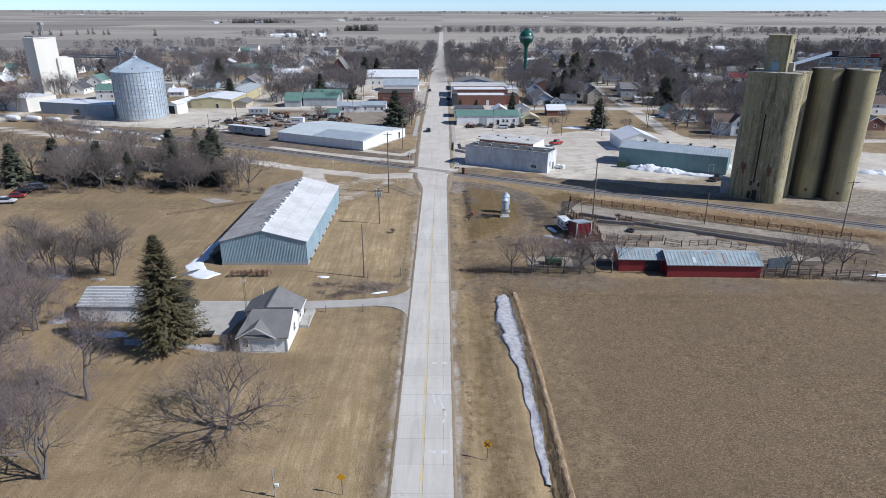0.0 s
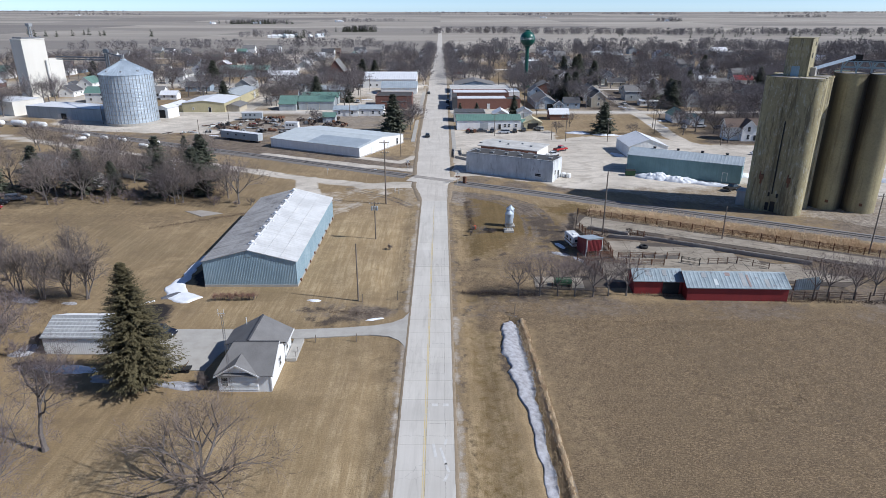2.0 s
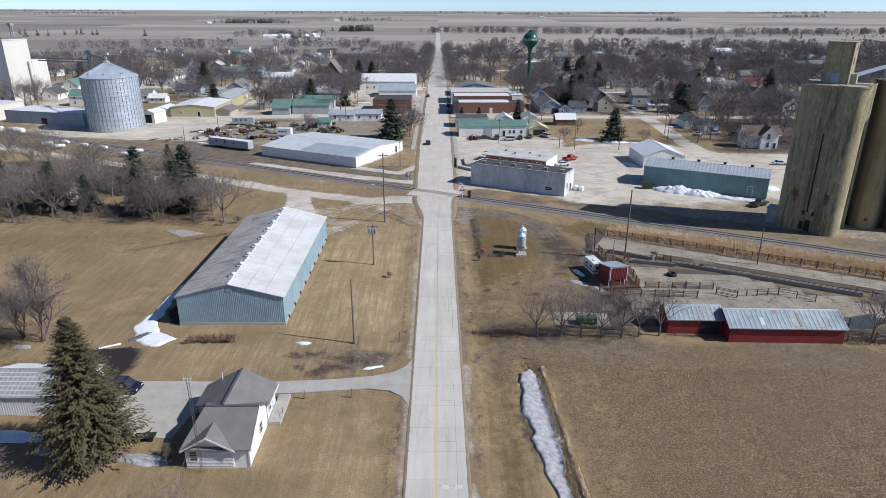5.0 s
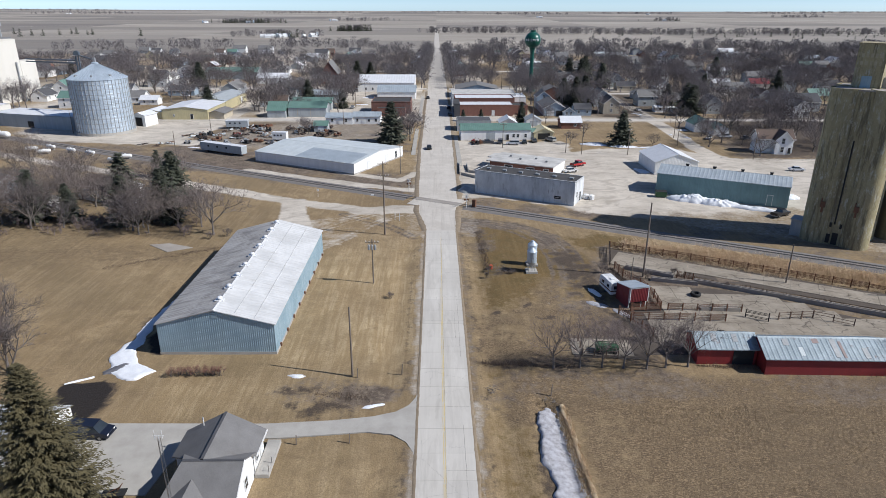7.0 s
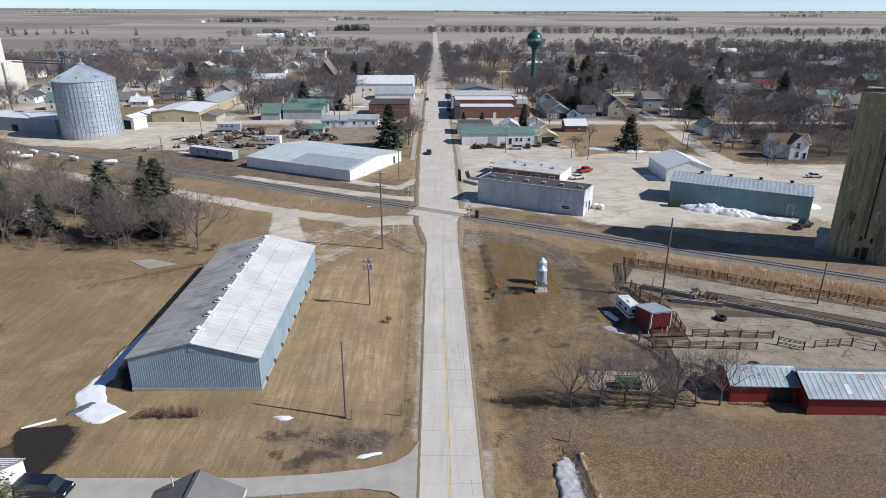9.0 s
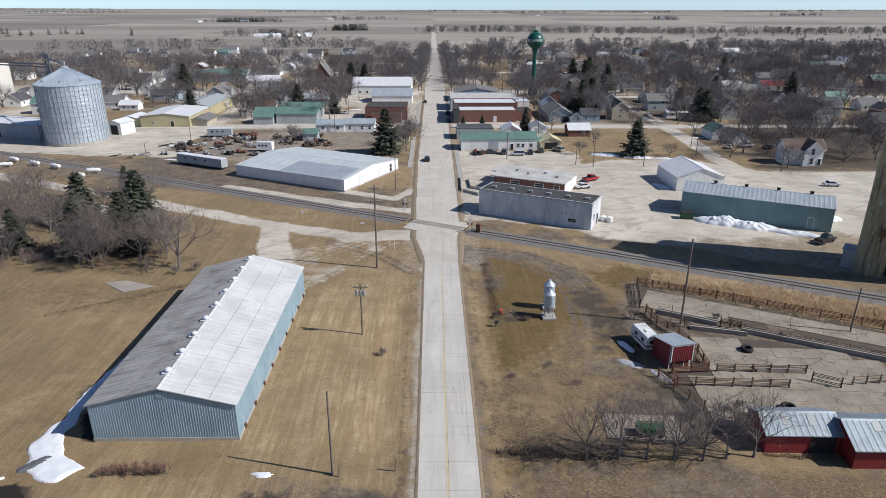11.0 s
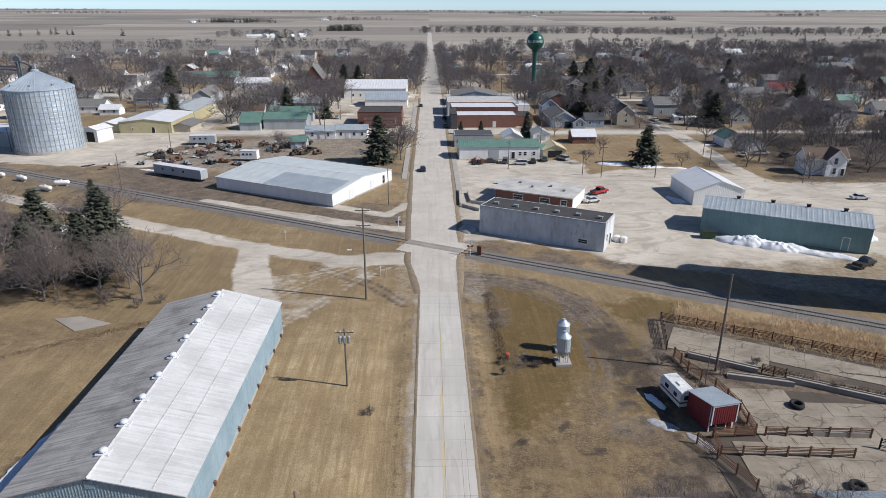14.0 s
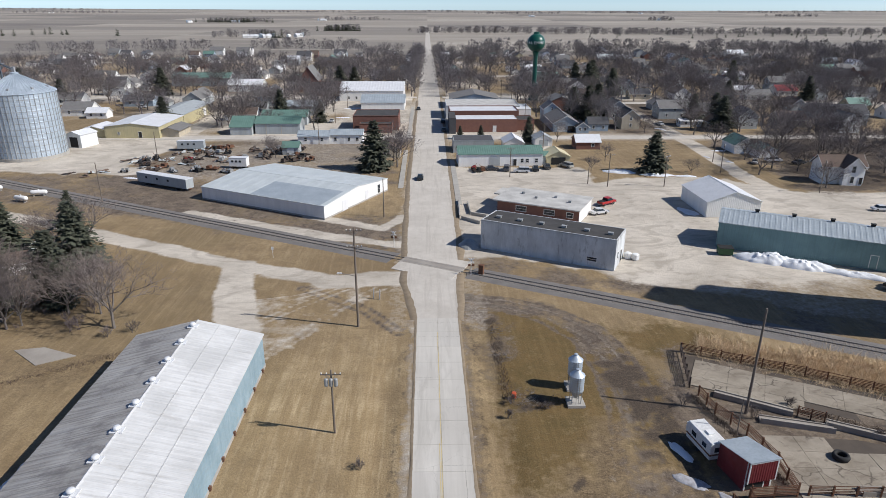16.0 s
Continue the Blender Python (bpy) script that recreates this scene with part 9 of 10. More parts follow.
for x, y, rz, L, W, e, p, wall, roof, label in ((132, 348, 90, 10, 8, 5.0, 8.2, "siding_grey", "shingle_grey", "grey two-storey gabled house under bare trees"), (153, 351, 0, 12, 9, 3.2, 6.0, "siding_tan", "shingle_brown", "tan bungalow with a porch under bare trees"), (169, 338, 90, 10, 8, 4.8, 7.6, "white_paint", "shingle_grey", "white two-storey house under bare trees"),
                                         (203, 449, 0, 12, 9, 3.0, 5.8, "white_paint", "red_sheet", "white house with a bright red roof"), (241, 508, 0, 14, 9, 3.5, 6.8, "white_paint", "shingle_grey", "white house with a wide grey roof"), (213, 434.5, 90, 10, 8.5, 4.6, 7.6, "siding_grey", "shingle_grey", "grey gabled house on an open lawn"),
                                         (240, 436, 0, 13, 8, 3.2, 6.0, "white_paint", "shingle_dark", "white house with a dark roof on an open lawn"), (343, 606, 90, 14, 12, 4.0, 8.0, "white_paint", "white_roof", "large pale gabled house at the edge of town"), (271, 549, 0, 17, 9, 3.6, 5.6, "siding_tan", "white_roof", "long tan house with a pale roof"),
                                         (341, 640, 0, 16, 10, 4, 7, "siding_blue", "pale_blue_roof", "blue-grey house with a pale roof"), (300, 726, 0, 15, 10, 5, 8, "white_paint", "white_roof", "white house at the edge of town"), (214, 534, 0, 16, 9, 3.2, 5.4, "white_paint", "white_roof", "low white house with a pale roof"),
                                         (166, 672, 0, 30, 14, 4, 7, "siding_tan", "pale_steel", "wide pale building at the edge of town"), (117, 683, 90, 12, 11, 4, 8, "white_paint", "shingle_grey", "white gabled house at the edge of town"), (219, 673, 90, 12, 10, 4, 8, "white_paint", "pale_blue_roof", "white gabled house at the edge of town"),
                                         (155, 491, 90, 11, 9, 4.5, 8, "white_paint", "shingle_grey", "white two-storey house among trees"), (137, 434, 90, 11, 9, 3.4, 6.6, "white_paint", "shingle_brown", "white house with a brown roof"), (110, 372, 0, 14, 9, 5.0, 7.8, "siding_grey", "shingle_grey", "long pale two-storey house by the side street"),
                                         (110, 350, 0, 9, 5, 2.4, 3.0, "white_paint", "white_roof", "low pale mobile home under spruces"), (119, 346, 90, 7, 7, 2.8, 5.4, "siding_tan", "shingle_brown", "small tan gabled house under trees"), (60.5, 336, 90, 6, 5, 2.6, 4.4, "siding_blue", "shingle_dark", "dark blue garage beside the lawn")):
    town_gable("town_house", x, y, rz, L, W, e, p, wall, roof, label, "house", holes=win("f", -L / 4, L / 4) + [("l", -W / 5, 1.7, 1.0, 1.2, "window"), ("l", W / 5, 1.7, 1.0, 1.2, "window")] + ([("l", 0, 4.5, 1.0, 1.3, "window"), ("f", 0, 4.3, 1.0, 1.2, "window")] if e > 4 else []), trim=M["white_trim"] if y < 560 else None, group="houses of the town")
# left of the main street
town_gable("white_store", -43.0, 316.5, 0, 11.5, 7.6, 2.9, 4.3, "white_paint", "pale_blue_roof", "long white building with a pale metal roof", rib=0.7, holes=win("f", -3, 3))
town_gable("white_store", -31.2, 316.8, 0, 11.8, 7.0, 3.3, 4.7, "white_paint", "pale_blue_roof", "white building with a pale metal roof", rib=0.7, holes=win("f", -4, 1, 4) + [("f", -1.5, 1.2, 1, 2.1, "door")])
town_gable("green_garage", -48.0, 297.5, 0, 5.5, 5, 2.6, 4.0, "siding_grey", "green_roof", "small grey garage with a dull green roof", "garage", holes=[("f", 0, 1.2, 2.4, 2.1, "overhead_door", M["white_roof"])])
town_gable("brown_house", -14.5, 296, 90, 12, 8, 2.8, 4.6, "siding_tan", "shingle_brown", "low brown house beside a spruce", "house", holes=win("f", -3, 2) + win("l", 0))
town_gable("green_shed", -74.2, 336.4, 0, 8.4, 12, 3.2, 6.4, "siding_grey", "green_roof", "grey shed with a steep green roof", "shed", rib=0.8)
town_gable("green_shed", -60.4, 337.6, 0, 17.5, 10.5, 4.2, 6.2, "siding_grey", "green_roof", "grey pole shed with a green metal roof", "shed", rib=0.8, holes=[("f", -4.5, 1.8, 0.2, 3.6, "door_track", M["siding_tan"]), ("f", 1.5, 1.8, 0.2, 3.6, "door_track", M["siding_tan"])])
town_gable("green_shed", -62.0, 357.5, 0, 19, 9, 3.6, 5.6, "siding_grey", "green_roof", "grey pole shed with a green metal roof", "shed", rib=0.8)
# the open end doorway's shade is drawn as a dark sheet
town_gable("grey_shed", -59.0, 384, 0, 17, 12, 4.2, 6.0, "siding_grey", "pale_blue_roof", "grey shed with a pale metal roof", "shed", rib=0.8, holes=[("r", 0, 1.9, 4.5, 3.6, "overhead_door", M["dark"])])
town_gable("tan_works", -113.6, 337.4, 90, 26, 20.5, 4.4, 5.6, "tan_sheet", "white_roof", "wide tan steel works building with a white roof", over=0.3, holes=[("l", 3, 1.3, 1.2, 2.2, "door", M["dark"]), ("l", -5, 1.8, 0.7, 0.9, "window")])
town_gable("tan_works_wing", -110.6, 368.5, 90, 35, 14.5, 4.6, 6.0, "tan_sheet", "siding_grey", "long tan steel wing with a grey roof", over=0.3, holes=[("f", 9, 1.9, 3.2, 3.4, "overhead_door", M["white_roof"])])
town_gable("tan_works_shed", -128.8, 331.5, 90, 12, 9.5, 3.0, 4.2, "tan_sheet", "white_roof", "low tan side shed of the works building", over=0.2)
town_gable("works_office", -100.4, 333, 90, 13, 7, 2.6, 3.6, "siding_tan", "shingle_grey", "low office with a grey shingle roof beside the works", over=0.8)
town_flat("brick_hall", -22.4, 349.0, 0, 18.5, 17, 5.6, "brick_red", "tar_roof", "red brick hall with a dark flat roof", parapet=0.3)
town_flat("brick_annex", -22.0, 337.5, 0, 13, 5.0, 3.4, "brick_red", "tar_roof", "low red brick annex", parapet=0.2)
town_gable("grey_lean_to", -23.0, 403, 0, 21, 18, 3.6, 6.4, "white_paint", "pale_blue_roof", "white building with a sloped grey roof", rib=1.2)
town_gable("white_hall", -31.0, 441, 0, 34, 30, 5.2, 8.4, "white_paint", "white_roof", "large white hall with a bright metal roof", rib=1.5, holes=win("f", -12, -8) + [("f", 8, 1.7, 3, 3.2, "overhead_door", M["white_roof"])])
town_gable("brick_church", -71.0, 474, 90, 18, 11, 6.5, 14.0, "brick_red", "shingle_grey", "brick church with a steep grey roof", "church", holes=[("l", 0, 4, 2.2, 4, "window")])
town_flat("brick_school", -58.0, 451, 0, 16, 10, 6.6, "brick_red", "tar_roof", "two-storey brown brick building with a porch", parapet=0.3, holes=[("f", -3, 2, 2, 1.6, "window"), ("f", 3, 2, 2, 1.6, "window"), ("f", -3, 5, 2, 1.4, "window"), ("f", 3, 5, 2, 1.4, "window")])
for x, y, rz, L, W, e, p, wall, roof, label in ((-161, 381, 0, 13, 9, 3.0, 5.8, "white_paint", "shingle_grey", "white house with a grey roof"), (-149, 373, 0, 9, 6, 2.6, 4.4, "white_paint", "white_roof", "white garage with a pale roof"), (-146, 411, 0, 15, 8.5, 2.9, 5.0, "siding_blue", "shingle_dark", "low dark blue house"),
                                         (-158, 428, 90, 10, 8, 3.2, 6.2, "white_paint", "shingle_grey", "white house with a grey roof"), (-183, 416, 0, 14, 9, 3.0, 5.6, "white_paint", "shingle_grey", "white house with a grey roof"), (-118, 418, 90, 11, 9, 4.6, 7.6, "siding_grey", "shingle_grey", "grey two-storey house in the town"),
                                         (-176, 452, 0, 12, 9, 4.8, 7.8, "white_paint", "shingle_grey", "white two-storey house in the town"), (-82, 412, 0, 12, 9, 5.0, 8.0, "siding_blue", "shingle_grey", "grey-blue two-storey house in the town"), (-84, 432, 90, 10, 8, 4.6, 7.4, "white_paint", "shingle_dark", "white two-storey house in the town"),
                                         (-108, 470, 0, 20, 12, 4, 6.5, "white_paint", "white_roof", "white hall with a pale metal roof"), (-143, 500, 0, 36, 14, 5, 7.4, "siding_grey", "green_roof", "long shed with a dark green roof"), (-38, 470, 90, 10, 8, 3, 5.6, "white_paint", "shingle_grey", "white gabled house in the town")):
    town_gable("town_house", x, y, rz, L, W, e, p, wall, roof, label, "house", holes=win("f", -L / 4, L / 4) + [("l", 0, 1.7, 1.0, 1.2, "window"), ("f", 0, 1.2, 0.9, 2.0, "door")], trim=M["white_trim"], group="houses of the town")
for x, y, rz, L, W, e, p, wall, roof, label in ((-109.0, 197.5, -20, 9, 7, 2.8, 4.6, "white_paint", "pale_blue_roof", "small white house behind bare trees"), (-88, 200.5, -25, 14, 9, 3.0, 5.6, "white_paint", "shingle_brown", "white house with a red-brown roof behind trees"),
                                         (-99.5, 188.5, -20, 8, 5.5, 2.6, 4.2, "white_paint", "shingle_grey", "small white shed behind bare trees"), (-121, 205, -25, 11, 8, 3, 5.4, "white_paint", "shingle_grey", "white house behind bare trees"), (-79.5, 193.6, 30, 4, 3.4, 2.4, 3.8, "white_paint", "shingle_brown", "tiny white shed by the spruces")):
    town_gable("belt_house", x, y, rz, L, W, e, p, wall, roof, label, "house", holes=win("f", -2, 2) + win("r", 0), trim=M["white_trim"])


def box_trailer(x, y, rz, L, label, wall="siding_grey"):
    t = thing("box_trailer", pose(x, y, 0, 0, 0, rz), label, "trailer")
    part("box", Geo().box((0, 0, 2.0), (L, 2.6, 2.6)), M[wall], t)
    part("roof", Geo().box((0, 0, 3.35), (L + 0.1, 2.7, 0.1)), M["white_roof"], t)
    for i in range(3):
        part("window", Geo().box((-L / 2 + L * (0.2 + 0.22 * i), -1.32, 2.3), (0.7, 0.05, 0.6)), M["glass"], t)
    for s in (-0.32, -0.26, 0.3):
        part("axle", Geo().tube((s * L, -1.2, 0.5), (s * L, 1.2, 0.5), 0.5, n=12), M["rubber"], t)
    part("chassis", Geo().box((0, 0, 0.6), (L, 1.2, 0.25)), M["rust"], t)


box_trailer(-74.8, 254.6, RAIL_TURN, 19, "long grey box trailer with a white roof by the tracks")
box_trailer(-60.2, 276.5, -5, 5.5, "short white box trailer in the scrapyard", "white_paint")
box_trailer(-84.0, 303.0, 3, 9, "grey storage trailer in the scrapyard")


def scrap(name, x, y, seed, label, colour):
    rng = random.Random(seed)
    s = thing(name, pose(x, y, 0, 0, 0, rng.uniform(0, 360)), label, "scrap", "scrap in the yard")
    L, W = rng.uniform(2, 4.5), rng.uniform(1.2, 2.2)
    part("frame", Geo().box((0, 0, 0.45), (L, W, 0.25)).box((L * 0.3, 0, 0.9), (L * 0.3, W * 0.8, 0.7)).box((-L * 0.3, W * 0.2, 0.8), (L * 0.25, W * 0.4, 0.6), 20), M[colour], s)
    for i in range(3):
        part("pipe", Geo().tube((rng.uniform(-L, L) / 2, rng.uniform(-W, W) / 2, 0.3), (rng.uniform(-L, L) * 0.7, rng.uniform(-W, W) * 0.7, rng.uniform(0.4, 1.8)), 0.07, n=5), M["rust"], s)
    for i in range(2):
        part("wheel", Geo().tube(((i - 0.5) * L * 0.7, -W / 2 - 0.1, 0.35), ((i - 0.5) * L * 0.7, -W / 2 + 0.12, 0.35), 0.36, n=10), M["rubber"], s)


rng = random.Random(19)
for i in range(70):
    cx, cy, sp = rng.choice(((-78, 303, 5), (-91, 283, 6), (-54, 292, 5), (-76, 292, 6), (-70, 284, 7), (-58, 302, 4), (-100, 270, 5), (-84, 296, 6)))
    x, y = rng.gauss(cx, sp), rng.gauss(cy, sp * 0.5)
    p = thing("scrap_pile", pose(x, y, 0, 0, 0, rng.uniform(0, 180)), ("loose heap of grey boards and pipes in the scrapyard", "loose heap of rusty bars in the scrapyard", "loose heap of pale sheet metal in the scrapyard")[i % 3], "scrap", "scrap in the yard")
    for j in range(rng.randint(3, 6)):
        ln = rng.uniform(0.8, 3.4)
        m = pose(rng.uniform(-1, 1), rng.uniform(-0.8, 0.8), 0.15 + 0.1 * j, rng.uniform(-8, 8), rng.uniform(-12, 12), rng.uniform(-60, 60))
        part("piece", Geo().box((0, 0, 0), (ln, rng.uniform(0.12, 0.9), rng.uniform(0.06, 0.35)), 0, m), M[("zinc_dull", "old_iron", "pale_steel")[i % 3] if j % 3 else "fence_wood"], p)
rng = random.Random(9)
for i in range(46):
    x, y = (rng.uniform(-94, -58), rng.uniform(268, 308)) if i < 32 else (rng.uniform(-58, -40), rng.uniform(284, 304))
    if (x + 60.2) ** 2 + (y - 276.5) ** 2 < 30 or (x + 84) ** 2 + (y - 303) ** 2 < 40:
        continue
    scrap("scrap_machine", x, y, 500 + i, ("rusty discarded farm implement in the scrapyard", "dark discarded machinery in the scrapyard", "grey discarded machinery in the scrapyard", "red discarded implement in the scrapyard")[i % 4 if i % 8 != 3 else 0], ("old_iron", "dark", "zinc_dull", "rust")[i % 4])
for i, (x, y, c) in enumerate(((-79, 285.5, "red_paint"), (12.9, 273.4, "red_paint"), (15.4, 272.0, "rust"), (13.5, 270.5, "dark"))):
    scrap("parked_implement", x, y, 700 + i, ("red farm implement parked in the yard", "red upright farm machine before the store", "rusty farm machine before the store", "dark farm machine before the store")[i], c)
d = thing("dumpster", pose(59.6, 200.6, 0, 0, 0, -10), "dark green steel dumpster by the teal warehouse", "dumpster")
part("bin", Geo().along([(-0.9, 0.1), (0.9, 0.1), (1.1, 1.5), (-1.1, 1.5)], -1.4, 1.4), M["wagon_green"], d)
part("lid", Geo().box((0, 0, 1.54), (2.9, 2.3, 0.08)), M["dark"], d)
for i, (x, y) in enumerate(((38.9, 198.6), (40.2, 197.8))):
    solid("wrapped_bale", Geo().lathe(0, 0, [(0.5, -0.1), (0.72, 0.05), (0.75, 1.1), (0.55, 1.25)], 8, start=0.4), M["white_paint"], "white wrapped pallet beside the block warehouse", "pallet", "wrapped pallets", m=pose(x, y, 0, 0, 0, 20 * i))
solid("stone_mound", Geo().lathe(0, 0, [(2.5, -0.2), (2.2, 0.2), (1.2, 1.0), (0.3, 1.45), (0.05, 1.48)], 18), M["zinc_dull"], "grey heap of crushed stone beside the warehouse", "gravel pile", m=pose(7.3, 206.4, 0))
wal = thing("low_wall", pose(6.2, 225, 0), "low pale concrete retaining wall by the street", "wall")
for q, r in (((0, 0), (0.4, 14)), ((0.4, -0.5), (4.5, -4.5)), ((2.5, 12), (2.8, 3)), ((2.8, 2.6), (6.5, 0.5))):
    a, b = Vector((*q, 0)), Vector((*r, 0))
    part("wall", Geo().box((*((a + b) / 2).xy, 0.3), ((b - a).length, 0.3, 0.9), math.degrees(math.atan2((b - a).y, (b - a).x))), M["concrete"], wal)
for x0, y0, ln in ((6.6, 246, 50), (-9.0, 262, 50), (-8.6, 335, 80), (7.2, 345, 80)):
    solid("sidewalk", Geo().box((x0, y0 + ln / 2 - 10, -0.02), (1.5, ln, 0.2)), M["concrete"], "narrow pale concrete sidewalk along the street", "sidewalk", kind="structure")

# loose lots with houses along the streets
rng = random.Random(31)
WALLS = ["white_paint"] * 6 + ["siding_grey", "siding_grey", "siding_blue", "siding_tan", "cream", "brick_red"]
ROOFS = ["shingle_grey"] * 5 + ["shingle_dark"] * 3 + ["shingle_brown"] * 3 + ["green_roof", "white_roof"]
NAMES = {"white_paint": "white", "siding_grey": "grey", "siding_blue": "blue-grey", "siding_tan": "tan", "cream": "cream", "brick_red": "brick", "shingle_grey": "grey shingle", "shingle_dark": "dark shingle", "shingle_brown": "brown shingle", "green_roof": "green metal", "white_roof": "pale metal"}
for sx in (-297, -198, -99, 0, 98, 196, 294):
    for side in (-1, 1):
        y = 250 if sx > 90 else 345
        if sx == 0:
            y = 480
        while y < 745:
            y += rng.uniform(17, 24)
            x = sx + side * rng.uniform(14, 18)
            L, W = rng.uniform(9, 14), rng.uniform(7, 9.5)
            rz = rng.choice((0, 90))
            if rng.random() < 0.22 or not free(x, y, 6, 6):
                continue
            two = rng.random() < 0.4
            e = 5.0 if two else 2.9
            wall, roof = rng.choice(WALLS), rng.choice(ROOFS)
            holes = win("f", -L / 4, L / 4) + win("l", 0)
            if two and y < 520:
                holes += [("f", -L / 4, 4.3, 1, 1.2, "window"), ("f", L / 4, 4.3, 1, 1.2, "window"), ("l", 0, 4.3, 1, 1.2, "window")]
            if y > 600:
                holes = holes[:1]
            town_gable("town_house", x, y, rz, L, W, e, e + W * rng.uniform(0.27, 0.4), wall, roof, "%s %stown house with a %s roof" % (NAMES[wall], "two-storey " if two else "", NAMES[roof]), "house", holes=holes, trim=M["white_trim"] if y < 480 else None,
                       chimney=(rng.uniform(-2, 2), 0, 0.8) if rng.random() < 0.3 else None, group="houses of the town")
            if rng.random() < 0.4:
                gx, gy = x + side * rng.uniform(14, 18), y + rng.uniform(-3, 3)
                if free(gx, gy, 4, 4):
                    town_gable("town_garage", gx, gy, rng.choice((0, 90)), 6.5, 5.5, 2.5, 3.9, rng.choice(WALLS[:8]), roof, "small garage behind a town house", "garage", group="garages of the town")


# ---- trees of the town ----
def plant_town():
    rng = random.Random(77)
    kinds = [Plant(200 + i).crown(h, 0.25, (k, 4, 5, 4), t, 0.031, 3, lw) for i, (h, k, t, lw) in enumerate(((15.5, 6, 50, 0.2), (14, 6, 60, 0.17), (17, 6, 44, 0.22), (12, 5, 58, 0.16), (13.5, 6, 54, 0.2)))]
    firsts, belt, spots = [], [], []
    # the belt on this side of the railway
    for i in range(46):
        x = rng.uniform(-150, -50)
        y = rng.uniform(169, 181) if i < 22 else rng.uniform(182, max(186, rail_y(x) - 26))
        if y > 181 and x > -80:
            x -= 36
        spots.append((x, y, rng.uniform(0.58, 0.92)))
    spots += [(-61, 176, 0.72), (-56.5, 178.5, 0.6), (-72, 205, 0.85), (-81, 209, 0.7), (-66, 171.5, 0.6)]
    for x, y, s in ((-11.0, 277, 0.95), (-12.5, 286, 0.85), (-10.5, 297, 0.8), (49, 271, 0.42), (57, 285, 0.45), (79, 268, 0.4), (47, 316, 0.6), (86, 334, 0.75), (-52, 290, 0.5), (-55, 297, 0.45), (99, 266, 0.9), (107, 274, 0.95), (104, 286, 0.8), (113, 270, 0.7), (127, 266, 0.95), (133, 258, 0.9), (139, 268, 1.0), (111, 251.5, 0.75),
                    (146, 262, 0.9), (152, 272, 0.95), (125, 276, 1.0), (117, 290, 1.0), (131, 290, 1.0), (122, 302, 0.9), (138, 300, 1.0), (143, 288, 1.0), (150, 306, 0.95), (160, 285, 1.0), (162, 300, 0.9), (130, 312, 0.9), (170, 268, 0.9), (175, 290, 0.95), (-66, 347, 0.8), (-84, 348, 0.8), (-90, 352, 0.8), (-82, 362, 0.9), (-78, 380, 0.9), (-70, 376, 0.85), (-128, 392, 1.0), (-137, 396, 1.0), (-70, 396, 1.0), (-51, 400, 0.9), (59, 425, 0.9), (50, 418, 0.8), (64, 418, 0.9), (47, 436, 0.9), (70, 432, 1.0)):
        spots.append((x, y, s))
    tries = 0
    while len(spots) < 330 and tries < 6000:
        tries += 1
        y = 300 + 290 * rng.random() ** 1.1
        x = rng.uniform(-0.62 * y - 20, 0.66 * y + 40)
        if abs(x) < 42 and y < 430:
            continue
        if -105 < x < -10 and y < 335 or (45 < x < 96 and y < 330) or (-190 < x < -95 and y < 395):
            continue
        if free(x, y, 1.0, 1.0) or (102 < x < 170 and 268 < y < 318 and abs(x - 109) > 6):
            spots.append((x, y, rng.uniform(0.8, 1.2)))
    for i, (x, y, s) in enumerate(spots):
        m = pose(x, y, 0, 0, 0, 360 * rng.random())
        if i < 5:
            firsts.append(plant_thing("bare_tree", kinds[i], m, TREE_LABEL, "tree", M["bark"], M["twig_town"], "bare trees of the town"))
        else:
            w = s * rng.uniform(0.92, 1.12)
            if i in (5, 6, 7):
                belt.append(plant_thing("belt_tree", kinds[i - 5], m, "leafless tan-grey tree in the windbreak", "tree", M["bark_pale"], M["twig"], "trees of the windbreak"))
                belt[-1].scale = (w * 0.85, w * 0.85, s)
            else:
                copy_thing(belt[i % 3] if i < 51 else firsts[i % 5], m).scale = (w, w, s)
    for t in firsts:
        t.scale = (0.7,) * 3
    # undergrowth of the belt
    bush = [as_arrays(Plant(240 + i).bare(3.2, 1, 0.04, (4, 4), 0.6, 0.035, 0.5, 5, 0.6)) for i in range(3)]
    place = [(rng.randrange(3), rng.uniform(-150, -56), rng.uniform(169, 186), rng.uniform(0, 6.3), rng.uniform(0.3, 0.9)) for _ in range(170)]
    place += [(rng.randrange(3), rng.uniform(-98, -58), rng.uniform(52, 100), rng.uniform(0, 6.3), rng.uniform(0.4, 1.1)) for _ in range(160)]
    scatter_mesh("undergrowth", bush, place, "tangled leafless undergrowth beneath the trees", "undergrowth", M["twig_red"])
    # the rest of the town's trees, far off
    small = [as_arrays(Plant(260 + i).crown(15.0 + i % 2, 0.3, (5, 4, 4), 56, 0.07, 4)) for i in range(4)]
    place, tries = [], 0
    while len(place) < 640 and tries < 9000:
        tries += 1
        y = rng.uniform(430, 780)
        x = rng.uniform(-0.62 * y - 40, 0.68 * y + 60)
        if y < 560 and rng.random() < 0.6 or x < -60 and y > 660 or x < -260 and rng.random() < 0.5:
            continue
        if free(x, y, 0.5, 0.5):
            place.append((rng.randrange(4), x, y, rng.uniform(0, 6.3), rng.uniform(0.75, 1.15)))
    for x in (-10, 10):
        y = 445
        while y < 790:
            place.append((rng.randrange(4), x + rng.uniform(-1.5, 1.5), y, rng.uniform(0, 6.3), rng.uniform(0.85, 1.1)))
            y += rng.uniform(10, 15)
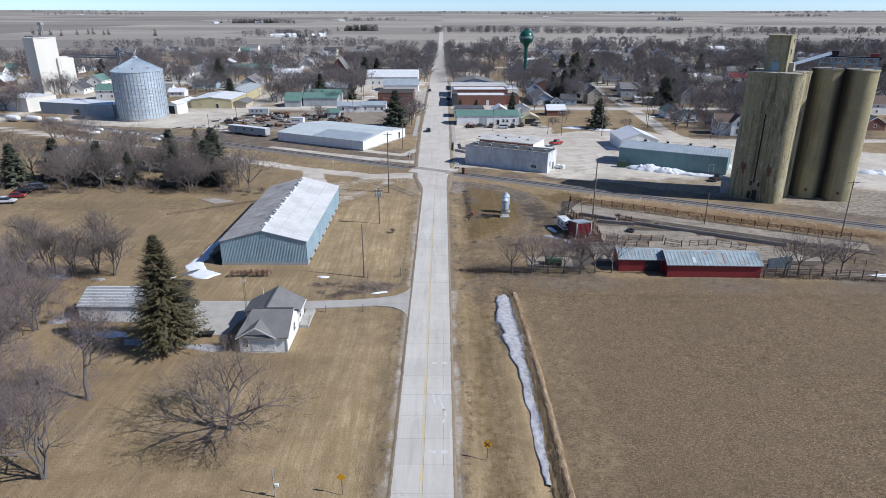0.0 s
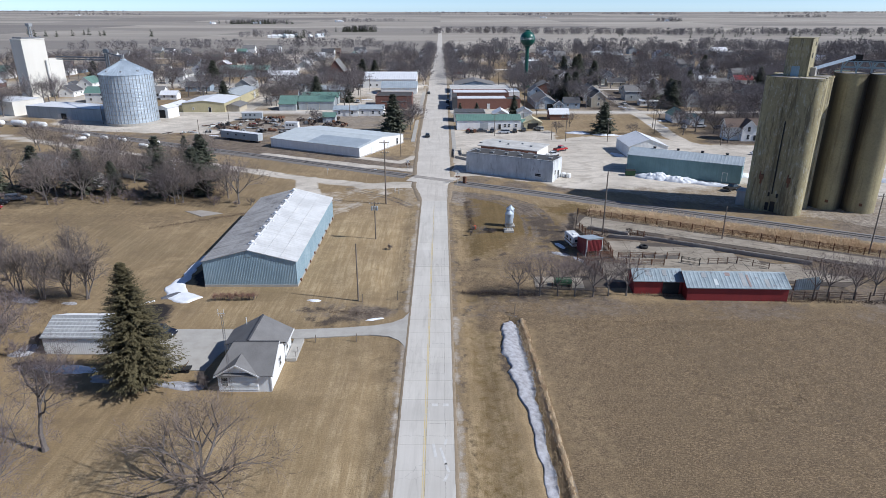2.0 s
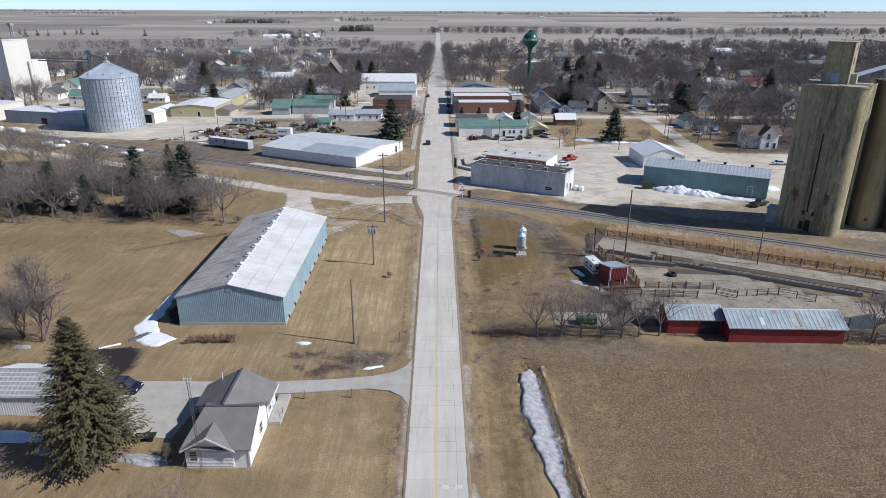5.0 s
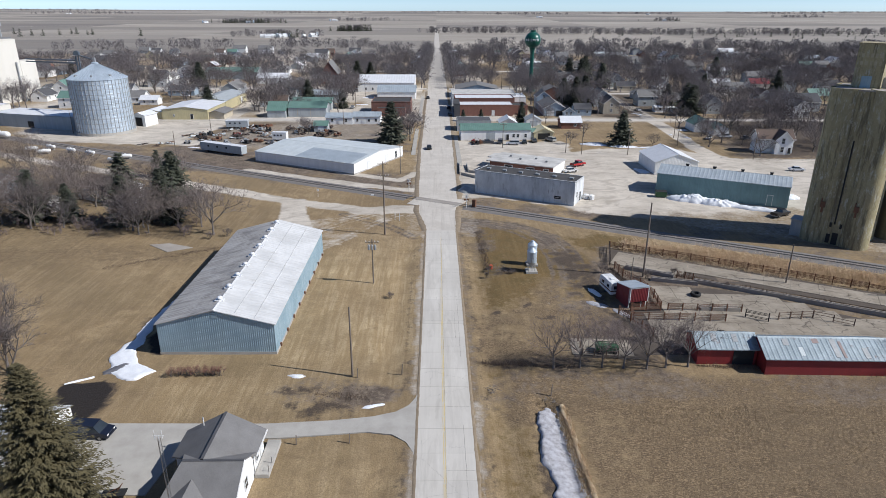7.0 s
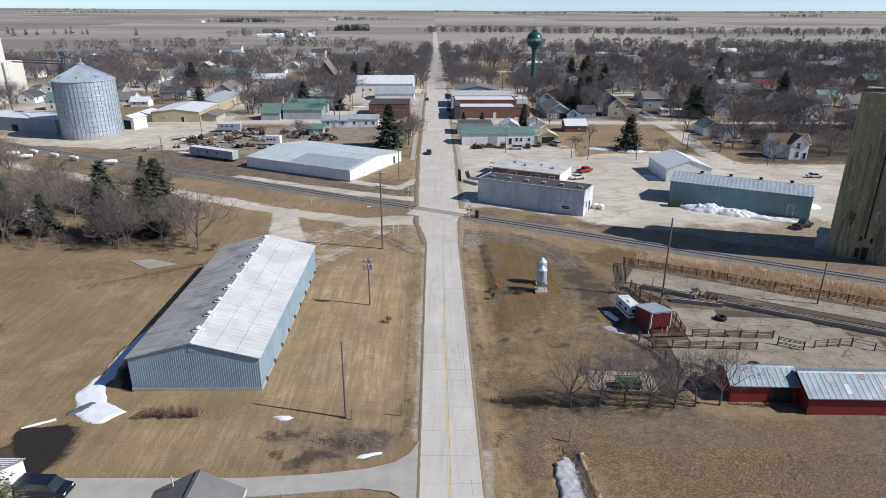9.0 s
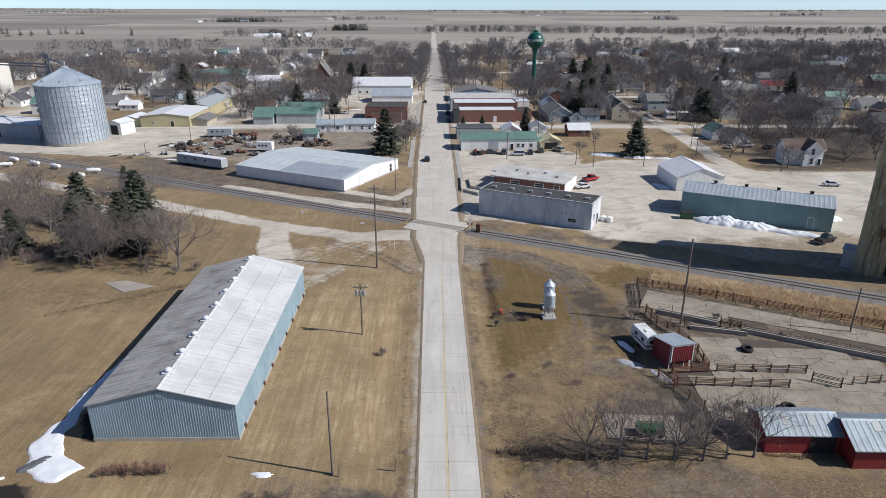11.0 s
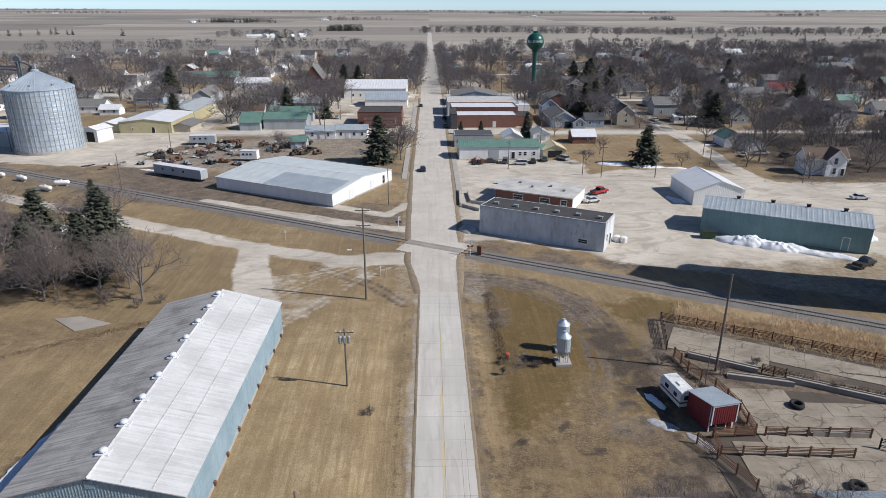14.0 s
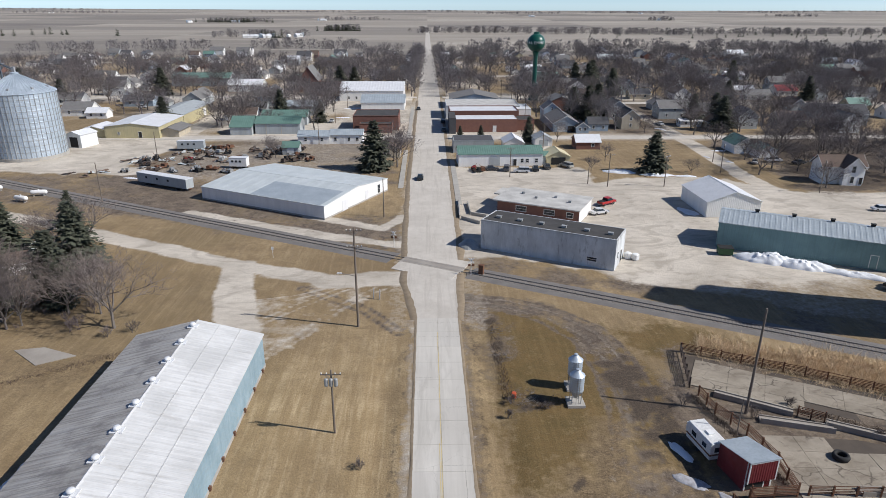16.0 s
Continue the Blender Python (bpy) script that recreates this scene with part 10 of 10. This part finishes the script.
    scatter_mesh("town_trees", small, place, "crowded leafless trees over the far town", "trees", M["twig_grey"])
    mid = [as_arrays(Plant(270 + i).crown(14.5, 0.3, (5, 4, 4, 3), 54, 0.045, 2)) for i in range(3)]
    place, tries = [], 0
    while len(place) < 230 and tries < 6000:
        tries += 1
        y = rng.uniform(300, 540)
        x = rng.uniform(-0.6 * y, 0.72 * y)
        if abs(x) < 46 and y < 440 or -175 < x < -46 and y < 375 or 45 < x < 100 and y < 340 or (x < 0 and y < 340):
            continue
        if x < 0 and rng.random() < 0.6:
            continue
        if free(x, y, 0.8, 0.8):
            place.append((rng.randrange(3), x, y, rng.uniform(0, 6.3), rng.uniform(0.7, 1.05)))
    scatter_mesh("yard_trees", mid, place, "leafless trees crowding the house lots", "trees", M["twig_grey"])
    # tree lines and farm groves out in the fields
    tiny = [twig_clump(280 + i) for i in range(4)]
    place = []
    for x0, y0, x1, y1, n, w in ((-20, 1320, 180, 1330, 90, 8), (190, 1290, 470, 1270, 130, 12), (470, 1290, 900, 1300, 150, 10), (-200, 880, -60, 830, 40, 14), (60, 850, 480, 830, 170, 25), (480, 830, 760, 800, 90, 25), (-330, 1140, -200, 1150, 40, 8),
                                 (-260, 840, -420, 800, 50, 14), (-190, 1420, -150, 1430, 30, 12), (770, 2380, 830, 2390, 30, 20), (1500, 3000, 1700, 3010, 40, 25), (-620, 2030, -480, 2040, 70, 14), (-330, 2250, -170, 2300, 40, 25),
                                 (-1900, 3300, -1500, 3400, 80, 40), (300, 3600, 700, 3700, 80, 40), (900, 3900, 1300, 3800, 80, 40), (1700, 4100, 2200, 4000, 90, 40), (-900, 3700, -500, 3900, 80, 40), (-200, 4100, 200, 4200, 60, 40), (-2600, 4200, -2000, 4300, 80, 40), (2300, 4300, 2900, 4200, 80, 40)):
        for _ in range(n):
            f = rng.random()
            place.append((rng.randrange(4), x0 + (x1 - x0) * f + rng.gauss(0, w), y0 + (y1 - y0) * f + rng.gauss(0, w), rng.uniform(0, 6.3), rng.uniform(0.7, 1.2)))
    scatter_mesh("field_trees", tiny, place, "distant tree lines and farm groves", "trees", M["twig_haze"])
    dark = [as_arrays(Plant(290 + i).spruce(13, 5, 14, 8, 2, 2.0, 0.02)) for i in range(2)]
    place = [(rng.randrange(2), rng.gauss(x, w), rng.gauss(y, w * 0.5), rng.uniform(0, 6.3), rng.uniform(0.4, 0.75) * (1.4 if x < 0 else 0.8)) for x, y, w, n in ((-560, 2020, 40, 60), (-180, 1415, 20, 40), (-240, 1130, 12, 10), (800, 2380, 30, 20), (650, 1265, 150, 60), (1100, 1290, 140, 60), (-700, 1180, 60, 14)) for _ in range(n)]
    scatter_mesh("field_evergreens", dark, place, "distant dark evergreen windbreaks", "trees", M["needle_dark"])


plant_town()
for i, (x, y) in enumerate(((-545, 2005), (-270, 1120), (-250, 1128), (-205, 1150), (790, 2360), (-1750, 3300), (1150, 3700), (-660, 1980), (440, 2900), (-330, 2230))):
    f = thing("farmstead", pose(x, y, float(far_rise(np.float64(x), np.float64(y))), 0, 0, 20 * i) @ Matrix.Diagonal((0.6, 0.6, 0.6, 1)), "distant white farm buildings among trees", "farm", "far farms")
    part("barn_wall", Geo().along([(-6, -0.5), (6, -0.5), (6, 5), (0, 9), (-6, 5)], -12, 12), M["white_paint"], f)
    part("barn_roof", Geo().along([(-7, 4.6), (0, 9.2), (7, 4.6), (0, 9.8)], -12.5, 12.5), M["white_roof"], f)
    part("bin", Geo().lathe(22, 4, [(4, -0.5), (4, 9), (0.4, 12)], 16), M["zinc"], f)
    part("house", Geo().along([(14, -0.5), (22, -0.5), (22, 5), (18, 8), (14, 5)], -22, -12), M["white_paint"], f)
